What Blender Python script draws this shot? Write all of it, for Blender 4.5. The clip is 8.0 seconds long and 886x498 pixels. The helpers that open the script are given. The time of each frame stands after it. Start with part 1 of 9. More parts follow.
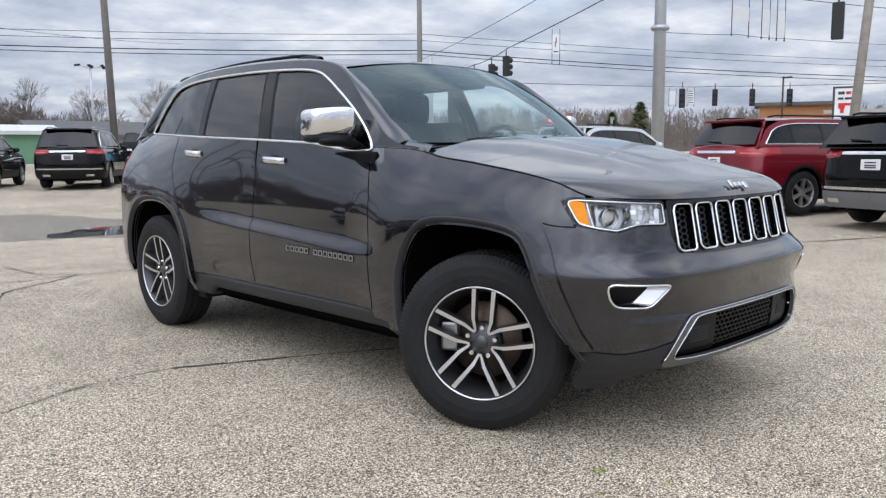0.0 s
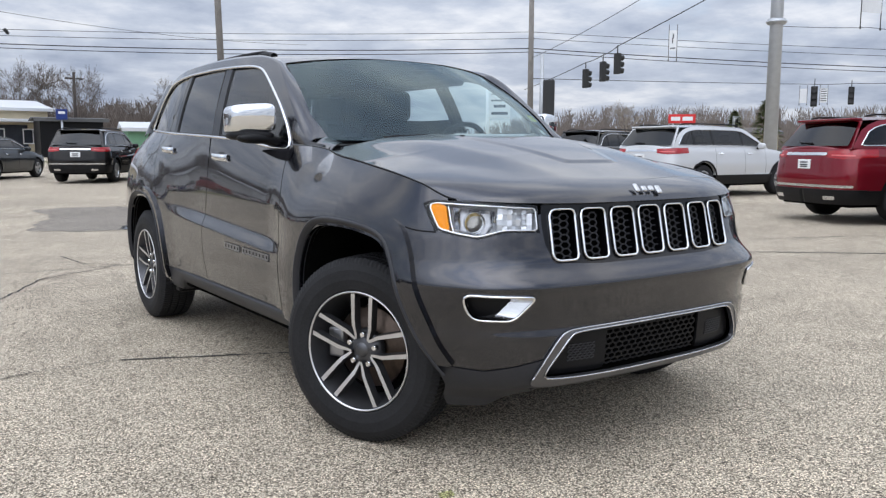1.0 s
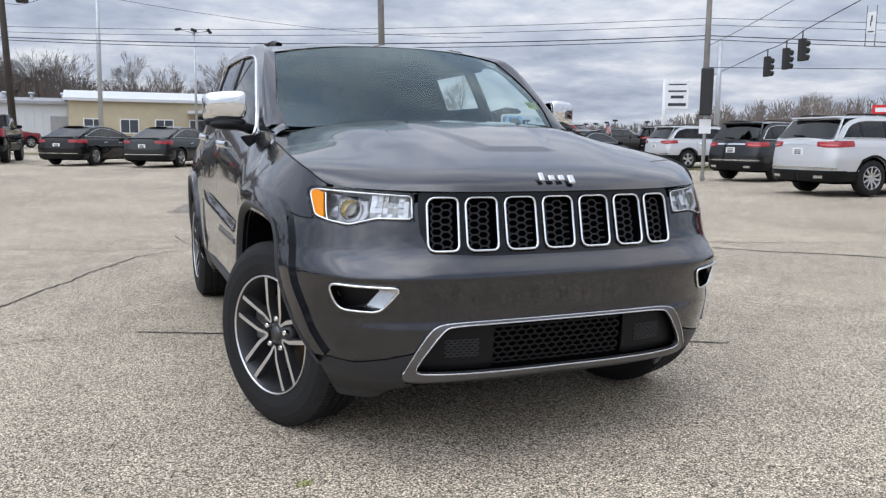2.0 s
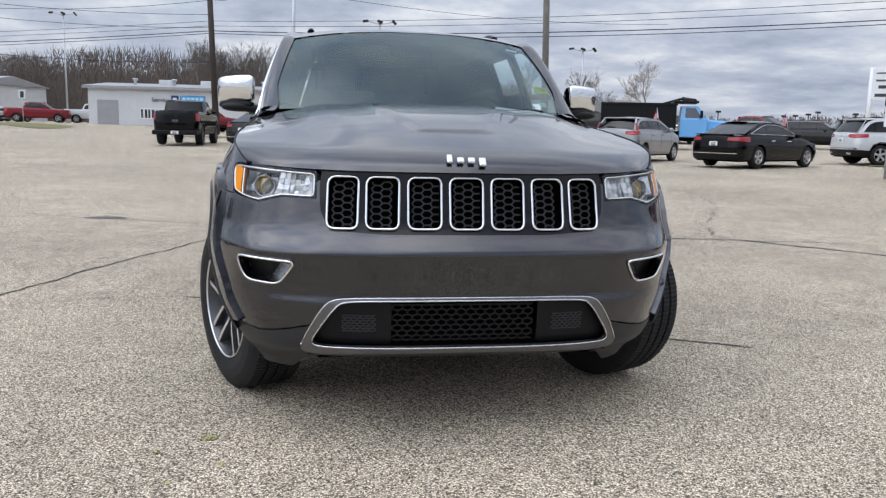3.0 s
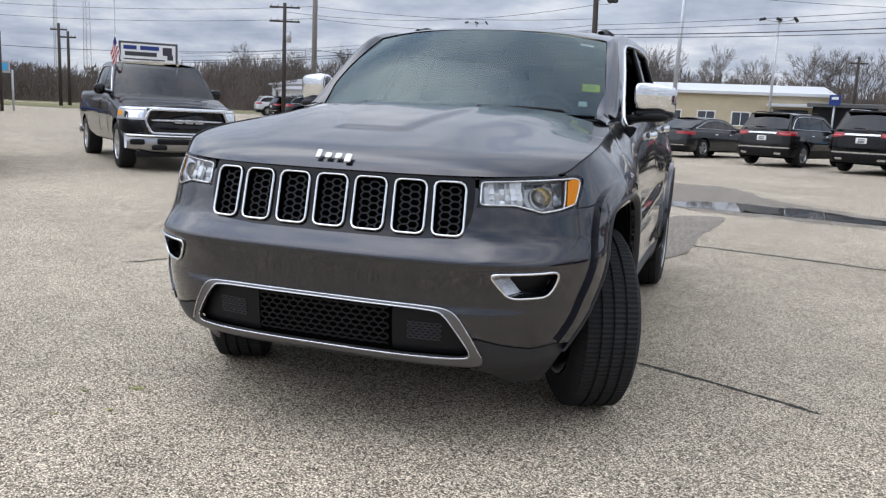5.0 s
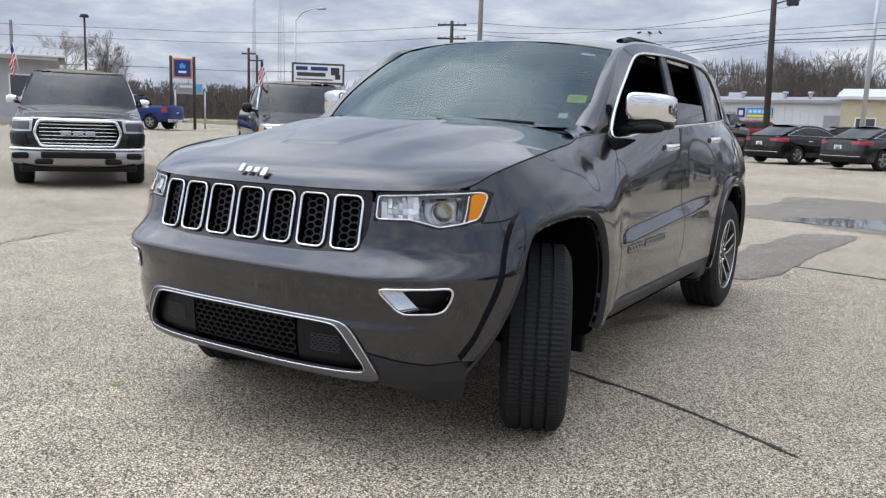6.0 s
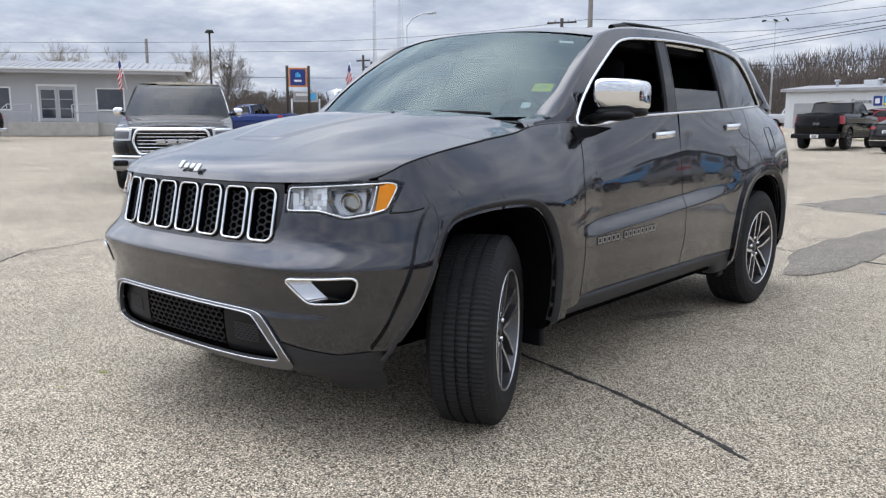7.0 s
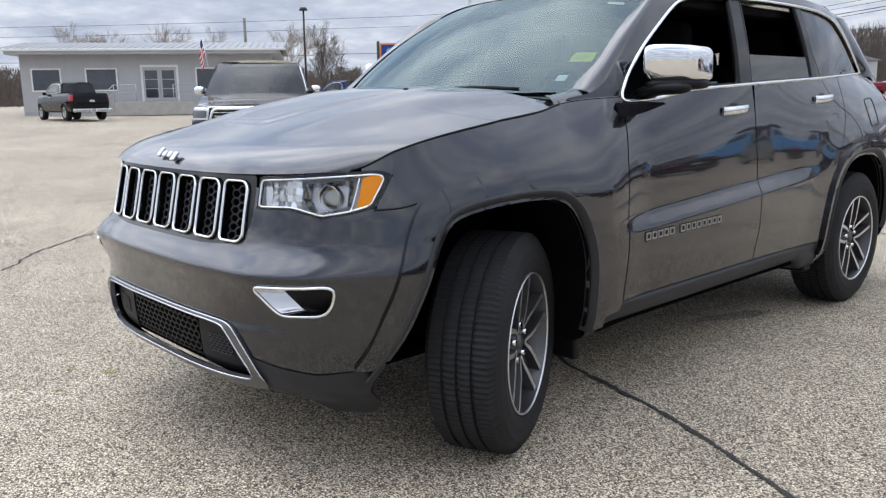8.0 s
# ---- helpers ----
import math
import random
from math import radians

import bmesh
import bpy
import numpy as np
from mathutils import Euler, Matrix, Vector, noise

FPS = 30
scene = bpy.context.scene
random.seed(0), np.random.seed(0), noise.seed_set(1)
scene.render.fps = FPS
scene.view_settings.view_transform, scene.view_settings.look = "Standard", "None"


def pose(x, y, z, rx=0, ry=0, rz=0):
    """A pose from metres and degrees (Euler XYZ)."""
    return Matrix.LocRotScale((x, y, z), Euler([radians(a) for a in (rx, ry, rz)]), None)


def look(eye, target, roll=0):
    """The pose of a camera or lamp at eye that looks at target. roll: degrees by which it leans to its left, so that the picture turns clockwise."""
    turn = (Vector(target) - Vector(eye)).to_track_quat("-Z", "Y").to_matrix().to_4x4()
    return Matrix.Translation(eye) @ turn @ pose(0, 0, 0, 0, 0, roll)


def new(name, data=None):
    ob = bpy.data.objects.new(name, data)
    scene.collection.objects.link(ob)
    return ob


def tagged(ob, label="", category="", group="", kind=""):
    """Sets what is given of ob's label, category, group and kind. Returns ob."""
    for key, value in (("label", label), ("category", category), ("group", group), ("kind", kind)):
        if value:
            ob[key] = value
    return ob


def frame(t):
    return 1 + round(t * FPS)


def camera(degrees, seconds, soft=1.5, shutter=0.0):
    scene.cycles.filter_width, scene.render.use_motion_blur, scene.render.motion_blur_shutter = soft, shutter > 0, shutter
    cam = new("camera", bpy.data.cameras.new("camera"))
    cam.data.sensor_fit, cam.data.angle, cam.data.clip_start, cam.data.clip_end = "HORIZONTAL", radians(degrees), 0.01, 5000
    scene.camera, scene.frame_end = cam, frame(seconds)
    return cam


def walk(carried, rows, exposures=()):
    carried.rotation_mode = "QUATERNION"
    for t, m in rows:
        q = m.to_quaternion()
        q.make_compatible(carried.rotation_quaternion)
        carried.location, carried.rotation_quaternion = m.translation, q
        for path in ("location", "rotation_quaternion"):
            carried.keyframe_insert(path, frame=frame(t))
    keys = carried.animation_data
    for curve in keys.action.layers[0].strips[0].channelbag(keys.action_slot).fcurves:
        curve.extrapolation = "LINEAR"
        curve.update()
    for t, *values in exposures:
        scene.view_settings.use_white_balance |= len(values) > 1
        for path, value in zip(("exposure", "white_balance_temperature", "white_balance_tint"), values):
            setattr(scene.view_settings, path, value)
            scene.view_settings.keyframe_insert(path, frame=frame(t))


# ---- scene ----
cam = camera(58.3, 8.0, soft=1.3)
PATH = [
    (0, (-3.325, -2.374, 1.191), (-1.943, -0.949, 0.946), -0.4),
    (0.5, (-2.929, -2.641, 1.2), (-1.643, -1.129, 0.954), -0.2),
    (1, (-2.454, -2.876, 1.187), (-1.31, -1.254, 0.94), 0.1),
    (1.5, (-1.963, -3.106, 1.161), (-1.004, -1.369, 0.908), 0.4),
    (1.7, (-1.761, -3.196, 1.175), (-0.886, -1.416, 0.916), 0.4),
    (2.8, (-0.73, -3.573, 1.136), (-0.328, -1.636, 0.843), 1.1),
    (3, (-0.529, -3.63, 1.152), (-0.22, -1.677, 0.852), 1.3),
    (3.5, (-0.076, -3.671, 1.154), (-0.008, -1.696, 0.842), 1.5),
    (4, (0.396, -3.614, 1.175), (0.221, -1.648, 0.852), 1.9),
    (4.5, (0.881, -3.521, 1.193), (0.464, -1.593, 0.864), 2.3),
    (4.7, (1.052, -3.473, 1.192), (0.545, -1.567, 0.863), 2.5),
    (5.8, (2.008, -3.021, 1.214), (1.043, -1.297, 0.902), 2.2),
    (6, (2.16, -2.94, 1.229), (1.126, -1.256, 0.919), 1.9),
    (6.5, (2.494, -2.7, 1.207), (1.322, -1.109, 0.901), 1.0),
    (7, (2.754, -2.513, 1.203), (1.475, -1.007, 0.891), 0.1),
    (7.5, (2.867, -2.315, 1.212), (1.499, -0.893, 0.88), -0.5),
    (8, (2.673, -1.965, 1.216), (1.229, -0.633, 0.843), -0.8),
]
walk(cam, [(t, look(e, g, r)) for t, e, g, r in PATH], [(0.0, 0.0), (1.5, -0.03), (3.0, -0.09), (4.5, -0.08), (6.5, 0.03), (8.0, 0.12)])

# ---- light ----
world = bpy.data.worlds.new("sky")
scene.world = world
world.use_nodes = True
SUN_EL, SUN_AZ = radians(50), radians(240)


def build_sky():
    nt = world.node_tree
    nt.nodes.clear()
    N, L = nt.nodes.new, nt.links.new
    out, bg = N("ShaderNodeOutputWorld"), N("ShaderNodeBackground")
    sky = N("ShaderNodeTexSky")
    sky.sky_type, sky.sun_disc = "NISHITA", False
    sky.sun_elevation, sky.sun_rotation = SUN_EL, SUN_AZ
    co, sep = N("ShaderNodeTexCoord"), N("ShaderNodeSeparateXYZ")
    L(co.outputs["Generated"], sep.inputs[0])
    # flat cloud layer: the direction divided by its height
    zz = N("ShaderNodeMath"); zz.operation = "MAXIMUM"; zz.inputs[1].default_value = 0.0
    L(sep.outputs[2], zz.inputs[0])
    za = N("ShaderNodeMath"); za.operation = "ADD"; za.inputs[1].default_value = 0.16
    L(zz.outputs[0], za.inputs[0])
    dx, dy = N("ShaderNodeMath"), N("ShaderNodeMath")
    dx.operation = dy.operation = "DIVIDE"
    L(sep.outputs[0], dx.inputs[0]); L(za.outputs[0], dx.inputs[1])
    L(sep.outputs[1], dy.inputs[0]); L(za.outputs[0], dy.inputs[1])
    comb = N("ShaderNodeCombineXYZ")
    L(dx.outputs[0], comb.inputs[0]); L(dy.outputs[0], comb.inputs[1])
    big, fine = N("ShaderNodeTexNoise"), N("ShaderNodeTexNoise")
    big.inputs["Scale"].default_value, big.inputs["Detail"].default_value = 0.55, 6.0
    big.inputs["Roughness"].default_value, big.inputs["Distortion"].default_value = 0.55, 0.35
    fine.inputs["Scale"].default_value, fine.inputs["Detail"].default_value = 1.7, 9.0
    fine.inputs["Roughness"].default_value = 0.6
    L(comb.outputs[0], big.inputs["Vector"]); L(comb.outputs[0], fine.inputs["Vector"])
    tone = N("ShaderNodeValToRGB")
    e = tone.color_ramp.elements
    e[0].position, e[0].color = 0.34, (0.42, 0.485, 0.625, 1)
    e[1].position, e[1].color = 0.66, (0.90, 0.935, 1.01, 1)
    m = tone.color_ramp.elements.new(0.50); m.color = (0.60, 0.665, 0.795, 1)
    L(fine.outputs["Fac"], tone.inputs[0])
    # overhead the clouds stand out more sharply
    bold = N("ShaderNodeValToRGB")
    e = bold.color_ramp.elements
    e[0].position, e[0].color = 0.40, (0.48, 0.56, 0.73, 1)
    e[1].position, e[1].color = 0.62, (1.02, 1.05, 1.12, 1)
    L(fine.outputs["Fac"], bold.inputs[0])
    over = N("ShaderNodeMapRange"); over.interpolation_type = "SMOOTHSTEP"
    over.inputs["From Min"].default_value, over.inputs["From Max"].default_value = 0.28, 0.6
    L(zz.outputs[0], over.inputs["Value"])
    clouds = N("ShaderNodeMix"); clouds.data_type = "RGBA"
    L(over.outputs[0], clouds.inputs["Factor"]); L(tone.outputs[0], clouds.inputs["A"]); L(bold.outputs[0], clouds.inputs["B"])
    # zenith of an overcast sky is brighter than its rim
    lift = N("ShaderNodeMapRange")
    lift.inputs["From Min"].default_value, lift.inputs["From Max"].default_value = 0.05, 1.0
    lift.inputs["To Min"].default_value, lift.inputs["To Max"].default_value = 0.87, 1.78
    L(zz.outputs[0], lift.inputs["Value"])
    # the cloud is thinner and brighter round the hidden sun
    to_sun = N("ShaderNodeVectorMath"); to_sun.operation = "DOT_PRODUCT"
    to_sun.inputs[1].default_value = (math.sin(SUN_AZ) * math.cos(SUN_EL), math.cos(SUN_AZ) * math.cos(SUN_EL), math.sin(SUN_EL))
    L(co.outputs["Generated"], to_sun.inputs[0])
    glow = N("ShaderNodeMapRange"); glow.interpolation_type = "SMOOTHERSTEP"
    glow.inputs["From Min"].default_value, glow.inputs["From Max"].default_value = 0.45, 1.05
    glow.inputs["To Min"].default_value, glow.inputs["To Max"].default_value = 1.0, 1.95
    L(to_sun.outputs["Value"], glow.inputs["Value"])
    both = N("ShaderNodeMath"); both.operation = "MULTIPLY"
    L(lift.outputs[0], both.inputs[0]); L(glow.outputs[0], both.inputs[1])
    up = N("ShaderNodeVectorMath"); up.operation = "SCALE"
    L(clouds.outputs["Result"], up.inputs[0]); L(both.outputs[0], up.inputs["Scale"])
    gap = N("ShaderNodeValToRGB")
    gap.color_ramp.elements[0].position, gap.color_ramp.elements[1].position = 0.56, 0.68
    # more open sky overhead and towards the east
    east = N("ShaderNodeVectorMath"); east.operation = "DOT_PRODUCT"
    east.inputs[1].default_value = (0.795, 0.585, 0.165)
    L(co.outputs["Generated"], east.inputs[0])
    near = N("ShaderNodeMapRange"); near.interpolation_type = "SMOOTHSTEP"
    near.inputs["From Min"].default_value, near.inputs["From Max"].default_value = 0.985, 1.0
    near.inputs["To Min"].default_value, near.inputs["To Max"].default_value = 0.0, 0.13
    L(east.outputs["Value"], near.inputs["Value"])
    high = N("ShaderNodeMath"); high.operation = "MULTIPLY_ADD"; high.inputs[1].default_value = 0.035
    L(zz.outputs[0], high.inputs[0]); L(near.outputs[0], high.inputs[2])
    opened = N("ShaderNodeMath"); opened.operation = "ADD"
    L(big.outputs["Fac"], opened.inputs[0]); L(high.outputs[0], opened.inputs[1])
    L(opened.outputs[0], gap.inputs[0])
    blue = N("ShaderNodeVectorMath"); blue.operation = "SCALE"; blue.inputs["Scale"].default_value = 0.16
    L(sky.outputs[0], blue.inputs[0])
    mix = N("ShaderNodeMix"); mix.data_type = "RGBA"
    fac = N("ShaderNodeMath"); fac.operation = "MULTIPLY"; fac.inputs[1].default_value = 0.6
    rim = N("ShaderNodeMapRange"); rim.interpolation_type = "SMOOTHSTEP"
    rim.inputs["From Min"].default_value, rim.inputs["From Max"].default_value = 0.09, 0.17
    L(zz.outputs[0], rim.inputs["Value"])
    veil = N("ShaderNodeMath"); veil.operation = "MULTIPLY"
    L(gap.outputs[0], veil.inputs[0]); L(rim.outputs[0], veil.inputs[1]); L(veil.outputs[0], fac.inputs[0]); L(fac.outputs[0], mix.inputs["Factor"])
    L(up.outputs[0], mix.inputs["A"]); L(blue.outputs[0], mix.inputs["B"])
    L(mix.outputs["Result"], bg.inputs[0])
    bg.inputs[1].default_value = 1.0
    L(bg.outputs[0], out.inputs[0])


build_sky()
sun = new("sun", bpy.data.lights.new("sun", "SUN"))
sun.data.energy, sun.data.angle, sun.data.color = 0.5, radians(90), (1.0, 0.97, 0.93)
sun.matrix_world = look((0, 0, 60), (0 - 60 * math.sin(SUN_AZ) / math.tan(SUN_EL), 0 - 60 * math.cos(SUN_AZ) / math.tan(SUN_EL), 0))
sun.location = (0, 0, 60)


# ---- materials ----
def mat(name, rgb, rough=0.5, metal=0.0, coat=0.0, vary=0.0, scale=8.0, bump=0.0, bscale=200.0, rand=0.0, spec=0.5, second=None):
    """A plain surface with stains at one scale and grain at another, in object space."""
    m = bpy.data.materials.new(name)
    m.use_nodes = True
    nt = m.node_tree
    b = nt.nodes["Principled BSDF"]
    b.inputs["Roughness"].default_value, b.inputs["Metallic"].default_value = rough, metal
    b.inputs["Coat Weight"].default_value, b.inputs["Coat Roughness"].default_value = coat, 0.03
    b.inputs["Coat IOR"].default_value = 1.5
    b.inputs["Specular IOR Level"].default_value = spec
    b.inputs["Base Color"].default_value = (*rgb, 1)
    N, L = nt.nodes.new, nt.links.new
    co = N("ShaderNodeTexCoord")
    if vary or rand:
        n1, n2 = N("ShaderNodeTexNoise"), N("ShaderNodeTexNoise")
        n1.inputs["Scale"].default_value, n1.inputs["Detail"].default_value = scale, 6
        n2.inputs["Scale"].default_value, n2.inputs["Detail"].default_value = scale * 11, 3
        L(co.outputs["Object"], n1.inputs["Vector"]); L(co.outputs["Object"], n2.inputs["Vector"])
        add = N("ShaderNodeMath"); add.operation = "ADD"
        L(n1.outputs["Fac"], add.inputs[0]); L(n2.outputs["Fac"], add.inputs[1])
        last = add
        if rand:
            info = N("ShaderNodeObjectInfo")
            mul = N("ShaderNodeMath"); mul.operation = "MULTIPLY_ADD"; mul.inputs[1].default_value = rand
            L(info.outputs["Random"], mul.inputs[0]); L(last.outputs[0], mul.inputs[2])
            last = mul
        ramp = N("ShaderNodeMapRange")
        ramp.inputs["From Min"].default_value, ramp.inputs["From Max"].default_value = 0.6, 1.4 + rand
        ramp.inputs["To Min"].default_value, ramp.inputs["To Max"].default_value = 0, 1
        L(last.outputs[0], ramp.inputs["Value"])
        mix = N("ShaderNodeMix"); mix.data_type = "RGBA"
        lo = second or tuple(c * (1 - vary) for c in rgb)
        hi = rgb if second else tuple(min(1, c * (1 + vary)) for c in rgb)
        mix.inputs["A"].default_value, mix.inputs["B"].default_value = (*lo, 1), (*hi, 1)
        L(ramp.outputs[0], mix.inputs["Factor"]); L(mix.outputs["Result"], b.inputs["Base Color"])
    if bump:
        n3, bp = N("ShaderNodeTexNoise"), N("ShaderNodeBump")
        n3.inputs["Scale"].default_value, n3.inputs["Detail"].default_value = bscale, 4
        bp.inputs["Strength"].default_value, bp.inputs["Distance"].default_value = bump, 0.004
        L(co.outputs["Object"], n3.inputs["Vector"]); L(n3.outputs["Fac"], bp.inputs["Height"]); L(bp.outputs[0], b.inputs["Normal"])
    return m


def glass(name, tint, gloss=0.02, ior=1.85, sheen=(1.0, 1.0, 1.0)):
    """Thin tinted pane: clear through, with Fresnel gloss."""
    m = bpy.data.materials.new(name)
    m.use_nodes = True
    nt = m.node_tree
    nt.nodes.clear()
    N, L = nt.nodes.new, nt.links.new
    out, mix = N("ShaderNodeOutputMaterial"), N("ShaderNodeMixShader")
    tr, gl, fr = N("ShaderNodeBsdfTransparent"), N("ShaderNodeBsdfGlossy"), N("ShaderNodeFresnel")
    tr.inputs[0].default_value = (*tint, 1)
    gl.inputs["Color"].default_value = (*sheen, 1)
    gl.inputs["Roughness"].default_value = gloss
    fr.inputs["IOR"].default_value = ior
    L(fr.outputs[0], mix.inputs[0]); L(tr.outputs[0], mix.inputs[1]); L(gl.outputs[0], mix.inputs[2]); L(mix.outputs[0], out.inputs[0])
    return m


def paint(name, rgb, flake=0.5, metal=0.6, ior=1.5, rough=0.34):
    m = mat(name, rgb, rough, metal, 1.0, spec=0.0)
    m.node_tree.nodes["Principled BSDF"].inputs["Coat IOR"].default_value = ior
    nt = m.node_tree
    b = nt.nodes["Principled BSDF"]
    N, L = nt.nodes.new, nt.links.new
    co, v, mx = N("ShaderNodeTexCoord"), N("ShaderNodeTexNoise"), N("ShaderNodeMix")
    v.inputs["Scale"].default_value, v.inputs["Detail"].default_value = 900, 2
    mx.data_type = "RGBA"
    mx.inputs["A"].default_value = (*(c * (1 - flake * 0.5) for c in rgb), 1)
    mx.inputs["B"].default_value = (*(min(1, c * (1 + flake)) for c in rgb), 1)
    L(co.outputs["Object"], v.inputs["Vector"]); L(v.outputs["Fac"], mx.inputs["Factor"]); L(mx.outputs["Result"], b.inputs["Base Color"])
    # faint dust breaks the gloss of the lacquer
    d, r = N("ShaderNodeTexNoise"), N("ShaderNodeMapRange")
    d.inputs["Scale"].default_value, d.inputs["Detail"].default_value = 3.5, 8
    r.inputs["To Min"].default_value, r.inputs["To Max"].default_value = 0.022, 0.055
    L(co.outputs["Object"], d.inputs["Vector"]); L(d.outputs["Fac"], r.inputs["Value"]); L(r.outputs[0], b.inputs["Coat Roughness"])
    return m


M_GRANITE = paint("granite_paint", (0.0150, 0.0155, 0.0215), 0.10, 0.85, 1.74, 0.24)
M_TRIM = mat("grey_plastic_trim", (0.024, 0.0245, 0.028), 0.45, 0.0, spec=0.35, vary=0.15, scale=6, bump=0.05, bscale=700)
M_BLACK = mat("black_plastic", (0.006, 0.006, 0.007), 0.45, spec=0.22, vary=0.25, scale=9, bump=0.08, bscale=500)
M_GLOSSBLACK = mat("gloss_black", (0.004, 0.004, 0.005), 0.08, spec=0.35)
M_WELL = mat("wheel_well_liner", (0.005, 0.005, 0.005), 0.95, spec=0.0, vary=0.4, scale=12, bump=0.3, bscale=60)
M_CHROME = mat("chrome", (0.86, 0.87, 0.88), 0.05, 1.0, vary=0.03, scale=20)
M_DULL = mat("dull_satin_metal", (0.40, 0.40, 0.41), 0.32, 0.9, vary=0.08, scale=20)
M_FRAME = mat("dark_satin_metal", (0.17, 0.17, 0.178), 0.30, 0.9, vary=0.08, scale=20)
M_SATIN = mat("satin_chrome", (0.60, 0.61, 0.63), 0.22, 1.0, vary=0.05, scale=20)
M_RUBBER = mat("tyre_rubber", (0.015, 0.015, 0.016), 0.7, spec=0.25, vary=0.35, scale=10, bump=0.15, bscale=160)
M_ALLOY = mat("machined_alloy", (0.70, 0.70, 0.71), 0.36, 1.0, vary=0.06, scale=30)
M_POCKET = mat("dark_alloy_pocket", (0.10, 0.10, 0.105), 0.38, 0.8, vary=0.1, scale=20)
M_DISC = mat("brake_disc_iron", (0.10, 0.075, 0.06), 0.42, 0.9, vary=0.3, scale=30)
M_AMBER = mat("amber_reflector", (1.0, 0.36, 0.004), 0.5, coat=0.0, spec=0.2, vary=0.12, scale=60)
M_LAMP = mat("lamp_reflector", (0.84, 0.85, 0.86), 0.32, 0.40, vary=0.06, scale=40)
M_WARMCUP = mat("warm_glow_reflector", (0.95, 0.66, 0.30), 0.22, 0.9, vary=0.2, scale=60)
M_LENS = glass("clear_lamp_cover", (0.97, 0.98, 0.99), 0.02, 1.24)
M_LENSBALL = glass("projector_lens", (0.86, 0.84, 0.78), 0.03, 1.6)
M_BOWL = mat("dark_lamp_housing", (0.50, 0.50, 0.51), 0.3, 0.6, vary=0.15, scale=30)
M_WIND = glass("windscreen_glass", (0.60, 0.72, 0.71), 0.015, 1.68, (0.80, 0.97, 1.0))
M_SIDE = glass("side_glass", (0.34, 0.40, 0.38), 0.02, 1.7)
M_PRIVACY = glass("privacy_glass", (0.05, 0.052, 0.056), 0.02, 1.7)
M_TINT = glass("dark_car_glass", (0.06, 0.065, 0.07), 0.02, 1.5)
M_CABIN = mat("charcoal_cloth", (0.016, 0.016, 0.018), 0.9, spec=0.0, vary=0.3, scale=14, bump=0.2, bscale=400)
M_YELLOW = mat("yellow_sticker", (0.75, 0.78, 0.03), 0.6, vary=0.05, scale=30)
M_PAPER = mat("white_label", (0.78, 0.78, 0.78), 0.6, vary=0.05, scale=30)
M_INK = mat("dark_print", (0.04, 0.04, 0.05), 0.6)
M_REDLAMP = mat("red_lamp_lens", (0.32, 0.008, 0.012), 0.15, coat=0.5, vary=0.15, scale=40)
M_REDGLOW = mat("bright_red_lamp_strip", (0.62, 0.10, 0.10), 0.2, coat=0.5, vary=0.1, scale=40)
M_SILVER = paint("silver_paint", (0.30, 0.31, 0.32), 0.3, 0.7)
M_WHITEPAINT = paint("white_car_paint", (0.58, 0.59, 0.60), 0.03, 0.25)
M_REDPAINT = paint("cherry_red_paint", (0.17, 0.008, 0.016), 0.5, 0.45)
M_BLACKPAINT = paint("black_car_paint", (0.0025, 0.0025, 0.003), 0.5, 0.2, 1.33)
M_GREYPAINT = paint("grey_car_paint", (0.030, 0.032, 0.034), 0.4, 0.45, 1.45)
M_BROWNPAINT = paint("dark_brown_paint", (0.012, 0.011, 0.011), 0.4, 0.4, 1.42)
M_BLUEPAINT = paint("deep_blue_paint", (0.009, 0.026, 0.13), 0.4, 0.5)
M_SKYPAINT = paint("light_blue_paint", (0.16, 0.40, 0.72), 0.1, 0.05)
M_RIM = mat("silver_wheel", (0.55, 0.55, 0.56), 0.28, 0.9, vary=0.08, scale=20)


# ---- mesh helpers ----
def mesh(name, verts, faces, material, smooth=True):
    me = bpy.data.meshes.new(name)
    me.from_pydata([tuple(map(float, v)) for v in verts], [], [tuple(map(int, f)) for f in faces])
    if material:
        me.materials.append(material)
    if smooth:
        me.polygons.foreach_set("use_smooth", [True] * len(me.polygons))
    me.update()
    return me


def thing(name, label, category, group="", m=None, kind=""):
    """An Empty at the base of a thing, which parents its parts."""
    ob = new(name)
    ob.empty_display_size = 0.1
    if m is not None:
        ob.matrix_basis = m
    return tagged(ob, label, category, group, kind)


def part(name, data, material, parent, label=""):
    """One mesh object under a thing or a part, from a mesh or a bmesh."""
    if isinstance(data, bmesh.types.BMesh):
        me = bpy.data.meshes.new(name)
        data.to_mesh(me)
        data.free()
        if material:
            me.materials.append(material)
        data = me
    ob = new(name, data)
    ob.parent = parent
    if label:
        ob["label"] = label
    return ob


def box(bm, lo, hi, bevel=0.0, segs=2, m=None):
    """Adds a box between two corners, with rounded edges."""
    r = bmesh.ops.create_cube(bm, size=1.0)
    vs = r["verts"]
    for v in vs:
        v.co = Vector([(a + b) / 2 + c * (b - a) for a, b, c in zip(lo, hi, v.co)])
    if bevel:
        es = {e for v in vs for e in v.link_edges}
        r = bmesh.ops.bevel(bm, geom=list(es), offset=bevel, segments=segs, affect="EDGES", profile=0.5)
        vs = list({v for f in r["faces"] for v in f.verts} | {v for v in vs if v.is_valid})
    if m is not None:
        bmesh.ops.transform(bm, matrix=m, verts=[v for v in vs if v.is_valid])
    return vs


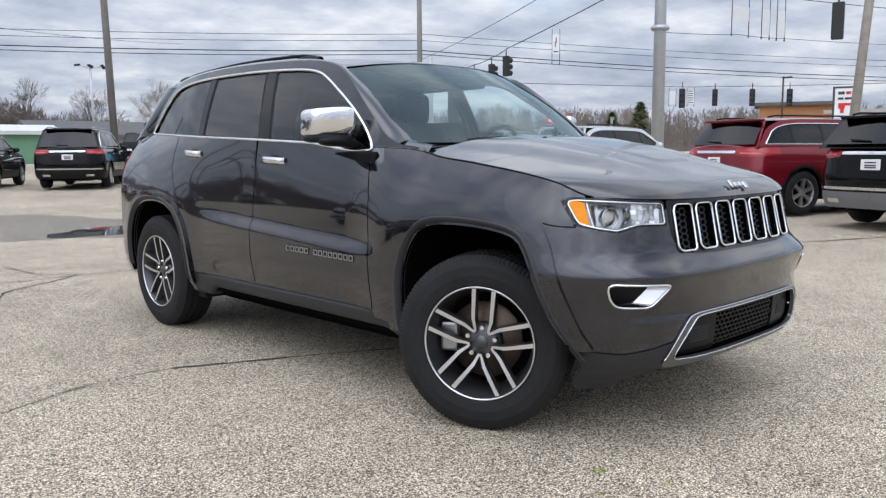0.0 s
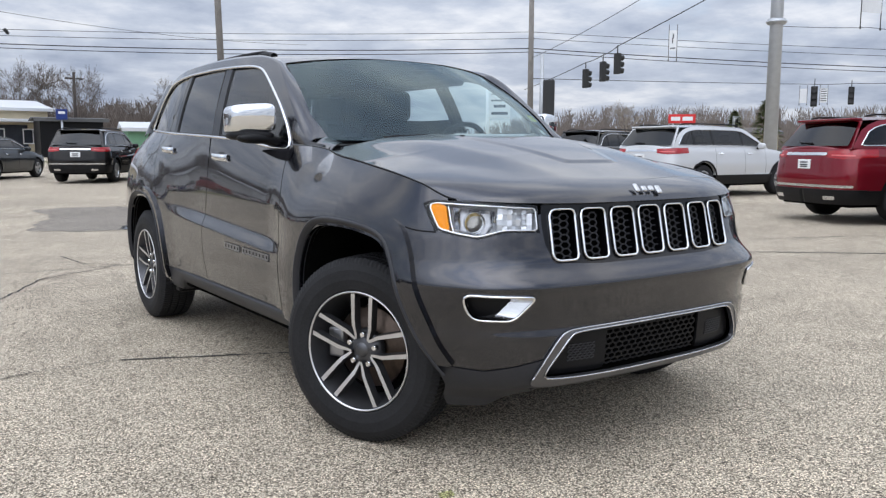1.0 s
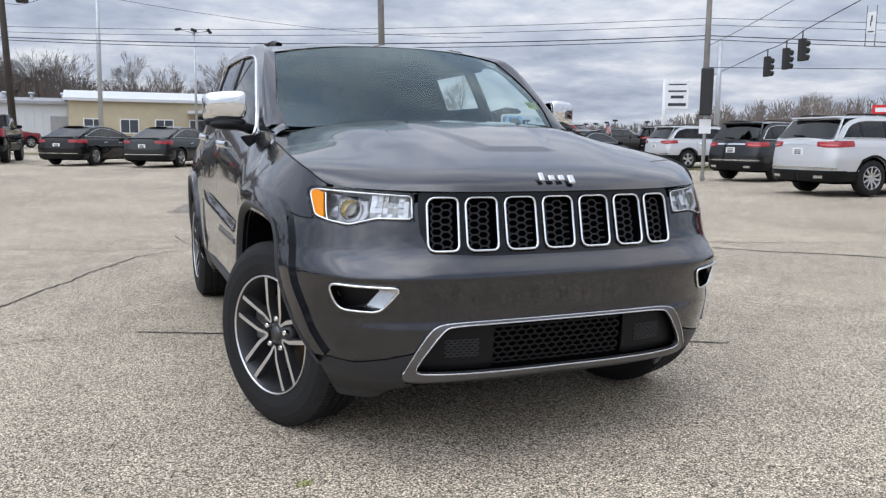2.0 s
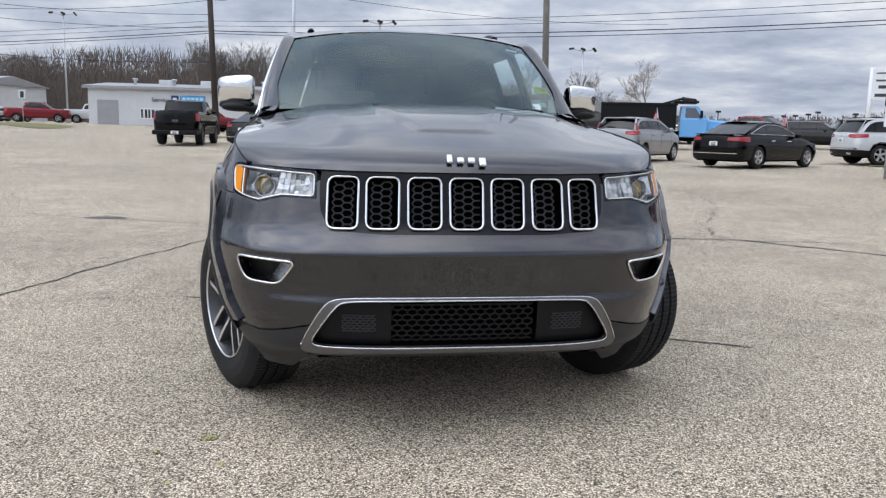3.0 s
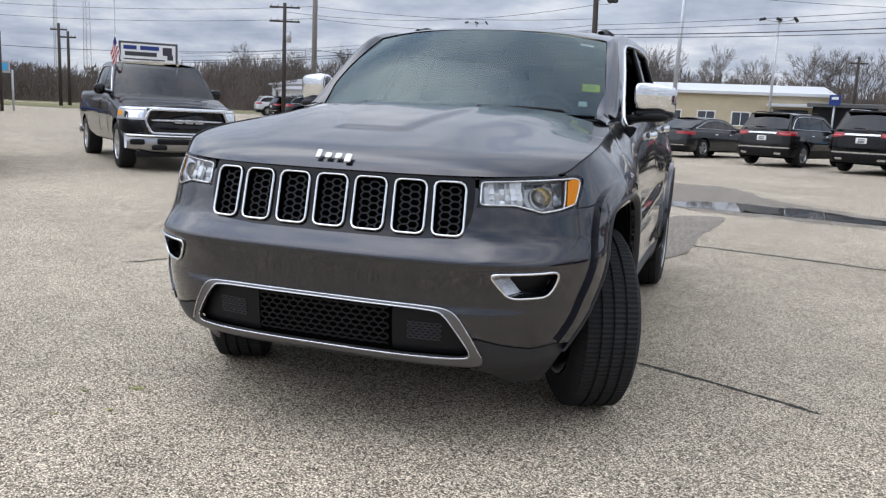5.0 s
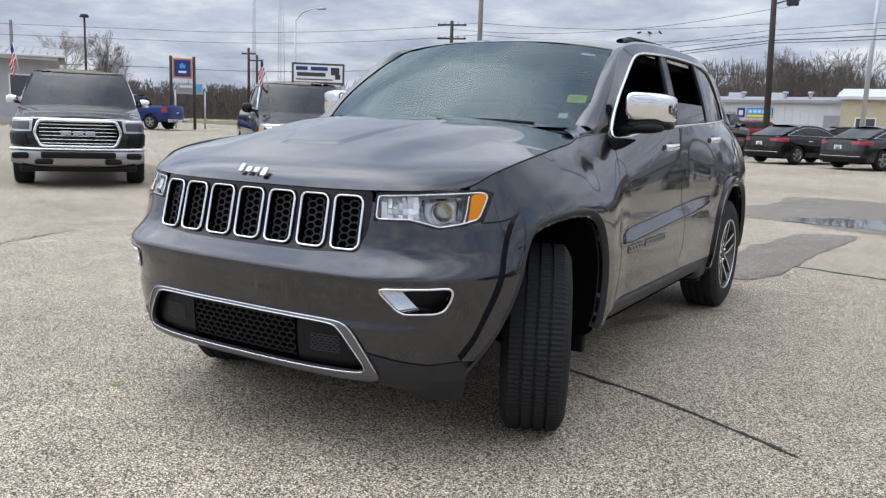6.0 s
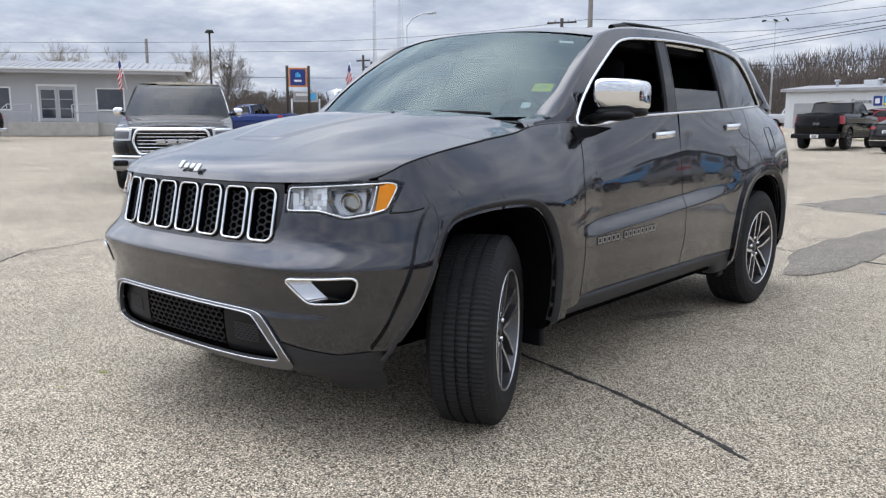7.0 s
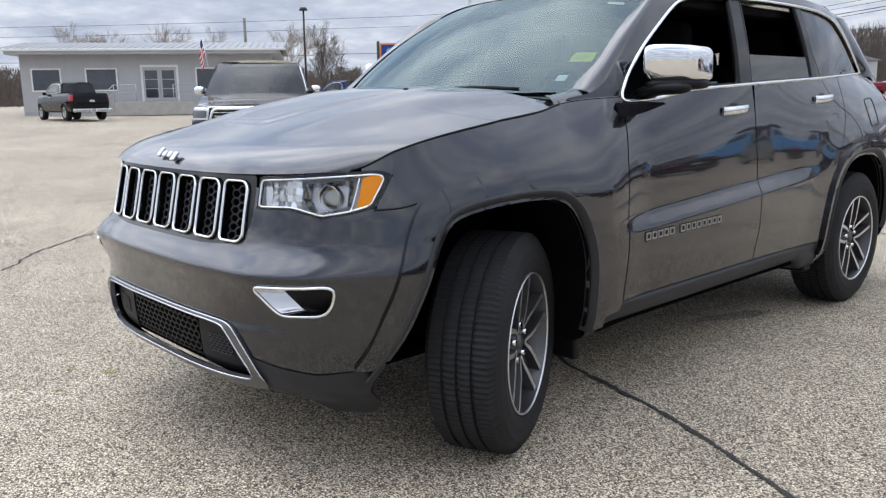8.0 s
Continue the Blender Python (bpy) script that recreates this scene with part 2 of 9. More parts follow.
def box_part(name, lo, hi, material, parent, bevel=0.0, label="", m=None, smooth=False):
    bm = bmesh.new()
    box(bm, lo, hi, bevel)
    if m is not None:
        bmesh.ops.transform(bm, matrix=m, verts=bm.verts)
    for f in bm.faces:
        f.smooth = smooth
    return part(name, bm, material, parent, label)


def rod(bm, a, b, r1, r2=None, n=8, caps=True):
    """Adds a tapered round bar from a to b."""
    a, b = Vector(a), Vector(b)
    m = Matrix.Translation((a + b) / 2) @ (b - a).to_track_quat("Z", "Y").to_matrix().to_4x4()
    r = bmesh.ops.create_cone(bm, cap_ends=caps, segments=n, radius1=r1, radius2=r1 if r2 is None else r2, depth=(b - a).length, matrix=m)
    for v in r["verts"]:
        for f in v.link_faces:
            f.smooth = len(f.verts) == 4
    return r["verts"]


def revolve(profile, n=48, axis="x"):
    """Vertices and faces of a closed or open (r, a) profile turned about the x axis."""
    prof = np.array(profile, float)
    ang = np.linspace(0, 2 * np.pi, n, endpoint=False)
    v = np.stack([np.broadcast_to(prof[None, :, 1], (n, len(prof))), np.cos(ang)[:, None] * prof[None, :, 0], np.sin(ang)[:, None] * prof[None, :, 0]], -1).reshape(-1, 3)
    k, f = len(prof), []
    for i in range(n):
        j = (i + 1) % n
        for q in range(k - 1):
            f.append((i * k + q, i * k + q + 1, j * k + q + 1, j * k + q))
    return v, f


def tube(points, radius, closed=False, n=6, flat=None):
    """Vertices and faces of a bar that follows 3D points; flat squeezes its section along z of the frame."""
    p = np.array(points, float)
    k = len(p)
    tang = np.gradient(p, axis=0) if not closed else np.roll(p, -1, 0) - np.roll(p, 1, 0)
    tang /= np.linalg.norm(tang, axis=1)[:, None] + 1e-12
    ref = np.array([0.0, 0, 1]) if abs(tang[:, 2]).max() < 0.95 else np.array([0.0, 1, 0.02])
    a = np.cross(tang, ref)
    a /= np.linalg.norm(a, axis=1)[:, None] + 1e-12
    b = np.cross(a, tang)
    th = np.linspace(0, 2 * np.pi, n, endpoint=False)
    ra, rb = (radius, radius) if flat is None else (radius, flat)
    v = (p[:, None] + ra * np.cos(th)[None, :, None] * a[:, None] + rb * np.sin(th)[None, :, None] * b[:, None]).reshape(-1, 3)
    f = []
    for i in range(k if closed else k - 1):
        j = (i + 1) % k
        for q in range(n):
            w = (q + 1) % n
            f.append((i * n + q, i * n + w, j * n + w, j * n + q))
    if not closed:
        f += [tuple(range(n)), tuple(range((k - 1) * n, k * n))]
    return v, f


def join(*sets):
    vs, fs, k = [], [], 0
    for v, f in sets:
        vs.append(np.asarray(v, float).reshape(-1, 3))
        fs += [tuple(i + k for i in g) for g in f]
        k += len(v)
    return np.concatenate(vs), fs


def chaikin(poly, rounds=2, closed=True):
    p = np.array(poly, float)
    for _ in range(rounds):
        q = np.roll(p, -1, 0)
        if not closed:
            a, b = p[:-1], p[1:]
            p = np.concatenate([p[:1], np.stack([0.75 * a + 0.25 * b, 0.25 * a + 0.75 * b], 1).reshape(-1, p.shape[1]), p[-1:]])
        else:
            p = np.stack([0.75 * p + 0.25 * q, 0.25 * p + 0.75 * q], 1).reshape(-1, p.shape[1])
    return p


def rounded(poly, r, n=5):
    """A polygon with its corners turned into arcs of about the radius r."""
    p = np.array(poly, float)
    out = []
    for i in range(len(p)):
        a, b, c = p[i - 1], p[i], p[(i + 1) % len(p)]
        ra = min(r, 0.45 * np.linalg.norm(a - b))
        rc = min(r, 0.45 * np.linalg.norm(c - b))
        s, e = b + (a - b) / np.linalg.norm(a - b) * ra, b + (c - b) / np.linalg.norm(c - b) * rc
        for t in np.linspace(0, 1, n):
            out.append((1 - t) ** 2 * s + 2 * t * (1 - t) * b + t * t * e)
    return np.array(out)


def resample(poly, step, closed=True):
    p = np.array(poly, float)
    if closed:
        p = np.vstack([p, p[:1]])
    d = np.r_[0, np.cumsum(np.linalg.norm(np.diff(p, axis=0), axis=1))]
    n = max(4, int(d[-1] / step))
    u = np.linspace(0, d[-1], n, endpoint=not closed)
    return np.stack([np.interp(u, d, p[:, k]) for k in range(p.shape[1])], 1)


def signed(points, poly):
    """Distance to a polygon in 2D, negative inside, and the nearest point of its outline."""
    p, a = np.asarray(points, float), np.asarray(poly, float)
    b = np.roll(a, -1, 0)
    best = np.full(len(p), 1e9)
    near = np.zeros_like(p)
    inside = np.zeros(len(p), bool)
    for s, e in zip(a, b):
        d = e - s
        t = np.clip(((p - s) @ d) / (d @ d + 1e-15), 0, 1)
        q = s + t[:, None] * d
        r = np.hypot(*(p - q).T)
        w = r < best
        best[w], near[w] = r[w], q[w]
        with np.errstate(divide="ignore", invalid="ignore"):
            cross = (s[1] > p[:, 1]) != (e[1] > p[:, 1])
            xs = s[0] + (p[:, 1] - s[1]) * d[0] / (d[1] if abs(d[1]) > 1e-15 else 1e-15)
        inside ^= cross & (p[:, 0] < xs)
    return np.where(inside, -best, best), near


def panel(surface, domain, n, poly=None, holes=(), off=0.0, skirt=0.012, flip=False):
    """The part of surface(u, v) inside a polygon of its two coordinates and outside the holes, on a grid over the
    domain (u0, u1, v0, v1), with clean cut edges and edges turned inwards by skirt. off: height over the surface."""
    u0, u1, v0, v1 = domain
    uu, vv = np.meshgrid(np.linspace(u0, u1, n[0] + 1), np.linspace(v0, v1, n[1] + 1), indexing="ij")
    pts = np.stack([uu.ravel(), vv.ravel()], 1)
    idx = np.arange(len(pts)).reshape(n[0] + 1, n[1] + 1)
    quads = np.stack([idx[:-1, :-1], idx[1:, :-1], idx[1:, 1:], idx[:-1, 1:]], -1).reshape(-1, 4)
    mid = pts[quads].mean(1)
    keep = np.ones(len(quads), bool)
    rims = ([poly] if poly is not None else []) + list(holes)
    if poly is not None:
        keep &= signed(mid, poly)[0] < 0
    for h in holes:
        keep &= signed(mid, h)[0] > 0
    quads = quads[keep]
    if not len(quads):
        return np.zeros((0, 3)), []
    edges = np.sort(np.stack([quads, np.roll(quads, -1, 1)], -1).reshape(-1, 2), 1)
    uniq, count = np.unique(edges, axis=0, return_counts=True)
    border = uniq[count == 1]
    bv = np.unique(border)
    if rims:
        best = np.full(len(bv), 1e9)
        to = pts[bv].copy()
        cell = 1.5 * max((u1 - u0) / n[0], (v1 - v0) / n[1])
        for r in rims:
            d, q = signed(pts[bv], r)
            w = (abs(d) < best) & (abs(d) < cell)
            best[w], to[w] = abs(d)[w], q[w]
        pts[bv] = to
    used = np.unique(quads)
    remap = np.full(len(pts), -1)
    remap[used] = np.arange(len(used))
    p2 = pts[used]
    P = surface(p2[:, 0], p2[:, 1])
    e = 1e-3
    nrm = np.cross(surface(p2[:, 0] + e, p2[:, 1]) - P, surface(p2[:, 0], p2[:, 1] + e) - P)
    nrm /= np.linalg.norm(nrm, axis=1)[:, None] + 1e-12
    if flip:
        nrm = -nrm
    V = P + off * nrm
    F = remap[quads]
    if flip:
        F = F[:, ::-1]
    faces = [tuple(f) for f in F]
    if skirt:
        k = len(V)
        b1 = remap[bv]
        pos = {int(b): i for i, b in enumerate(b1)}
        V = np.concatenate([V, V[b1], V[b1] - skirt * nrm[b1]])
        m = len(b1)
        have = {(int(f[i]), int(f[(i + 1) % 4])) for f in F for i in range(4)}
        for a, b in remap[border]:
            a, b = int(a), int(b)
            if (a, b) not in have:
                a, b = b, a
            i, j = k + pos[a], k + pos[b]
            faces.append((j, i, i + m, j + m))
    return V, faces


def mirrored(v, f):
    w = np.array(v, float)
    w[:, 0] *= -1
    return w, [tuple(reversed(g)) for g in f]


def sides(name, v, f, material, parent, label="", smooth=True):
    """The same part on the left and on the right of a vehicle."""
    a = part(name, mesh(name, v, f, material, smooth), None, parent, label)
    b = part(name, mesh(name, *mirrored(v, f), material, smooth), None, parent, label)
    return a, b


def ground_z(x, y):
    r = math.hypot(x, y + 3)
    return 0.008 * min(max(r - 8, 0), 32) + 0.0135 * min(max(r - 40, 0), 45)


# ---- ground ----
def ground_material(name="exposed_aggregate_paving", tint=(1.04, 0.955, 0.81), rough=0.85):
    m = bpy.data.materials.new(name)
    m.use_nodes = True
    nt = m.node_tree
    b = nt.nodes["Principled BSDF"]
    N, L = nt.nodes.new, nt.links.new
    co = N("ShaderNodeTexCoord")
    v1, v2, n1, n2, n3 = N("ShaderNodeTexVoronoi"), N("ShaderNodeTexVoronoi"), N("ShaderNodeTexNoise"), N("ShaderNodeTexNoise"), N("ShaderNodeTexNoise")
    v1.inputs["Scale"].default_value, v2.inputs["Scale"].default_value = 182, 210
    n1.inputs["Scale"].default_value, n1.inputs["Detail"].default_value = 0.35, 6
    n2.inputs["Scale"].default_value, n2.inputs["Detail"].default_value = 3.2, 8
    n3.inputs["Scale"].default_value, n3.inputs["Detail"].default_value = 60, 4
    for n in (v1, v2, n1, n2, n3):
        L(co.outputs["Object"], n.inputs["Vector"])
    stones = N("ShaderNodeValToRGB")
    e = stones.color_ramp.elements
    e[0].position, e[0].color = 0.0, (0.06, 0.053, 0.047, 1)
    e[1].position, e[1].color = 1.0, (0.98, 0.95, 0.88, 1)
    for p, c in ((0.22, (0.19, 0.17, 0.15, 1)), (0.5, (0.46, 0.42, 0.375, 1)), (0.75, (0.74, 0.69, 0.62, 1))):
        q = stones.color_ramp.elements.new(p)
        q.color = c
    sep = N("ShaderNodeSeparateColor")
    L(v1.outputs["Color"], sep.inputs[0])
    L(sep.outputs[0], stones.inputs[0])
    # binder between the stones
    edge = N("ShaderNodeMapRange")
    edge.inputs["From Min"].default_value, edge.inputs["From Max"].default_value = 0.35, 0.75
    edge.inputs["To Min"].default_value, edge.inputs["To Max"].default_value = 1.05, 0.42
    L(v1.outputs["Distance"], edge.inputs["Value"])
    mul = N("ShaderNodeMix"); mul.data_type, mul.blend_type = "RGBA", "MULTIPLY"
    mul.inputs["Factor"].default_value = 1
    L(stones.outputs[0], mul.inputs["A"]); L(edge.outputs[0], mul.inputs["B"])
    big = N("ShaderNodeMapRange")
    big.inputs["From Min"].default_value, big.inputs["From Max"].default_value = 0.3, 0.7
    big.inputs["To Min"].default_value, big.inputs["To Max"].default_value = 0.84, 1.14
    L(n1.outputs["Fac"], big.inputs["Value"])
    mid = N("ShaderNodeMapRange")
    mid.inputs["From Min"].default_value, mid.inputs["From Max"].default_value = 0.25, 0.75
    mid.inputs["To Min"].default_value, mid.inputs["To Max"].default_value = 0.86, 1.12
    L(n2.outputs["Fac"], mid.inputs["Value"])
    mm = N("ShaderNodeMath"); mm.operation = "MULTIPLY"
    L(big.outputs[0], mm.inputs[0]); L(mid.outputs[0], mm.inputs[1])
    out = N("ShaderNodeVectorMath"); out.operation = "SCALE"
    L(mul.outputs["Result"], out.inputs[0]); L(mm.outputs[0], out.inputs["Scale"])
    tn = N("ShaderNodeVectorMath"); tn.operation = "MULTIPLY"; tn.inputs[1].default_value = tint
    L(out.outputs[0], tn.inputs[0]); L(tn.outputs[0], b.inputs["Base Color"])
    b.inputs["Roughness"].default_value = rough
    b.inputs["Specular IOR Level"].default_value = 0.25
    bp = N("ShaderNodeBump")
    bp.inputs["Strength"].default_value, bp.inputs["Distance"].default_value = 0.55, 0.004
    hh = N("ShaderNodeMath"); hh.operation = "SUBTRACT"; hh.inputs[0].default_value = 1
    L(v1.outputs["Distance"], hh.inputs[1])
    L(hh.outputs[0], bp.inputs["Height"]); L(bp.outputs[0], b.inputs["Normal"])
    return m


M_GROUND = ground_material()


def polar_sheet():
    rr = np.r_[0, 2, 4, 6, 8, 10, 13, 17, 22, 30, 40, 50, 60, 72, 85, 100, 130, 200, 400, 900]
    th = np.linspace(0, 2 * np.pi, 72, endpoint=False)
    v = [(r * math.cos(a), r * math.sin(a) - 3, ground_z(r * math.cos(a), r * math.sin(a) - 3)) for r in rr[1:] for a in th]
    f = [((i + 1) * 72 + k, (i + 1) * 72 + (k + 1) % 72, i * 72 + (k + 1) % 72, i * 72 + k) for i in range(len(rr) - 2) for k in range(72)]
    v.append((0, -3, 0))
    f += [(k, (k + 1) % 72, len(v) - 1) for k in range(72)]
    return v, f


ground = tagged(new("ground", mesh("ground", *polar_sheet(), M_GROUND)), "pale exposed-aggregate paving of a car lot", "ground", kind="structure")

# ---- the main car: a large grey SUV, front towards -y, front axle on y = 0 ----
EA, EB = 3.2, 3.7  # plan curve of the nose
_th = np.linspace(0, np.pi / 2, 400)


def _nose(theta, w, n):
    return w * np.sin(theta) ** (2 / EA), n * np.cos(theta) ** (2 / EB)


_px, _py = _nose(_th, 0.955, -0.875)
_arc = np.r_[0, np.cumsum(np.hypot(np.diff(_px), np.diff(_py)))]
S_MID = -_arc[-1]  # the middle of the nose in the coordinate s, which is y along the flank


def _lerp(x, *pairs):
    """A smooth curve through the pairs that never overshoots them."""
    X, Y = np.array(pairs, float).T
    h, d = np.diff(X), np.diff(Y) / np.diff(X)
    w1, w2 = 2 * h[1:] + h[:-1], h[1:] + 2 * h[:-1]
    same = d[:-1] * d[1:] > 0
    inner = np.where(same, (w1 + w2) / (w1 / np.where(same, d[:-1], 1) + w2 / np.where(same, d[1:], 1)), 0)
    m = np.r_[d[0], inner, d[-1]]
    x = np.clip(np.asarray(x, float), X[0], X[-1])
    k = np.clip(np.searchsorted(X, x, "right") - 1, 0, len(h) - 1)
    t = (x - X[k]) / h[k]
    return (2 * t**3 - 3 * t**2 + 1) * Y[k] + (t**3 - 2 * t**2 + t) * h[k] * m[k] + (3 * t**2 - 2 * t**3) * Y[k + 1] + (t**3 - t**2) * h[k] * m[k + 1]


def _smooth(x, a, b):
    t = np.clip((x - a) / (b - a), 0, 1)
    return t * t * (3 - 2 * t)


def s_of_x(x, z=0.7):
    """s of the point of the nose at the given half width."""
    w = nose_w(z)
    th = np.arcsin(np.clip(np.abs(x) / w, 0, 1) ** (EA / 2))
    return S_MID + np.interp(th, _th, _arc)


def belly(z):
    return _lerp(z, (0.20, 0.85), (0.26, 0.885), (0.36, 0.930), (0.45, 0.950), (0.66, 0.960), (0.82, 0.959), (1.0, 0.951), (1.3, 0.94))


def nose_w(z):
    return _lerp(z, (0.20, 0.81), (0.26, 0.840), (0.43, 0.905), (0.55, 0.932), (0.68, 0.946), (0.80, 0.940), (0.90, 0.928), (1.0, 0.918), (1.3, 0.90))


def nose_y(z):
    return _lerp(z, (0.20, -0.655), (0.26, -0.70), (0.30, -0.775), (0.34, -0.845), (0.40, -0.868), (0.52, -0.876), (0.56, -0.868), (0.66, -0.881), (0.703, -0.890), (0.714, -0.888), (0.728, -0.878), (0.772, -0.841), (0.80, -0.824), (0.90, -0.800), (0.99, -0.782), (1.05, -0.77))


S_FC = -0.68  # where the bonnet edge leaves the lamp


def top_x(s):
    return _lerp(s, (S_MID, 0.885), (S_FC, 0.885), (-0.3, 0.864), (0.0, 0.846), (0.20, 0.836), (0.33, 0.818), (0.62, 0.838), (0.95, 0.866), (1.75, 0.892), (2.4, 0.886), (2.95, 0.832), (3.3, 0.778), (3.8, 0.66))


def top_z(s):
    return _lerp(s, (S_MID, 0.992), (-1.0, 0.998), (S_FC, 1.012), (-0.52, 1.066), (-0.35, 1.100), (0.0, 1.143), (0.20, 1.166), (0.32, 1.188), (0.45, 1.203), (0.66, 1.212), (1.75, 1.262), (2.4, 1.288), (3.3, 1.326), (3.8, 1.34))


def shell(s, z):
    """The outer skin below the windows; x positive."""
    s, z = np.asarray(s, float), np.asarray(z, float)
    k = _smooth(s, -0.5, 0.0)
    w, xt, zt = belly(z) * k + nose_w(z) * (1 - k), top_x(s), top_z(s)
    # ledge on the lower doors, rising to the back and fading over the rear wheel
    zl = 0.715 + 0.055 * (s - 0.7)
    mask = _smooth(s, 0.45, 0.80) * (1 - _smooth(s, 1.75, 2.5))
    w = w - 0.028 * mask * np.clip((z - zl + 0.015) / 0.060, 0, 1) - 0.012 * mask * (1 - _smooth(z, 0.46, 0.60))
    t = np.clip((z - 0.86) / np.maximum(zt - 0.86, 0.05), 0, 1.15)
    w = w - (w - xt) * t ** (2.0 + 0.6 * _smooth(s, 0.35, 0.8))
    # muscles over the wheels
    for yc in (0.0, 2.915):
        d = np.hypot((s - yc) / 0.66, (z - 0.55) / 0.56)
        w = w + 0.013 * (1 - _smooth(d, 0.68, 1.12))
    # the tail tucks in
    tail = np.clip((s - 2.6) / 1.25, 0, 1.2)
    w = w * (1 - 0.10 * tail**2.2)
    th = np.interp(s - S_MID, _arc, _th)
    fx, fy = _nose(th, w, nose_y(z))
    # crest over the fog lamps that carries the ledge round the corner
    crest = _smooth(s, S_MID + 0.42, S_MID + 0.62) * (1 - _smooth(s, -0.80, -0.62))
    swell = np.where(z < 0.712, _smooth(z, 0.60, 0.712), 1 - _smooth(z, 0.712, 0.785))
    fx, fy = fx * (1 + 0.015 * crest * swell), fy * (1 + 0.015 * crest * swell)
    # rear corner
    over = np.clip(s - 3.57, 0, None)
    bend = np.minimum(over / 0.34, 1) * (np.pi / 2)
    run = np.clip(over - 0.34, 0, None)
    ry = 3.57 + 0.21 * np.sin(bend)
    rx = w - 0.21 * (1 - np.cos(bend)) - run
    x = np.where(s < 0, fx, rx)
    y = np.where(s < 0, fy, np.minimum(s, ry))
    return np.stack([np.maximum(x, 0.0), y, z], -1)


def on_front(pts, off=0.0):
    """Points of the skin from (half width, height) pairs."""
    p = np.array(pts, float)
    return skin([(s_of_x(x, z), z) for x, z in p], off)


def skin(sz, off=0.0):
    q = np.array(sz, float)
    P, e = shell(q[:, 0], q[:, 1]), 2e-3
    n = np.cross(shell(q[:, 0] + e, q[:, 1]) - P, shell(q[:, 0], q[:, 1] + e) - P)
    n /= np.linalg.norm(n, axis=1)[:, None] + 1e-12
    return P + off * n


def fs(pts):
    """(half width, height) on the nose -> (s, height)."""
    return np.array([(s_of_x(x, z), z) for x, z in pts])


def s_of_y(y, z):
    """s of the point of the flank at the given y."""
    g = np.linspace(-1.0, 0.0, 200)
    return np.array([a if a >= 0 else np.interp(a, shell(g, np.full(200, b))[:, 1], g) for a, b in zip(y, z)])


def arch(pts, grow=0.0, low=0.2):
    """Outline of a wheel opening in (s, z), from its rear foot over the top to its front foot in (y, z)."""
    p = resample(chaikin(pts, 2, closed=False), 0.01, closed=False)
    cut = np.r_[0, np.cumsum(np.hypot(*np.diff(p, axis=0).T))]
    u = np.linspace(0, cut[-1], 56)
    p = np.stack([np.interp(u, cut, p[:, 0]), np.interp(u, cut, p[:, 1])], 1)
    t = np.gradient(p, axis=0)
    t /= np.linalg.norm(t, axis=1)[:, None]
    p = p + grow * np.stack([t[:, 1], -t[:, 0]], 1)
    p[:, 0] = s_of_y(p[:, 0], p[:, 1])
    return np.vstack([[p[0][0], low], p, [p[-1][0] - (0.07 if p[-1][0] < 0 else 0.02), low]])


car = thing("suv", "dark grey metallic SUV with chrome-ringed grille on the open lot", "car")
FOLD_F = [(0.350, 0.36), (0.352, 0.58), (0.335, 0.69), (0.290, 0.785), (0.238, 0.850), (0.165, 0.891), (0.07, 0.904), (-0.05, 0.906), (-0.17, 0.900), (-0.27, 0.886), (-0.345, 0.862), (-0.392, 0.795), (-0.435, 0.70), (-0.487, 0.558), (-0.535, 0.47), (-0.580, 0.385)]
RIM_F = [(0.425, 0.36), (0.427, 0.60), (0.405, 0.72), (0.365, 0.82), (0.300, 0.905), (0.21, 0.953), (0.10, 0.972), (-0.05, 0.977), (-0.20, 0.972), (-0.32, 0.955), (-0.415, 0.918), (-0.462, 0.850), (-0.500, 0.750), (-0.545, 0.62), (-0.592, 0.48), (-0.640, 0.385)]
turn_r = [(math.cos(a), math.sin(a)) for a in np.linspace(0, np.pi, 30)]
FOLD_R = [(2.912 - 0.482 * -math.copysign(abs(c) ** 0.8, c), 0.385 + 0.512 * d**0.8) for c, d in turn_r]
RIM_R = [(2.912 - 0.522 * -math.copysign(abs(c) ** 0.8, c), 0.385 + 0.552 * d**0.8) for c, d in turn_r]
FOLDS = [arch(FOLD_F), arch(FOLD_R)]
ARCHES = [arch(FOLD_F, -0.024), arch(FOLD_R, -0.030)]
OUTER = [arch(RIM_F), arch(RIM_R)]
LAMP_XZ = [(0.538, 0.893), (0.550, 0.990), (0.70, 1.000), (0.850, 1.010), (0.868, 0.996), (0.850, 0.903), (0.81, 0.886), (0.745, 0.873), (0.69, 0.889), (0.66, 0.896)]
LAMP = fs(LAMP_XZ)
FOG = rounded(fs([(0.602, 0.679), (0.819, 0.687), (0.806, 0.628), (0.784, 0.594), (0.671, 0.589)]), 0.03)
GRILLE = rounded(np.vstack([[S_MID - 0.3, 0.772], fs([(0.30, 0.774), (0.44, 0.782), (0.500, 0.800), (0.522, 0.85), (0.533, 0.94), (0.536, 0.994)]), [S_MID - 0.3, 0.994]]), 0.012)
FRAME_XZ = [(0.30, 0.549), (0.43, 0.546), (0.478, 0.540), (0.512, 0.520), (0.560, 0.440), (0.590, 0.374), (0.592, 0.353), (0.575, 0.341), (0.52, 0.337), (0.30, 0.344)]
MOUTH_XZ = [(0.30, 0.538), (0.432, 0.535), (0.466, 0.524), (0.519, 0.450), (0.551, 0.398), (0.552, 0.380), (0.53, 0.369), (0.30, 0.367)]
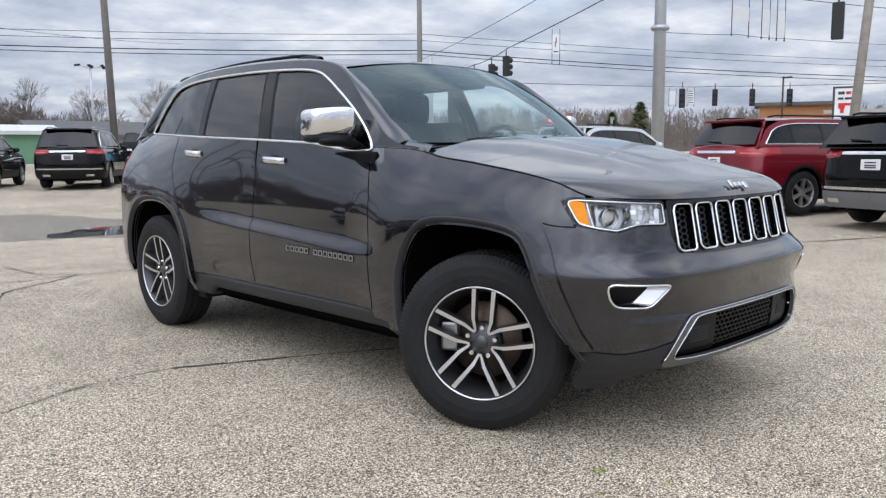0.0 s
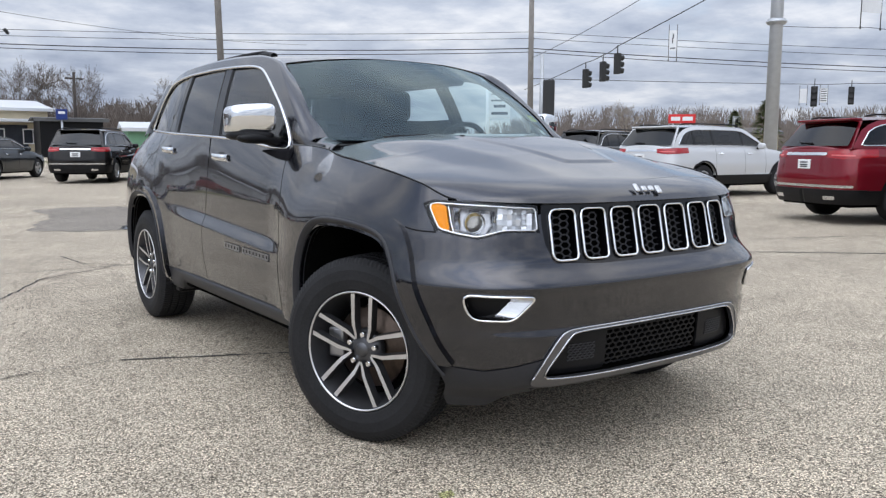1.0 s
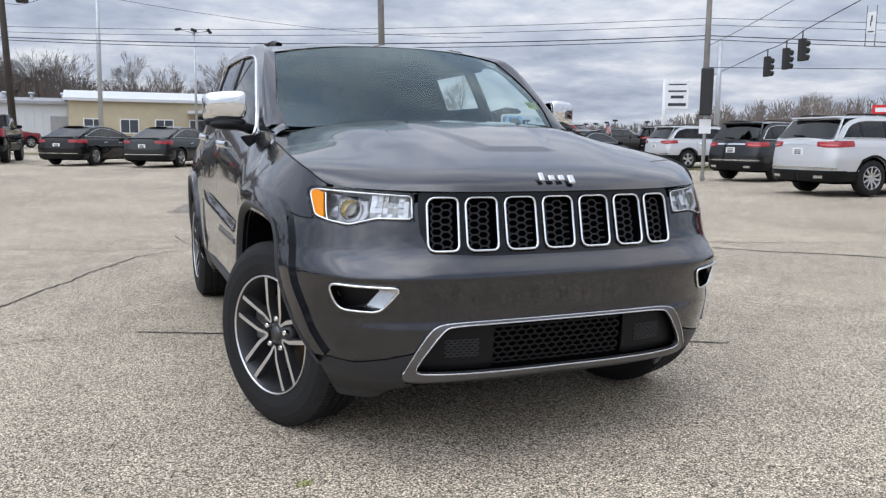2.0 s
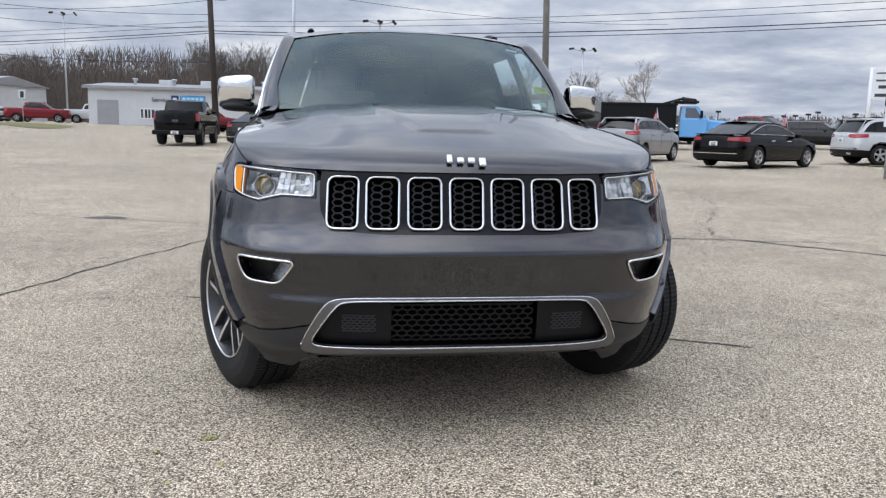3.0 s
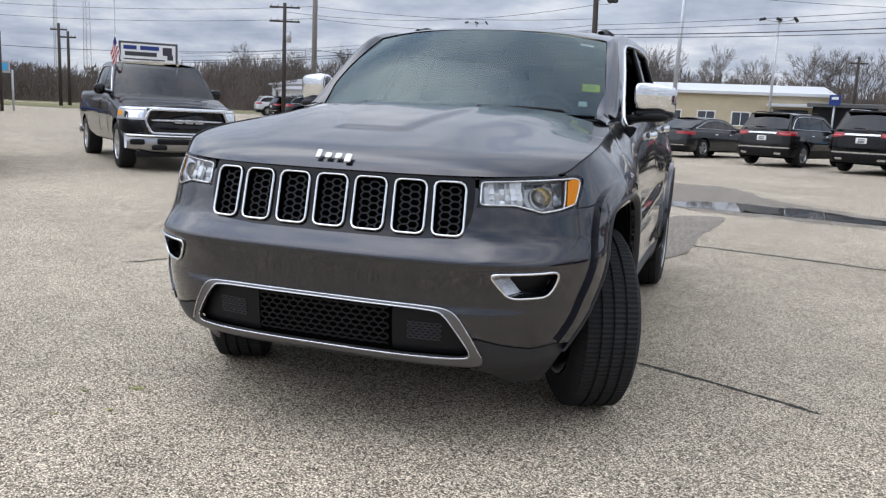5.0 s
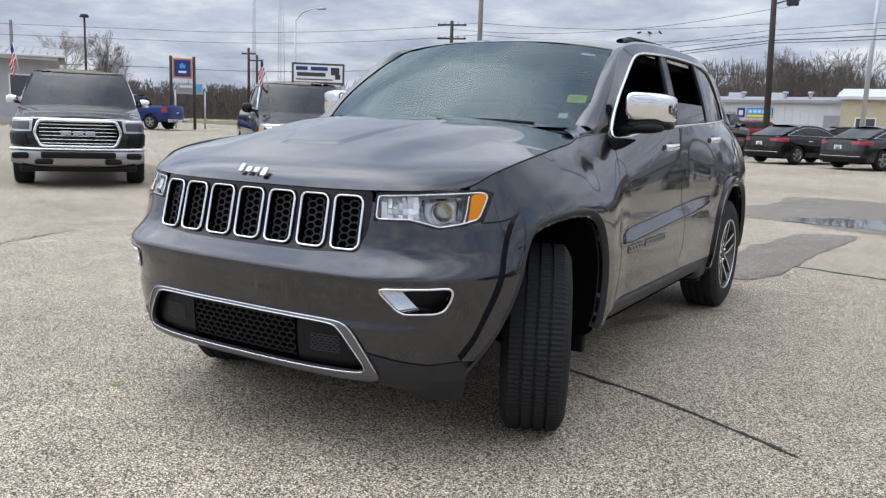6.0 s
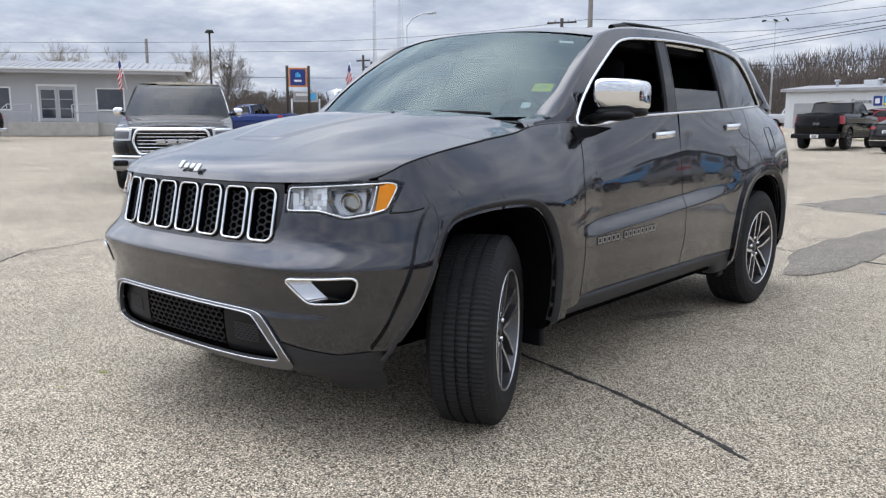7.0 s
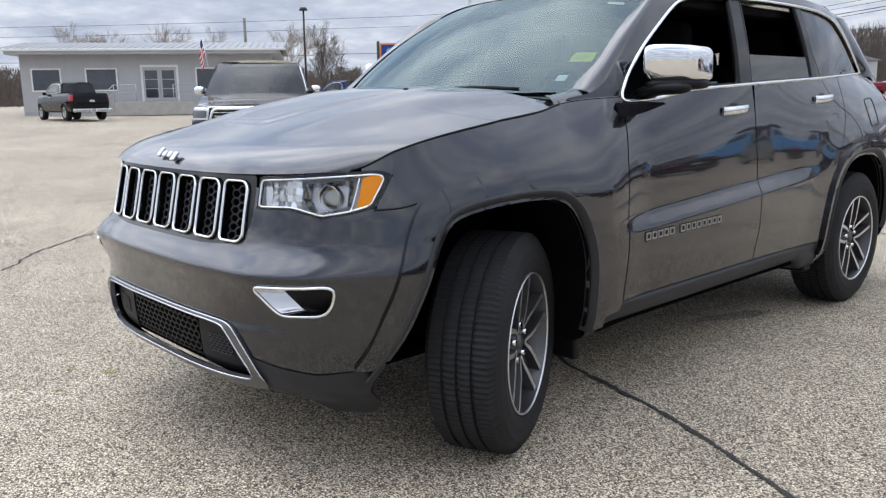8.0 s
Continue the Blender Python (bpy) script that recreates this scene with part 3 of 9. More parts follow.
half = lambda pts, z0, z1, r: rounded(np.vstack([[S_MID - 0.3, z0], fs(pts), [S_MID - 0.3, z1]]), r)
FRAME, MOUTH = half(FRAME_XZ, 0.549, 0.347, 0.014), half(MOUTH_XZ, 0.538, 0.367, 0.014)
INTAKE = half([(x * 0.985, 0.443 + (z - 0.443) * 0.95) for x, z in FRAME_XZ], 0.544, 0.352, 0.014)
S_BL = -0.46  # where the bumper ends at the wheel opening

DOM = (S_MID, 3.96, 0.26, 1.35)
NG = (400, 74)
g = 0.0025


def body_panel(name, poly, holes=(), material=M_GRANITE, off=0.0, label="", dom=None, n=None, skirt=0.014):
    d = dom or (max(DOM[0], poly[:, 0].min() - 0.03), min(DOM[1], poly[:, 0].max() + 0.03), max(0.2, poly[:, 1].min() - 0.03), poly[:, 1].max() + 0.03)
    k = n or (max(8, int((d[1] - d[0]) / 0.0125)), max(6, int((d[3] - d[2]) / 0.0125)))
    v, f = panel(shell, d, k, poly, holes, off, skirt)
    return sides(name, v, f, material, car, label)


def edge_top(a, b, n=30, drop=0.0):
    s = np.linspace(a, b, n)
    return np.stack([s, top_z(s) - drop], 1)


# bumper, from the middle of the nose to the wheel opening
bump = np.vstack([[S_MID - 0.2, 0.452], [s_of_x(0.57), 0.45], [-0.87, 0.424], [-0.75, 0.406], [-0.64, 0.414], [-0.55, 0.434], [-0.40, 0.455], [S_BL + 0.12, 0.60], [S_BL + 0.10, 0.893], [s_of_x(0.87, 0.9), 0.905], [s_of_x(0.83, 0.9), 0.898], [s_of_x(0.80), 0.900], [s_of_x(0.75), 0.93], [s_of_x(0.54), 0.96], [S_MID - 0.2, 0.96]])
body_panel("bumper", bump, [LAMP, GRILLE, FOG, INTAKE, ARCHES[0]], label="body-coloured bumper with a ledge under the grille", n=(150, 96))
chin = np.vstack([[S_MID - 0.2, 0.30], [-0.95, 0.295], [-0.82, 0.222], [-0.42, 0.218], [-0.40, 0.449], [-0.55, 0.428], [-0.64, 0.408], [-0.75, 0.400], [-0.87, 0.418], [s_of_x(0.57), 0.444], [S_MID - 0.2, 0.446]])
cut = np.array([[S_MID - 0.3, 0.2], [s_of_x(0.55), 0.2], [s_of_x(0.60), 0.318], [S_MID - 0.3, 0.318]])
body_panel("valance", chin, [ARCHES[0], INTAKE, cut], M_TRIM, label="dark grey lower valance")
fender = np.vstack([[s_of_x(0.80), 0.903], [S_BL + 0.10, 0.897], [S_BL + 0.10, 0.5], [0.33, 0.385], [0.562, 0.40], [0.562, 0.50], [0.585, 0.80], [0.60, 0.98], [0.645, 1.13], [0.70, 1.20], edge_top(0.66, S_FC + 0.004, 30, 0.002), [s_of_x(0.80, 1.0), 1.02], [s_of_x(0.70), 1.02]])
body_panel("wing", fender, [LAMP, ARCHES[0]], label="front wing")
door_f = np.vstack([[0.570, 0.435], [1.655, 0.435], [1.665, 0.80], [1.650, 1.10], [1.640, 1.26], edge_top(1.63, 0.72, 20, 0.002), [0.652, 1.13], [0.607, 0.98], [0.592, 0.80], [0.569, 0.50]])
body_panel("front_door", door_f, label="front door")
door_r = np.vstack([[1.662, 0.435], [2.40, 0.435], [2.46, 0.60], [2.52, 0.86], [2.60, 0.98], [2.66, 1.10], [2.66, 1.30], edge_top(2.64, 1.66, 20, 0.002), [1.657, 1.10], [1.672, 0.80]])
body_panel("rear_door", door_r, [ARCHES[1]], label="rear door")
quarter = np.vstack([[2.405, 0.30], [3.96, 0.30], [3.96, 1.33], edge_top(3.9, 2.67, 20, 0.002), [2.667, 1.10], [2.607, 0.98], [2.527, 0.86], [2.466, 0.60], [2.407, 0.43]])
body_panel("rear_quarter", quarter, [ARCHES[1]], label="rear quarter panel with fuel flap")
def sill(u, t):
    """Plastic sill: a lit upper edge, a face leaning under and a deeper foot before the rear wheel."""
    y = 0.36 + 2.08 * t
    x = _lerp(u, (0, 0.915), (0.12, 0.944), (0.24, 0.950), (0.62, 0.934), (0.88, 0.905), (1, 0.84))
    z = _lerp(u, (0, 0.434), (0.12, 0.431), (0.24, 0.421), (0.62, 0.378), (0.88, 0.350), (1, 0.345))
    foot = 0.060 * _smooth(y, 2.17, 2.25) + 0.03 * (1 - _smooth(y, 0.40, 0.52))
    return np.stack([x - 0.006 * _smooth(y, 1.9, 2.4), y, z - foot * _smooth(u, 0.3, 0.9)], -1)


# dark shut line from the lamp back to the wheel arch
v, f = tube(skin([(-0.615 + 0.0175 * k, 0.897 + 0.012 * (k / 8) ** 3) for k in range(9)], 0.0005), 0.0032, False, 5)
sides("bumper_gap", v, f, M_BLACK, car)
# inner skin, dark, seen only through the gaps
lid = np.vstack([[S_MID - 0.1, 0.31], [3.96, 0.31], edge_top(3.96, S_MID - 0.1, 120, 0.03)])
v, f = panel(shell, (S_MID, 3.96, 0.30, 1.36), (170, 60), lid, [*ARCHES, LAMP, FOG, GRILLE, INTAKE, cut], -0.022, 0.0)
sides("inner_shell", v, f, M_WELL, car)

# flares round the wheels: a raised band with a rolled lip
for yc, inner, ridge, out in zip((0.0, 2.915), ARCHES, FOLDS, OUTER):
    d = (yc - (0.70 if yc == 0 else 0.60), yc + 0.60, 0.33, 1.0)
    clip = np.array([[yc - 0.8, 0.0], [yc + 0.8, 0.0], [yc + 0.8, 0.335 if yc else 0.345], [yc - 0.8, 0.43 if yc == 0 else 0.36]])
    v, f = panel(shell, d, (170, 96), out, [ridge, clip], 0.017, 0.026)
    fl = sides("wheel_arch_flare", v, f, M_GRANITE, car, "body-coloured wheel arch flare")
    # inner return of the flare, falling back into the wheel opening
    keep = [k for k in range(len(inner)) if inner[k][1] > 0.34]
    over = ridge + (out - ridge) * 0.14
    C = [skin(over[keep], 0.0175), skin((over + (ridge - over) * 0.5)[keep], 0.023), skin(ridge[keep], 0.0225), skin((ridge + (inner - ridge) * 0.6)[keep], 0.0), skin(inner[keep], -0.034)]
    n = len(keep)
    w = np.vstack(C)
    q = [(k * n + i, k * n + i + 1, k * n + n + i + 1, k * n + n + i) for k in range(4) for i in range(n - 1)]
    for o, (vv, ff) in zip(fl, ((w, q), mirrored(w, q))):
        part("flare_lip", mesh("flare_lip", vv, ff, M_TRIM), None, o, "rolled grey lip")

# wheel wells
for yc in (0.0, 2.915):
    o = np.array(ARCHES[0] if yc == 0 else ARCHES[1])
    o[:, 1] = np.maximum(o[:, 1], 0.31)
    n = len(o)
    xi = 0.50
    v = np.concatenate([skin(o, -0.02), np.c_[np.full(n, xi), o]])
    f = [(i, i + 1, n + i + 1, n + i) for i in range(n - 1)] + [tuple(range(n, 2 * n))]
    sides("wheel_well", v, f, M_WELL, car, smooth=False)
# mud flap behind the front wheel
for sgn in (1, -1):
    box_part("mud_guard", (sgn * 0.72 if sgn > 0 else -0.90, 0.335, 0.235), (sgn * 0.90 if sgn > 0 else -0.72, 0.37, 0.42), M_BLACK, car, 0.012)
    box_part("mud_guard", (sgn * 0.70 if sgn > 0 else -0.89, 2.36, 0.25), (sgn * 0.89 if sgn > 0 else -0.70, 2.46, 0.40), M_BLACK, car, 0.015)


# -- bonnet --
def bonnet(p, q):
    """p: 0 middle .. 1 edge, q: 0 front .. 1 cowl."""
    p, q = np.asarray(p, float), np.asarray(q, float)
    se = S_MID + (S_FC + 0.004 - S_MID) * p
    zf = np.minimum(top_z(se) - 0.001, 1.02)
    # the front edge curls down over the grille
    F = shell(se, zf)
    xr, yr = 0.800 * p**0.97, 0.20 + 0.15 * p**2.4
    # along the side the edge follows the wing
    sy = S_FC + 0.004 + (0.335 - S_FC - 0.004) * q
    E = shell(sy, top_z(sy) - 0.001 * (1 - q))
    x = F[..., 0] * (1 - q) + xr * q
    y = F[..., 1] * (1 - q) + yr * q
    zc = _lerp(q, (0, 0.995), (0.02, 1.022), (0.05, 1.045), (0.10, 1.068), (0.18, 1.093), (0.35, 1.142), (0.6, 1.200), (0.85, 1.243), (1, 1.255))
    ze = _lerp(q, (0, 1.008), (0.16, 1.066), (0.35, 1.104), (0.7, 1.145), (1, 1.190))
    t = np.clip(p, 0, 1)
    z = zc - (zc - ze) * t**3.0
    # raised middle with a soft shoulder, narrowing to the front
    wb = 0.30 + 0.34 * q
    z = z + 0.018 * (1 - _smooth(t, wb, wb + 0.30)) * _smooth(q, 0.04, 0.45) - 0.010 * _smooth(q, 0.1, 0.4)
    # broad dome in the middle that ends in a small step
    z = z + 0.008 * (1 - _smooth(t, 0.02 + 0.36 * q, 0.08 + 0.40 * q)) * _smooth(q, 0.30, 0.325) * (1 - 0.5 * _smooth(q, 0.5, 1.0))
    # the leading edge stands proud of the grille
    y = y - 0.024 * (1 - _smooth(q, 0.05, 0.45)) * (1 - t**4)
    P = np.stack([x, y, z], -1)
    if np.ndim(p) and np.any(p < 1):
        P = P + (E - bonnet(np.ones_like(p), q)) * (p**4)[..., None]
    return P


def grid(fn, nu, nv, u=(0, 1), v=(0, 1), pow_v=1.0):
    a, b = np.meshgrid(np.linspace(*u, nu + 1), np.linspace(0, 1, nv + 1) ** pow_v * (v[1] - v[0]) + v[0], indexing="ij")
    P = fn(a.ravel(), b.ravel())
    i = np.arange((nu + 1) * (nv + 1)).reshape(nu + 1, nv + 1)
    f = np.stack([i[:-1, :-1], i[1:, :-1], i[1:, 1:], i[:-1, 1:]], -1).reshape(-1, 4)
    return P, [tuple(k) for k in f]


def whole(fn, nu, nv, pow_v=1.0):
    """A grid over both halves, -1..1 across."""
    def both(u, v):
        P = fn(np.abs(u), v)
        P[:, 0] *= np.sign(u) + (u == 0)
        return P
    return grid(both, nu, nv, (-1, 1), (0, 1), pow_v)


v, f = whole(bonnet, 96, 90, 1.6)
hood = part("bonnet", mesh("bonnet", v, f, M_GRANITE), None, car, "long bonnet with a raised middle")
# folded front edge of the bonnet
i = np.arange(97) * 91
lip0 = v[i]
lip1 = lip0 + np.array([0, 0.035, -0.010])
part("bonnet_lip", mesh("bonnet_lip", np.vstack([lip0, lip1]), [(k, k + 1, 98 + k, 97 + k) for k in range(96)], M_GRANITE), None, hood)
# body-coloured strip added under the bonnet edge, to read as the wing's shoulder
sl = np.array([(S_MID + (S_FC - S_MID) * k / 40, top_z(S_MID + (S_FC - S_MID) * k / 40) + 0.000) for k in range(41)])
w1, w2 = skin(sl, -0.004), skin(sl - [0, 0.009], -0.012)
sides("bonnet_edge_strip", np.vstack([w1, w2]), [(k, k + 1, 42 + k, 41 + k) for k in range(40)], M_GRANITE, car)
# dark shut line between bonnet and wing
gap = np.linspace(S_FC + 0.004, 0.325, 50)
v, f = tube(np.vstack([shell(gap, top_z(gap)) + [0.003, 0, 0.0005], [(0.795, 0.345, 1.205), (0.765, 0.335, 1.212)]]), 0.0032, False, 6)
sides("bonnet_gap", v, f, M_BLACK, hood)
# washer jets
for x in (-0.275, 0.275):
    box_part("washer_jet", (x - 0.009, 0.052, 1.243), (x + 0.009, 0.072, 1.257), M_BLACK, hood, 0.004)
# maker's script on the bonnet's nose: plain bright blocks
for k, (x, w, h0, h1) in enumerate(((-0.062, 0.022, -0.012, 0.026), (-0.022, 0.027, -0.011, 0.014), (0.018, 0.027, -0.011, 0.014), (0.058, 0.027, -0.024, 0.014))):
    bm = bmesh.new()
    box(bm, (x - w / 2, -0.006, h0), (x + w / 2, 0.006, h1), 0.005)
    m = Matrix.Translation((0, -0.788, 1.038)) @ Matrix.Rotation(radians(-40), 4, "X")
    bmesh.ops.transform(bm, matrix=m, verts=bm.verts)
    part("emblem", bm, M_SATIN, hood, "bright chrome emblem block")

# -- cowl and wipers --
def cowl(p, q):
    a = np.stack([0.800 * p**0.97, 0.20 + 0.15 * p**2.4 + 0.004, 1.240 - 0.040 * p**3], -1)
    b = np.stack([0.775 * p, 0.36 + 0.17 * p**2.2, 1.215 + 0.0 * p], -1)
    return a * (1 - q[:, None]) + b * q[:, None]


v, f = whole(cowl, 40, 4)
part("cowl", mesh("cowl", v, f, M_BLACK), None, car, "black plastic cowl")
for x0, x1 in ((-0.52, 0.02), (0.12, 0.60)):
    pts = [(x0 + (x1 - x0) * t, 0.315 + 0.10 * (x0 + (x1 - x0) * t) ** 2, 1.246 + 0.010 * math.sin(3.1 * t)) for t in np.linspace(0, 1, 14)]
    v, f = tube(pts, 0.0055, flat=0.008)
    part("wiper", mesh("wiper", v, f, M_BLACK), None, car, "black wiper")


# -- windscreen, roof and pillars --
def screen(p, q):
    a = np.stack([0.772 * p, 0.335 + 0.195 * p**2.2, 1.228 + 0.006 * p], -1)
    b = np.stack([0.668 * p, 0.985 + 0.125 * p**2.4, 1.682 - 0.046 * p**2.4], -1)
    P = a * (1 - q[:, None]) + b * q[:, None]
    P += (np.sin(np.pi * q) * 0.028)[:, None] * np.array([0, -0.55, 0.83])
    return P


v, f = whole(screen, 40, 24)
wind = part("windscreen", mesh("windscreen", v, f, M_WIND), None, car, "clear windscreen with a yellow sticker")
# black printed border
for lo, hi, along in (((0.984, 1.0), (0, 1), "p"), ((0, 1), (0.0, 0.045), "q"), ((0, 1), (0.975, 1.0), "q")):
    def off_screen(p, q):
        P = screen(np.abs(p), q) + np.array([0, 0.006, -0.008])
        return P
    v, f = grid(off_screen, 40 if along == "q" else 4, 4 if along == "q" else 24, lo, hi)
    sides("screen_border", v, f, M_GLOSSBLACK, wind)


def side_glass_x(y, z):
    """Half width of the window band over (y, z)."""
    dz = np.asarray(z, float) - top_z(y)
    tail = np.clip((np.asarray(y, float) - 2.3) / 1.2, 0, 1.3)
    sh = shell(y, top_z(y))[..., 0]
    return sh - 0.006 - 0.25 * dz - 0.25 * dz**2 - 0.03 * tail**2 * np.clip(dz / 0.4, 0, 1)


def band(y, z):
    return np.stack([side_glass_x(y, z), np.asarray(y, float), np.asarray(z, float)], -1)


# window outline: up the A-pillar, along the roof, down the D-pillar, along the waist
waist = [(y, float(top_z(y)) + 0.004 - 0.024 * (1 - float(_smooth(y, 0.80, 1.18)))) for y in np.linspace(3.29, 0.69, 40)]
crown = chaikin([(0.668, 1.196), (0.674, 1.212), (0.698, 1.246), (0.742, 1.302), (0.850, 1.398), (0.945, 1.462), (1.03, 1.514), (1.115, 1.565), (1.19, 1.604), (1.25, 1.624), (1.34, 1.640), (1.48, 1.650), (1.70, 1.660), (2.0, 1.668), (2.5, 1.664), (2.86, 1.642), (2.98, 1.610), (3.10, 1.520), (3.22, 1.40), (3.295, 1.332)], 2, closed=False)
OUT = np.vstack([waist, crown])
roof_edge = chaikin([(0.36, 1.207), (0.56, 1.232), (0.75, 1.392), (0.93, 1.545), (1.07, 1.640), (1.24, 1.682), (1.5, 1.703), (2.0, 1.718), (2.5, 1.712), (2.86, 1.688), (3.05, 1.650), (3.25, 1.50), (3.42, 1.335)], 2, closed=False)
frame_poly = np.vstack([roof_edge, [(y, float(top_z(y)) + 0.0015) for y in np.linspace(3.42, 0.40, 50)]])
v, f = panel(band, (0.34, 3.46, 1.18, 1.74), (230, 46), frame_poly, [OUT], 0.004, 0.02)
sides("window_frame", v, f, M_GRANITE, car, "body-coloured window frame")


def pane(name, poly, material, off=-0.006, label="", skirt=0.0):
    p = np.array(poly, float)
    v, f = panel(band, (p[:, 0].min() - 0.02, p[:, 0].max() + 0.02, p[:, 1].min() - 0.02, p[:, 1].max() + 0.02), (90, 40), p, [], off, skirt)
    return v, f


def crop(y0, y1, lean0=0.0, lean1=0.0, zmax=None, inset=0.0):
    """The window outline between two upright lines that lean by so much at the top."""
    o = resample(OUT, 0.012)
    zl = 1.25
    a = o[:, 0] - (y0 + lean0 * (o[:, 1] - zl))
    b = (y1 + lean1 * (o[:, 1] - zl)) - o[:, 0]
    q = o.copy()
    lo, hi = a < 0, b < 0
    q[lo, 0] = y0 + lean0 * (q[lo, 1] - zl)
    q[hi, 0] = y1 + lean1 * (q[hi, 1] - zl)
    if zmax is not None:
        q[:, 1] = np.minimum(q[:, 1], zmax)
    return q


B0, B1, C0, C1 = 1.541, 1.645, 2.318, 2.383
LEAN_B, LEAN_C = 0.26, 0.05
for side_sign, front_glass, rear_glass in ((1, None, 1.40), (-1, 1.8, 1.8)):
    def put(name, v, f, material, label=""):
        if side_sign < 0:
            v, f = mirrored(v, f)
        return part(name, mesh(name, v, f, material), None, car, label)
    # dark posts between the panes
    v, f = pane("", crop(B0, B1, LEAN_B, LEAN_B), M_GLOSSBLACK, 0.000, skirt=0.03)
    put("b_pillar", v, f, M_GLOSSBLACK, "gloss black door pillar")
    v, f = pane("", crop(C0, C1, LEAN_C, LEAN_C + 0.02), M_GLOSSBLACK, 0.000, skirt=0.03)
    put("c_pillar", v, f, M_GLOSSBLACK, "gloss black rear pillar")
    if front_glass:
        v, f = pane("", crop(0.5, B0, 0, LEAN_B), M_SIDE)
        put("front_window", v, f, M_SIDE, "clear front side window")
    v, f = pane("", crop(B1, C0, LEAN_B, LEAN_C, zmax=rear_glass), M_PRIVACY)
    put("rear_window", v, f, M_PRIVACY, "dark rear side window" if side_sign < 0 else "dark rear side window, half lowered")
    v, f = pane("", crop(C1, 3.4, LEAN_C, 0), M_PRIVACY)
    put("quarter_window", v, f, M_PRIVACY, "dark rear quarter window")
    # rubber lining of the openings
    for a, b, la, lb in ((0.5, B0, 0, LEAN_B), (B1, C0, LEAN_B, LEAN_C)):
        o = crop(a, b, la, lb)
        o = resample(o, 0.03)
        pts = band(o[:, 0], o[:, 1]) - [0.012, 0, 0]
        v, f = tube(pts, 0.014, True, 5)
        put("window_seal", v, f, M_BLACK)
    # chrome round the whole window band
    o = resample(OUT, 0.03)
    pts = band(o[:, 0], o[:, 1])
    pts[:, 0] += 0.006 + 0.006 * (o[:, 1] < top_z(o[:, 0]))
    v, f = tube(pts, 0.0078, True, 8, flat=0.0078)
    put("window_chrome", v, f, M_CHROME, "chrome strip round the side windows")


# dark lining behind the window frames
v, f = panel(band, (0.60, 3.46, 1.18, 1.74), (110, 30), np.vstack([roof_edge[(roof_edge[:, 0] > 0.62) & (roof_edge[:, 0] < 3.22)], [(y, float(top_z(y)) - 0.03) for y in np.linspace(3.22, 0.62, 50)]]), [OUT], -0.030, 0.0)
sides("frame_lining", v, f, M_CABIN, car)


# A-pillar and roof side: a strip from the screen edge to the window frame
def rail_in(t):
    t = np.asarray(t, float)
    k = np.clip(t / 0.30, 0, 1)
    P = screen(0.945 + 0.050 * _smooth(k, 0, 0.30), k) + np.array([0.0, -0.003, 0.004])
    Q = np.stack([_lerp(t, (0.30, 0.664), (0.45, 0.645), (1, 0.60)), 1.107 + (3.42 - 1.107) * (t - 0.30) / 0.70, _lerp(t, (0.30, 1.643), (0.34, 1.672), (0.40, 1.704), (0.6, 1.735), (0.8, 1.725), (0.92, 1.695), (1, 1.65))], -1)
    return np.where((t < 0.30)[..., None], P, Q)


def rail_out(t):
    y = _lerp(t, (0, 0.50), (0.30, 1.07), (0.36, 1.26), (1, 3.42))
    z = np.interp(y, roof_edge[:, 0], roof_edge[:, 1])
    z = np.where(y > 3.05, np.interp(y, [3.05, 3.42], [1.650, 1.60]), z)
    return band(y, np.minimum(z, 1.72)) + [0.004, 0, 0]


def rail(u, t):
    a, b = rail_in(t), rail_out(t)
    P = a * (1 - u[:, None]) + b * u[:, None]
    return P + (np.sin(np.pi * u) * 0.014)[:, None] * np.array([0.6, -0.2, 0.75])


def cowl_corner(u, t):
    g = 0.30 + 0.36 * t
    A = shell(g, top_z(g) + 0.001)
    B = np.stack([_lerp(t, (0, 0.745), (0.5, 0.735), (1, 0.748)), 0.325 + 0.25 * t, 1.219 + 0.045 * t**1.5], -1)
    P = A * (1 - u[:, None]) + B * u[:, None]
    return P + (np.sin(np.pi * u) * 0.010)[:, None] * np.array([0.2, 0.0, 1.0])


v, f = grid(sill, 20, 60)
sides("sill", v, [tuple(reversed(k)) for k in f], M_TRIM, car, "dark grey plastic sill")
v, f = grid(cowl_corner, 8, 14)
sides("cowl_corner", v, [tuple(reversed(k)) for k in f], M_GRANITE, car, "body-coloured corner between wing and pillar")
v, f = grid(rail, 8, 90)
sides("roof_side", v, [tuple(reversed(k)) for k in f], M_GRANITE, car, "roof side and front pillar")


def roof(p, q):
    t = 0.30 + 0.70 * q
    e = rail_in(t)
    yc = 0.985 + (3.46 - 0.985) * q
    zc = _lerp(q, (0, 1.684), (0.06, 1.710), (0.2, 1.744), (0.5, 1.756), (0.8, 1.738), (1, 1.70))
    x = e[:, 0] * p
    y = yc + (e[:, 1] - yc) * p**2.4
    z = zc + (e[:, 2] - zc) * p**2.6
    return np.stack([x, y, z], -1)


v, f = whole(roof, 40, 40)
part("roof", mesh("roof", v, f, M_GRANITE), None, car, "grey metal roof")
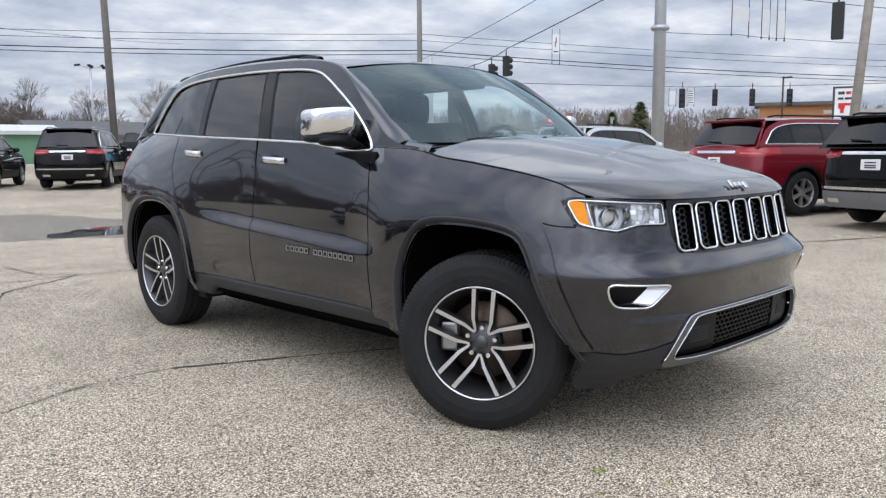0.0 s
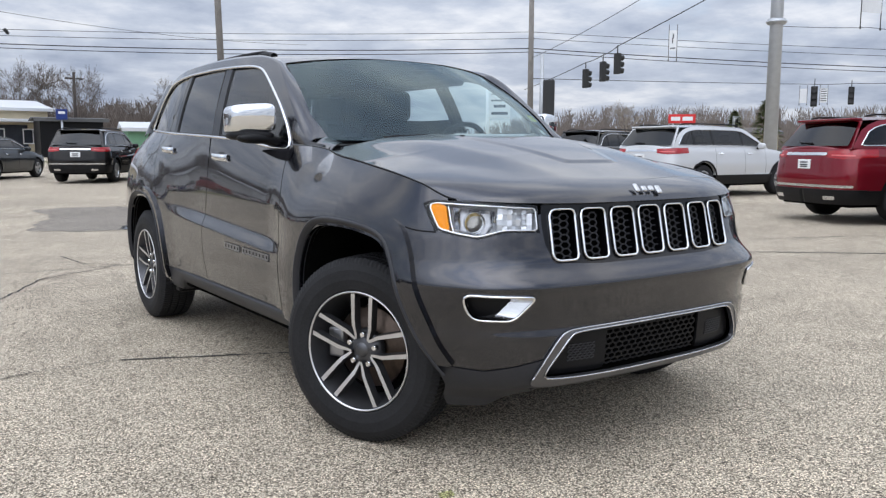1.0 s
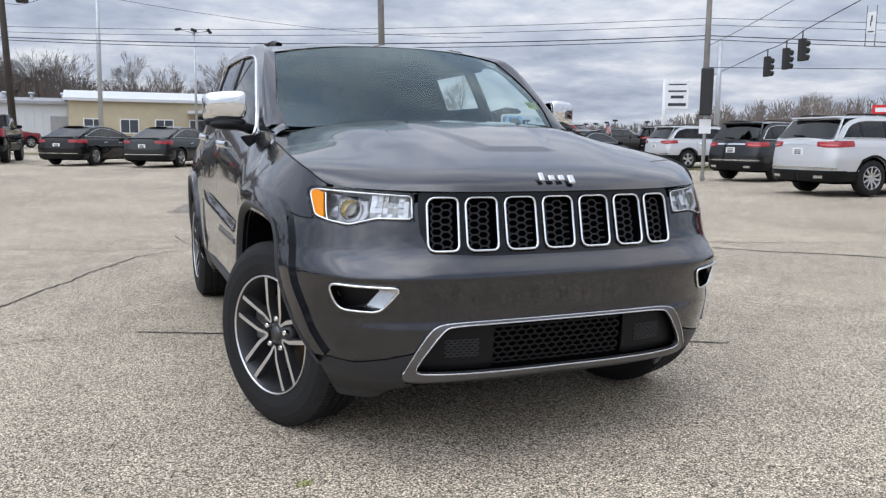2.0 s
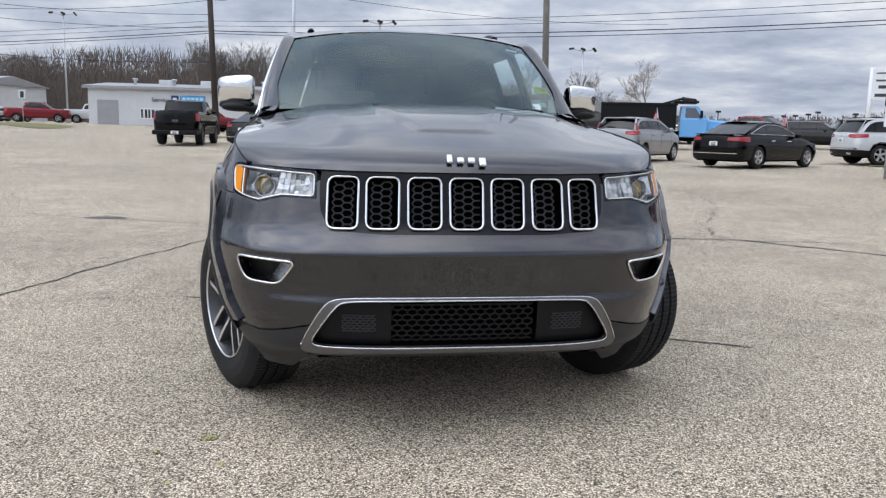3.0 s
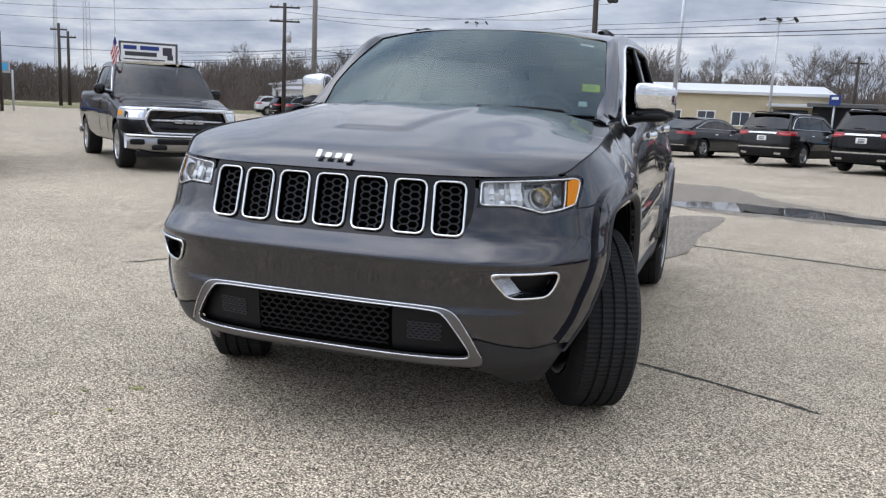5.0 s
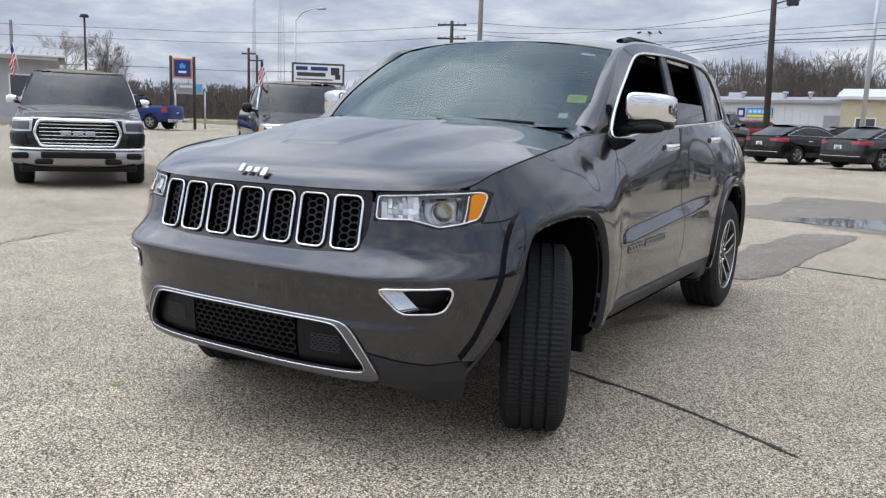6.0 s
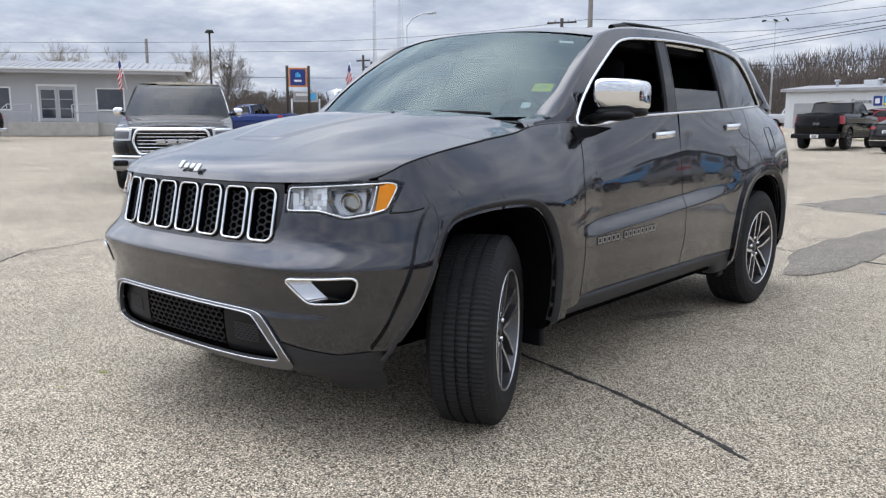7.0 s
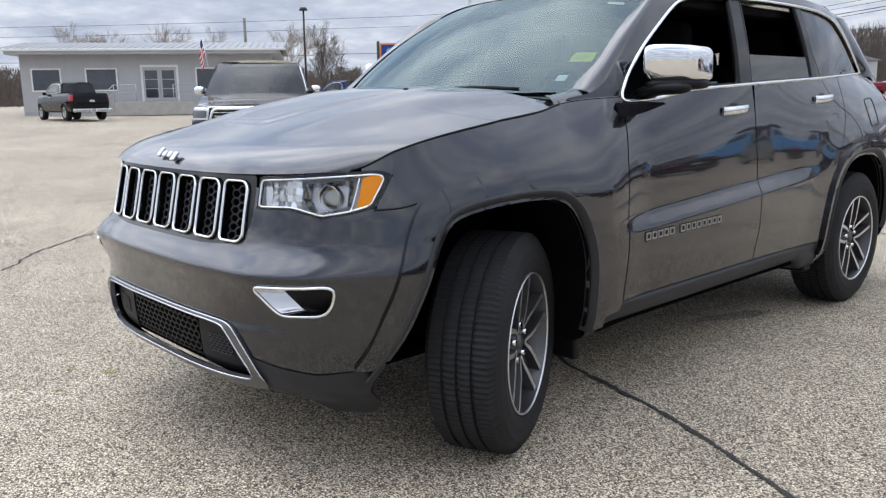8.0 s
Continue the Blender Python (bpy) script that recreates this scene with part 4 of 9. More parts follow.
# roof rails: end caps and bar
pts = [(0.575, y, float(_lerp(y, (1.44, 1.690), (1.50, 1.724), (1.62, 1.752), (2.2, 1.764), (2.9, 1.740), (3.12, 1.708), (3.2, 1.680)))) for y in np.linspace(1.44, 3.2, 50)]
v, f = tube(pts, 0.015, False, 8, flat=0.010)
sides("roof_rail", v, f, M_BLACK, car, "low black roof rail")
for y0, y1 in ((1.46, 1.74), (2.98, 3.18)):
    pts = [(0.575, y, 1.716 - 0.016 * (y0 > 2) + 0.016 * math.sin(math.pi * (y - y0) / (y1 - y0))) for y in np.linspace(y0, y1, 12)]
    v, f = tube(pts, 0.023 if y0 < 2 else 0.020, False, 8, flat=0.020)
    sides("rail_foot", v, f, M_BLACK, car)

# tail: gate, window, lamps
bm = bmesh.new()
box(bm, (-0.70, 3.57, 0.34), (0.70, 3.76, 1.31), 0.05)
part("tailgate", bm, M_GRANITE, car, "rear hatch")
v, f = whole(lambda p, q: np.stack([(0.70 - 0.12 * q) * p, 3.73 - 0.34 * q - 0.04 * p**2, 1.29 + 0.36 * q], -1), 16, 8)
# pillar between the quarter window and the rear screen
def rear_pillar(u, q):
    z = 1.315 + (1.648 - 1.315) * q
    y = np.interp(-z, -roof_edge[roof_edge[:, 0] > 2.9][:, 1], roof_edge[roof_edge[:, 0] > 2.9][:, 0])
    A = band(y, z) + [0.003, -0.01, 0]
    B = np.stack([0.715 - 0.12 * q, 3.69 - 0.31 * q, 1.285 + 0.365 * q], -1)
    P = A * (1 - u[:, None]) + B * u[:, None]
    return P + (np.sin(np.pi * u) * 0.03)[:, None] * np.array([0.9, 0.3, 0.2])


pv, pf = grid(rear_pillar, 10, 14)
sides("rear_pillar", pv, [tuple(reversed(k)) for k in pf], M_GRANITE, car, "broad sloping rear pillar")
part("rear_screen", mesh("rear_screen", v, [tuple(reversed(k)) for k in f], M_SIDE), None, car, "rear window")
v, f = panel(shell, (3.55, 3.95, 0.94, 1.24), (24, 18), rounded([(3.60, 1.20), (3.95, 1.21), (3.95, 0.98), (3.68, 0.98)], 0.03), [], 0.006, 0.02)
sides("tail_lamp", v, f, M_REDLAMP, car, "red tail lamp")
o = resample(rounded([(3.02, 1.175), (3.19, 1.185), (3.20, 1.03), (3.04, 1.02)], 0.03), 0.012)
v, f = tube(shell(o[:, 0], o[:, 1]), 0.003, True, 5)
part("fuel_flap_gap", mesh("fuel_flap_gap", v, f, M_BLACK), None, car)

# door handles
for y0, y1, z in ((1.36, 1.56, 1.148), (2.29, 2.47, 1.188)):
    o = rounded([(y0 + 0.05, z - 0.028), (y1 - 0.05, z - 0.024), (y1 - 0.055, z + 0.03), (y0 + 0.055, z + 0.026)], 0.03)
    v, f = panel(shell, (y0, y1, z - 0.05, z + 0.05), (20, 12), o, [], 0.001, 0.0)
    sides("handle_cup", v, f, M_GLOSSBLACK, car)
    pts = skin([(y0 + (y1 - y0) * t, z + 0.012 * (t - 0.5)) for t in np.linspace(0, 1, 12)], 0.0)
    pts = pts + np.array([[0.030 * math.sin(math.pi * t) ** 0.5 + 0.004, 0, 0] for t in np.linspace(0, 1, 12)])
    v, f = tube(pts, 0.010, False, 8, flat=0.019)
    sides("door_handle", v, f, M_CHROME, car, "chrome door handle")

# model script low on the front doors: plain outlined bars, read from left to right on either side
for sgn in (1, -1):
    words = ((5, 0.690, 0.905), (8, 0.945, 1.285)) if sgn > 0 else ((8, 0.690, 1.030), (5, 1.070, 1.285))
    for n, y0, y1 in words:
        for k in range(n):
            a = y0 + (y1 - y0) * (k + 0.10) / n
            b = y0 + (y1 - y0) * (k + 0.90) / n
            za = 0.656 + 0.012 * (a - 0.69)
            o = np.array([(a, za), (b, za), (b, za + 0.031), (a, za + 0.031)])
            inn = np.array([(a + 0.0065, za + 0.0065), (b - 0.0065, za + 0.0065), (b - 0.0065, za + 0.0245), (a + 0.0065, za + 0.0245)])
            v, f = panel(shell, (a - 0.006, b + 0.006, za - 0.008, za + 0.039), (14, 14), o, [inn], 0.005, 0.005)
            w, g_ = panel(shell, (a - 0.003, b + 0.003, za - 0.003, za + 0.034), (3, 3), None, [], 0.0025, 0.0)
            if sgn < 0:
                v, f = mirrored(v, f)
                w, g_ = mirrored(w, g_)
            o_ = part("badge_letter", mesh("badge_letter", v, f, M_DULL), None, car)
            part("badge_letter_back", mesh("badge_letter_back", w, g_, M_BLACK), None, o_)

# -- mirrors --
def superbox(c, r, e=3.0, nu=28, nv=16):
    """A soft box: a superellipsoid."""
    u, w = np.meshgrid(np.linspace(-np.pi, np.pi, nu, endpoint=False), np.linspace(-np.pi / 2, np.pi / 2, nv), indexing="ij")
    sg = lambda t: np.sign(t) * np.abs(t) ** (2 / e)
    P = np.stack([r[0] * sg(np.cos(w)) * sg(np.cos(u)), r[1] * sg(np.cos(w)) * sg(np.sin(u)), r[2] * sg(np.sin(w))], -1).reshape(-1, 3) + np.array(c)
    f = []
    for i in range(nu):
        j = (i + 1) % nu
        for k in range(nv - 1):
            f.append((i * nv + k, j * nv + k, j * nv + k + 1, i * nv + k + 1))
    return P, f


for sgn in (1, -1):
    m = part("mirror", None, None, car, "large door mirror with a chrome cap")
    def sub(name, v, f, material, parent=m, label=""):
        if sgn < 0:
            v, f = mirrored(v, f)
        return part(name, mesh(name, v, f, material), None, parent, label)
    v, f = superbox((0, 0, 0), (0.100, 0.062, 0.071), 5.5, 44, 24)
    # cap narrows to the outside and bows forward
    v[:, 1] += 0.5 * np.maximum(v[:, 0], 0) ** 1.5 + 0.42 * v[:, 0]
    v[:, 2] = np.where(v[:, 2] > 0, v[:, 2] * (1 - 0.5 * np.maximum(v[:, 0], 0)), v[:, 2]) - 0.05 * v[:, 0]
    v[:, 1] += 0.35 * np.maximum(-v[:, 2] - 0.030, 0)
    v += (0.968, 0.860, 1.338)
    sub("mirror_cap", v, f, M_CHROME, label="chrome mirror cap")
    v, f = superbox((0, 0, 0), (0.098, 0.060, 0.022), 3.2)
    v[:, 1] += 0.5 * np.maximum(v[:, 0], 0) ** 1.5 + 0.42 * v[:, 0]
    v += (0.968, 0.863, 1.256)
    sub("mirror_shell", v, f, M_BLACK)
    v, f = superbox((0, 0, 0), (0.13, 0.052, 0.026), 2.6)
    v[:, 2] += 0.22 * np.minimum(v[:, 0], 0)
    v += (0.915, 0.835, 1.242)
    sub("mirror_arm", v, f, M_BLACK)
    v, f = panel(lambda a, b: np.stack([0.968 + a, 0.931 + 0.42 * a, 1.338 + b], -1), (-0.12, 0.12, -0.09, 0.09), (20, 16), rounded([(-0.086, -0.060), (0.084, -0.060), (0.081, 0.058), (-0.084, 0.058)], 0.03), [], 0, 0.012)
    sub("mirror_glass", v, f, M_CHROME)

# -- grille: seven ringed slots with honeycomb behind --
GX = [(-0.500, -0.392), (-0.362, -0.246), (-0.212, -0.092), (-0.060, 0.060), (0.092, 0.212), (0.246, 0.362), (0.392, 0.500)]
v, f = panel(shell, (S_MID, s_of_x(0.60), 0.74, 1.02), (60, 30), GRILLE, [rounded(fs([(a, 0.792), (b, 0.792), (b + 0.004, 0.972), (a - 0.003, 0.972)]), 0.028) for a, b in GX if a > 0] + [rounded(np.array([(S_MID - 0.1, 0.790), (s_of_x(0.060), 0.790), (s_of_x(0.062), 0.974), (S_MID - 0.1, 0.974)]), 0.028)], 0.000, 0.03)
grille = part("grille", None, None, car, "black grille of seven chrome-ringed upright slots")
for w in ((v, f), mirrored(v, f)):
    part("grille_surround", mesh("grille_surround", *w, M_GLOSSBLACK), None, grille)


def nose_at(x, z, off):
    P = on_front([(abs(x), z)], off)[0]
    P[0] = math.copysign(abs(P[0]), x)
    return P


def honeycomb(x0, x1, z0, z1, cell, off, wire, flat=0.75, lying=False):
    """Bars of a stretched honeycomb on the nose."""
    sets = []
    dx, dz = cell, cell * flat
    across, high = (z1 - z0, x1 - x0) if lying else (x1 - x0, z1 - z0)
    rows = int(high / (dz * 0.75)) + 2
    cols = int(across / dx) + 2
    inside = lambda p: x0 - 1e-4 <= p[0] <= x1 + 1e-4 and z0 - 1e-4 <= p[1] <= z1 + 1e-4
    for r in range(rows):
        for c in range(cols):
            cx = x0 + c * dx + (r % 2) * dx / 2
            cz = z0 + r * dz * 0.75
            a = (cx - dx / 2, cz + dz / 4)
            b = (cx, cz + dz / 2)
            d = (cx + dx / 2, cz + dz / 4)
            e = (cx - dx / 2, cz - dz / 4)
            for p, q in ((a, b), (b, d), (e, a)):
                if lying:
                    p, q = (x0 + (p[1] - z0), z0 + (p[0] - x0)), (x0 + (q[1] - z0), z0 + (q[0] - x0))
                if inside(p) and inside(q):
                    P, Q = nose_at(*p, off), nose_at(*q, off)
                    sets.append(bar(P, Q, wire))
    return join(*sets) if sets else (np.zeros((0, 3)), [])


def bar(P, Q, w):
    """A square bar, deep along y."""
    d = (Q - P) / (np.linalg.norm(Q - P) + 1e-9)
    s = np.cross(d, [0, 1, 0])
    s /= np.linalg.norm(s) + 1e-9
    y = np.array([0, w * 1.8, 0])
    v = [P + s * w, P - s * w, P - s * w + y, P + s * w + y, Q + s * w, Q - s * w, Q - s * w + y, Q + s * w + y]
    return v, [(0, 1, 5, 4), (1, 2, 6, 5), (3, 0, 4, 7)]


for a, b in GX:
    o = rounded([(a, 0.790), (b, 0.790), (b + (0.004 if b > 0.2 else 0.002 if a > -0.1 else -0.002), 0.974), (a - (0.004 if a < -0.2 else 0.002 if b < 0.1 else -0.002), 0.974)], 0.028, 6)
    pts = np.array([nose_at(x, z, 0.006) for x, z in o])
    v, f = tube(pts, 0.0050, True, 8, flat=0.0064)
    ring = part("slot_ring", mesh("slot_ring", v, f, M_CHROME), None, grille, "chrome slot ring")
    v, f = honeycomb(a + 0.004, b - 0.004, 0.796, 0.970, 0.025, -0.012, 0.0026, 1.75, True)
    part("slot_mesh", mesh("slot_mesh", v, f, M_TRIM, False), None, ring)
bm = bmesh.new()
box(bm, (-0.56, -0.66, 0.72), (0.56, -0.64, 1.0), 0.0)
part("grille_back", bm, M_WELL, grille)

# -- lower intake --
intake = part("lower_intake", None, None, car, "black lower intake framed in satin metal")
v, f = panel(shell, (S_MID, s_of_x(0.64), 0.31, 0.58), (120, 60), FRAME, [MOUTH], 0.008, 0.016)
for w in ((v, f), mirrored(v, f)):
    part("intake_frame", mesh("intake_frame", *w, M_FRAME), None, intake, "satin metal frame, broad at the ends")
# bright rounded edges of the frame
for ring, r in ((MOUTH_XZ, 0.0035), (FRAME_XZ[:6], 0.0030)):
    loop = ring[::-1] + [(-x, z) for x, z in ring] if len(ring) > 6 else [(-x, z) for x, z in ring[::-1]] + ring
    o = resample(chaikin(np.array(loop), 2, closed=len(ring) > 6), 0.012, closed=len(ring) > 6)
    v, f = tube(np.array([nose_at(x, z, 0.0095) for x, z in o]), r, len(ring) > 6, 6)
    part("frame_edge", mesh("frame_edge", v, f, M_SATIN), None, intake, "bright metal edge")
v, f = honeycomb(-0.268, 0.268, 0.370, 0.534, 0.036, -0.030, 0.0034, 0.75)
part("intake_mesh", mesh("intake_mesh", v, f, M_BLACK, False), None, intake)
for sgn in (1, -1):
    q = rounded([(0.272, 0.360), (0.545, 0.362), (0.562, 0.39), (0.528, 0.455), (0.474, 0.532), (0.272, 0.542)], 0.02)
    v, f = panel(lambda a, b: np.array([nose_at(x, z, -0.026) for x, z in zip(a, b)]), (0.26, 0.57, 0.35, 0.56), (24, 16), q, [], 0, 0.01)
    if sgn < 0:
        v, f = mirrored(v, f)
    part("intake_blank", mesh("intake_blank", v, f, M_BLACK), None, intake)
    v, f = honeycomb(0.33, 0.46, 0.415, 0.485, 0.022, -0.023, 0.0022, 0.6)
    if sgn < 0:
        v, f = mirrored(v, f)
    part("intake_vent", mesh("intake_vent", v, f, M_TRIM, False), None, intake)
bm = bmesh.new()
box(bm, (-0.57, -0.76, 0.32), (0.57, -0.745, 0.56), 0.0)
part("intake_back", bm, M_WELL, intake)
# under the nose
bm = bmesh.new()
box(bm, (-0.56, -0.70, 0.285), (0.56, 0.3, 0.33), 0.02)
box(bm, (-0.70, 0.3, 0.22), (0.70, 3.5, 0.30), 0.03)
part("underbody", bm, M_WELL, car)

# -- fog lamp bezels --
fo = [(0.602, 0.679), (0.819, 0.687), (0.806, 0.628), (0.784, 0.594), (0.671, 0.589)]
o = resample(rounded(fo, 0.026), 0.010)
pts = np.array([nose_at(x, z, 0.005) for x, z in o])
v, f = tube(pts, 0.0046, True, 8, flat=0.0052)
fog_pair = sides("fog_bezel", v, f, M_CHROME, car, "chrome fog lamp bezel")
c = np.array([0.728, 0.630])
inner = c + (o - c) * 0.86
p_in = np.array([nose_at(x, z, 0.0) for x, z in inner]) + [0, 0.060, 0]
p_in[:, 0] += 0.030 * (1 - _smooth(o[:, 0], 0.66, 0.76))
n = len(o)
v = np.vstack([pts, p_in])
f = [(i, (i + 1) % n, n + (i + 1) % n, n + i) for i in range(n)]
# broad bright flank on the inner side of the pocket
slant = np.abs((o[:, 0] - 0.602) * 0.090 + (o[:, 1] - 0.679) * 0.069) / math.hypot(0.090, 0.069)
f_ch = [i for i in range(n) if max(slant[i], slant[(i + 1) % n]) < 0.009]
for ob, sg in zip(fog_pair, (1, -1)):
    w, ff = (v, f) if sg > 0 else mirrored(v, f)
    part("fog_pocket", mesh("fog_pocket", w, [q for k, q in enumerate(ff) if k not in f_ch], M_BLACK), None, ob)
    part("fog_flank", mesh("fog_flank", w, [q for k, q in enumerate(ff) if k in f_ch], M_SATIN, False), None, ob)
    back = p_in if sg > 0 else p_in * [-1, 1, 1]
    part("fog_back", mesh("fog_back", back, [tuple(range(n))], M_BLACK, False), None, ob)
    bm = bmesh.new()
    bmesh.ops.create_uvsphere(bm, u_segments=20, v_segments=12, radius=0.030, matrix=Matrix.Translation((sg * 0.770, -0.640, 0.640)) @ Matrix.Diagonal((1, 0.6, 1, 1)))
    for q in bm.faces:
        q.smooth = True
    part("fog_lens", bm, M_GLOSSBLACK, ob)
    v2, f2 = revolve([(0.030, -0.02), (0.038, -0.03), (0.038, 0.02)], 24)
    v2 = v2[:, [1, 0, 2]] * [1, 1, 1] + [sg * 0.770, -0.632, 0.640]
    part("fog_rim", mesh("fog_rim", v2, f2, M_BLACK), None, ob)

# -- headlamps --
lo = LAMP_XZ
for sg in (1, -1):
    lamp = part("headlamp", None, None, car, "clear headlamp with an amber outer corner")
    def lp(name, v, f, material, label="", smooth=True):
        if sg < 0:
            v, f = mirrored(v, f)
        return part(name, mesh(name, v, f, material, smooth), None, lamp, label)
    poly = rounded(fs(lo), 0.012)
    v, f = panel(shell, (poly[:, 0].min() - 0.02, poly[:, 0].max() + 0.02, 0.84, 1.03), (50, 24), poly, [], 0.003, 0.02)
    lp("lamp_cover", v, f, M_LENS)
    # black border of the housing
    inner = rounded(fs([(0.548, 0.902), (0.558, 0.980), (0.70, 0.988), (0.846, 0.999), (0.858, 0.990), (0.841, 0.910), (0.804, 0.894), (0.747, 0.882), (0.692, 0.898), (0.66, 0.905)]), 0.012)
    v, f = panel(shell, (poly[:, 0].min() - 0.02, poly[:, 0].max() + 0.02, 0.84, 1.03), (80, 40), poly, [inner], 0.001, 0.01)
    lp("lamp_border", v, f, M_GLOSSBLACK)
    rim_t = resample(inner, 0.012)
    v, f = tube(skin(rim_t, 0.0005), 0.0035, True, 6)
    lp("lamp_trim", v, f, M_CHROME, "thin chrome line")
    dark = rounded(fs([(0.690, 0.900), (0.700, 0.978), (0.835, 0.990), (0.820, 0.905), (0.79, 0.885), (0.74, 0.880)]), 0.01)
    v, f = panel(shell, (dark[:, 0].min() - 0.02, dark[:, 0].max() + 0.02, 0.86, 1.02), (24, 16), dark, [], -0.050, 0.0)
    lp("lamp_housing", v, f, M_BOWL)
    # bowl
    v, f = panel(shell, (poly[:, 0].min() - 0.02, poly[:, 0].max() + 0.02, 0.84, 1.03), (40, 22), poly, [], -0.062, 0.0)
    lp("lamp_bowl", v, f, M_LAMP)
    rim_o = resample(rounded(lo, 0.012), 0.01)
    a = np.array([nose_at(x, z, 0.0) for x, z in rim_o])
    b = np.array([nose_at(x, z, -0.062) for x, z in rim_o])
    n = len(rim_o)
    lp("lamp_wall", np.vstack([a, b]), [(i, (i + 1) % n, n + (i + 1) % n, n + i) for i in range(n)], M_LAMP)
    # amber corner
    am = rounded(fs([(0.818, 0.900), (0.826, 0.988), (0.845, 0.998), (0.856, 0.988), (0.839, 0.912), (0.828, 0.902)]), 0.006)
    v, f = panel(shell, (am[:, 0].min() - 0.02, am[:, 0].max() + 0.02, 0.87, 1.02), (30, 24), am, [], 0.0015, 0.02)
    lp("amber_marker", v, f, M_AMBER, "orange side reflector")
    v, f = tube(skin(resample(fs([(0.808, 0.895), (0.811, 0.910), (0.821, 0.988)]), 0.01, closed=False), 0.0005), 0.0032, False, 6)
    lp("lamp_divider", v, f, M_CHROME)
    # stepped mirror facets of the inner chamber
    rnd = random.Random(5)
    fv, ff = [], []
    for a in range(7):
        for b in range(4):
            x0, x1 = 0.562 + 0.018 * a, 0.562 + 0.018 * (a + 1)
            z0, z1 = 0.904 + 0.020 * b, 0.904 + 0.020 * (b + 1)
            d = -0.036 + 0.007 * abs(a - 2.5)
            t1, t2 = rnd.uniform(-0.006, 0.006), rnd.uniform(-0.006, 0.006)
            fv += [nose_at(x0, z0, d + t1), nose_at(x1, z0, d - t2), nose_at(x1, z1, d - t1), nose_at(x0, z1, d + t2)]
            ff.append(tuple(range(len(fv) - 4, len(fv))))
    lp("reflector_facets", np.array(fv), ff, M_LAMP, "bright stepped reflector", False)
    # projector in the outer chamber
    x, z, r = 0.756, 0.938, 0.041
    c0, nrm = nose_at(x, z, -0.034), np.array([0.30, -0.95, 0.0])
    R = np.array(Vector((1, 0, 0)).rotation_difference(Vector(nrm)).to_matrix()).T
    # the cup's amber colour stands in for a warm glow in the lamp
    for name, prof, material in (("lamp_ring", [(r, 0.004), (r * 0.97, 0.007), (r * 0.90, 0.0), (r * 0.86, -0.022)], M_SATIN), ("lamp_cup", [(0.003, -0.030), (r * 0.5, -0.026), (r * 0.86, -0.014)], M_WARMCUP), ("lamp_lens", [(0.001, 0.010), (r * 0.3, 0.0085), (r * 0.6, 0.003), (r * 0.8, -0.006)], M_LENSBALL)):
        v, f = revolve(prof, 28)
        lp(name, v @ R + c0, f, material, {"lamp_cup": "reflector cup with a warm glow painted in"}.get(name, ""))
    # angular bezel round the projector
    hexa = [(0.698, 0.975), (0.690, 0.935), (0.715, 0.893), (0.765, 0.890), (0.808, 0.912), (0.812, 0.985)]
    a = np.array([nose_at(x, z, -0.010) for x, z in hexa])
    b = np.array([nose_at(0.754 + (x - 0.754) * 0.80, 0.938 + (z - 0.938) * 0.86, -0.040) for x, z in hexa])
    lp("lamp_bezel", np.vstack([a, b]), [(k, (k + 1) % 6, 6 + (k + 1) % 6, 6 + k) for k in range(6)], M_SATIN, "angular bright bezel", False)


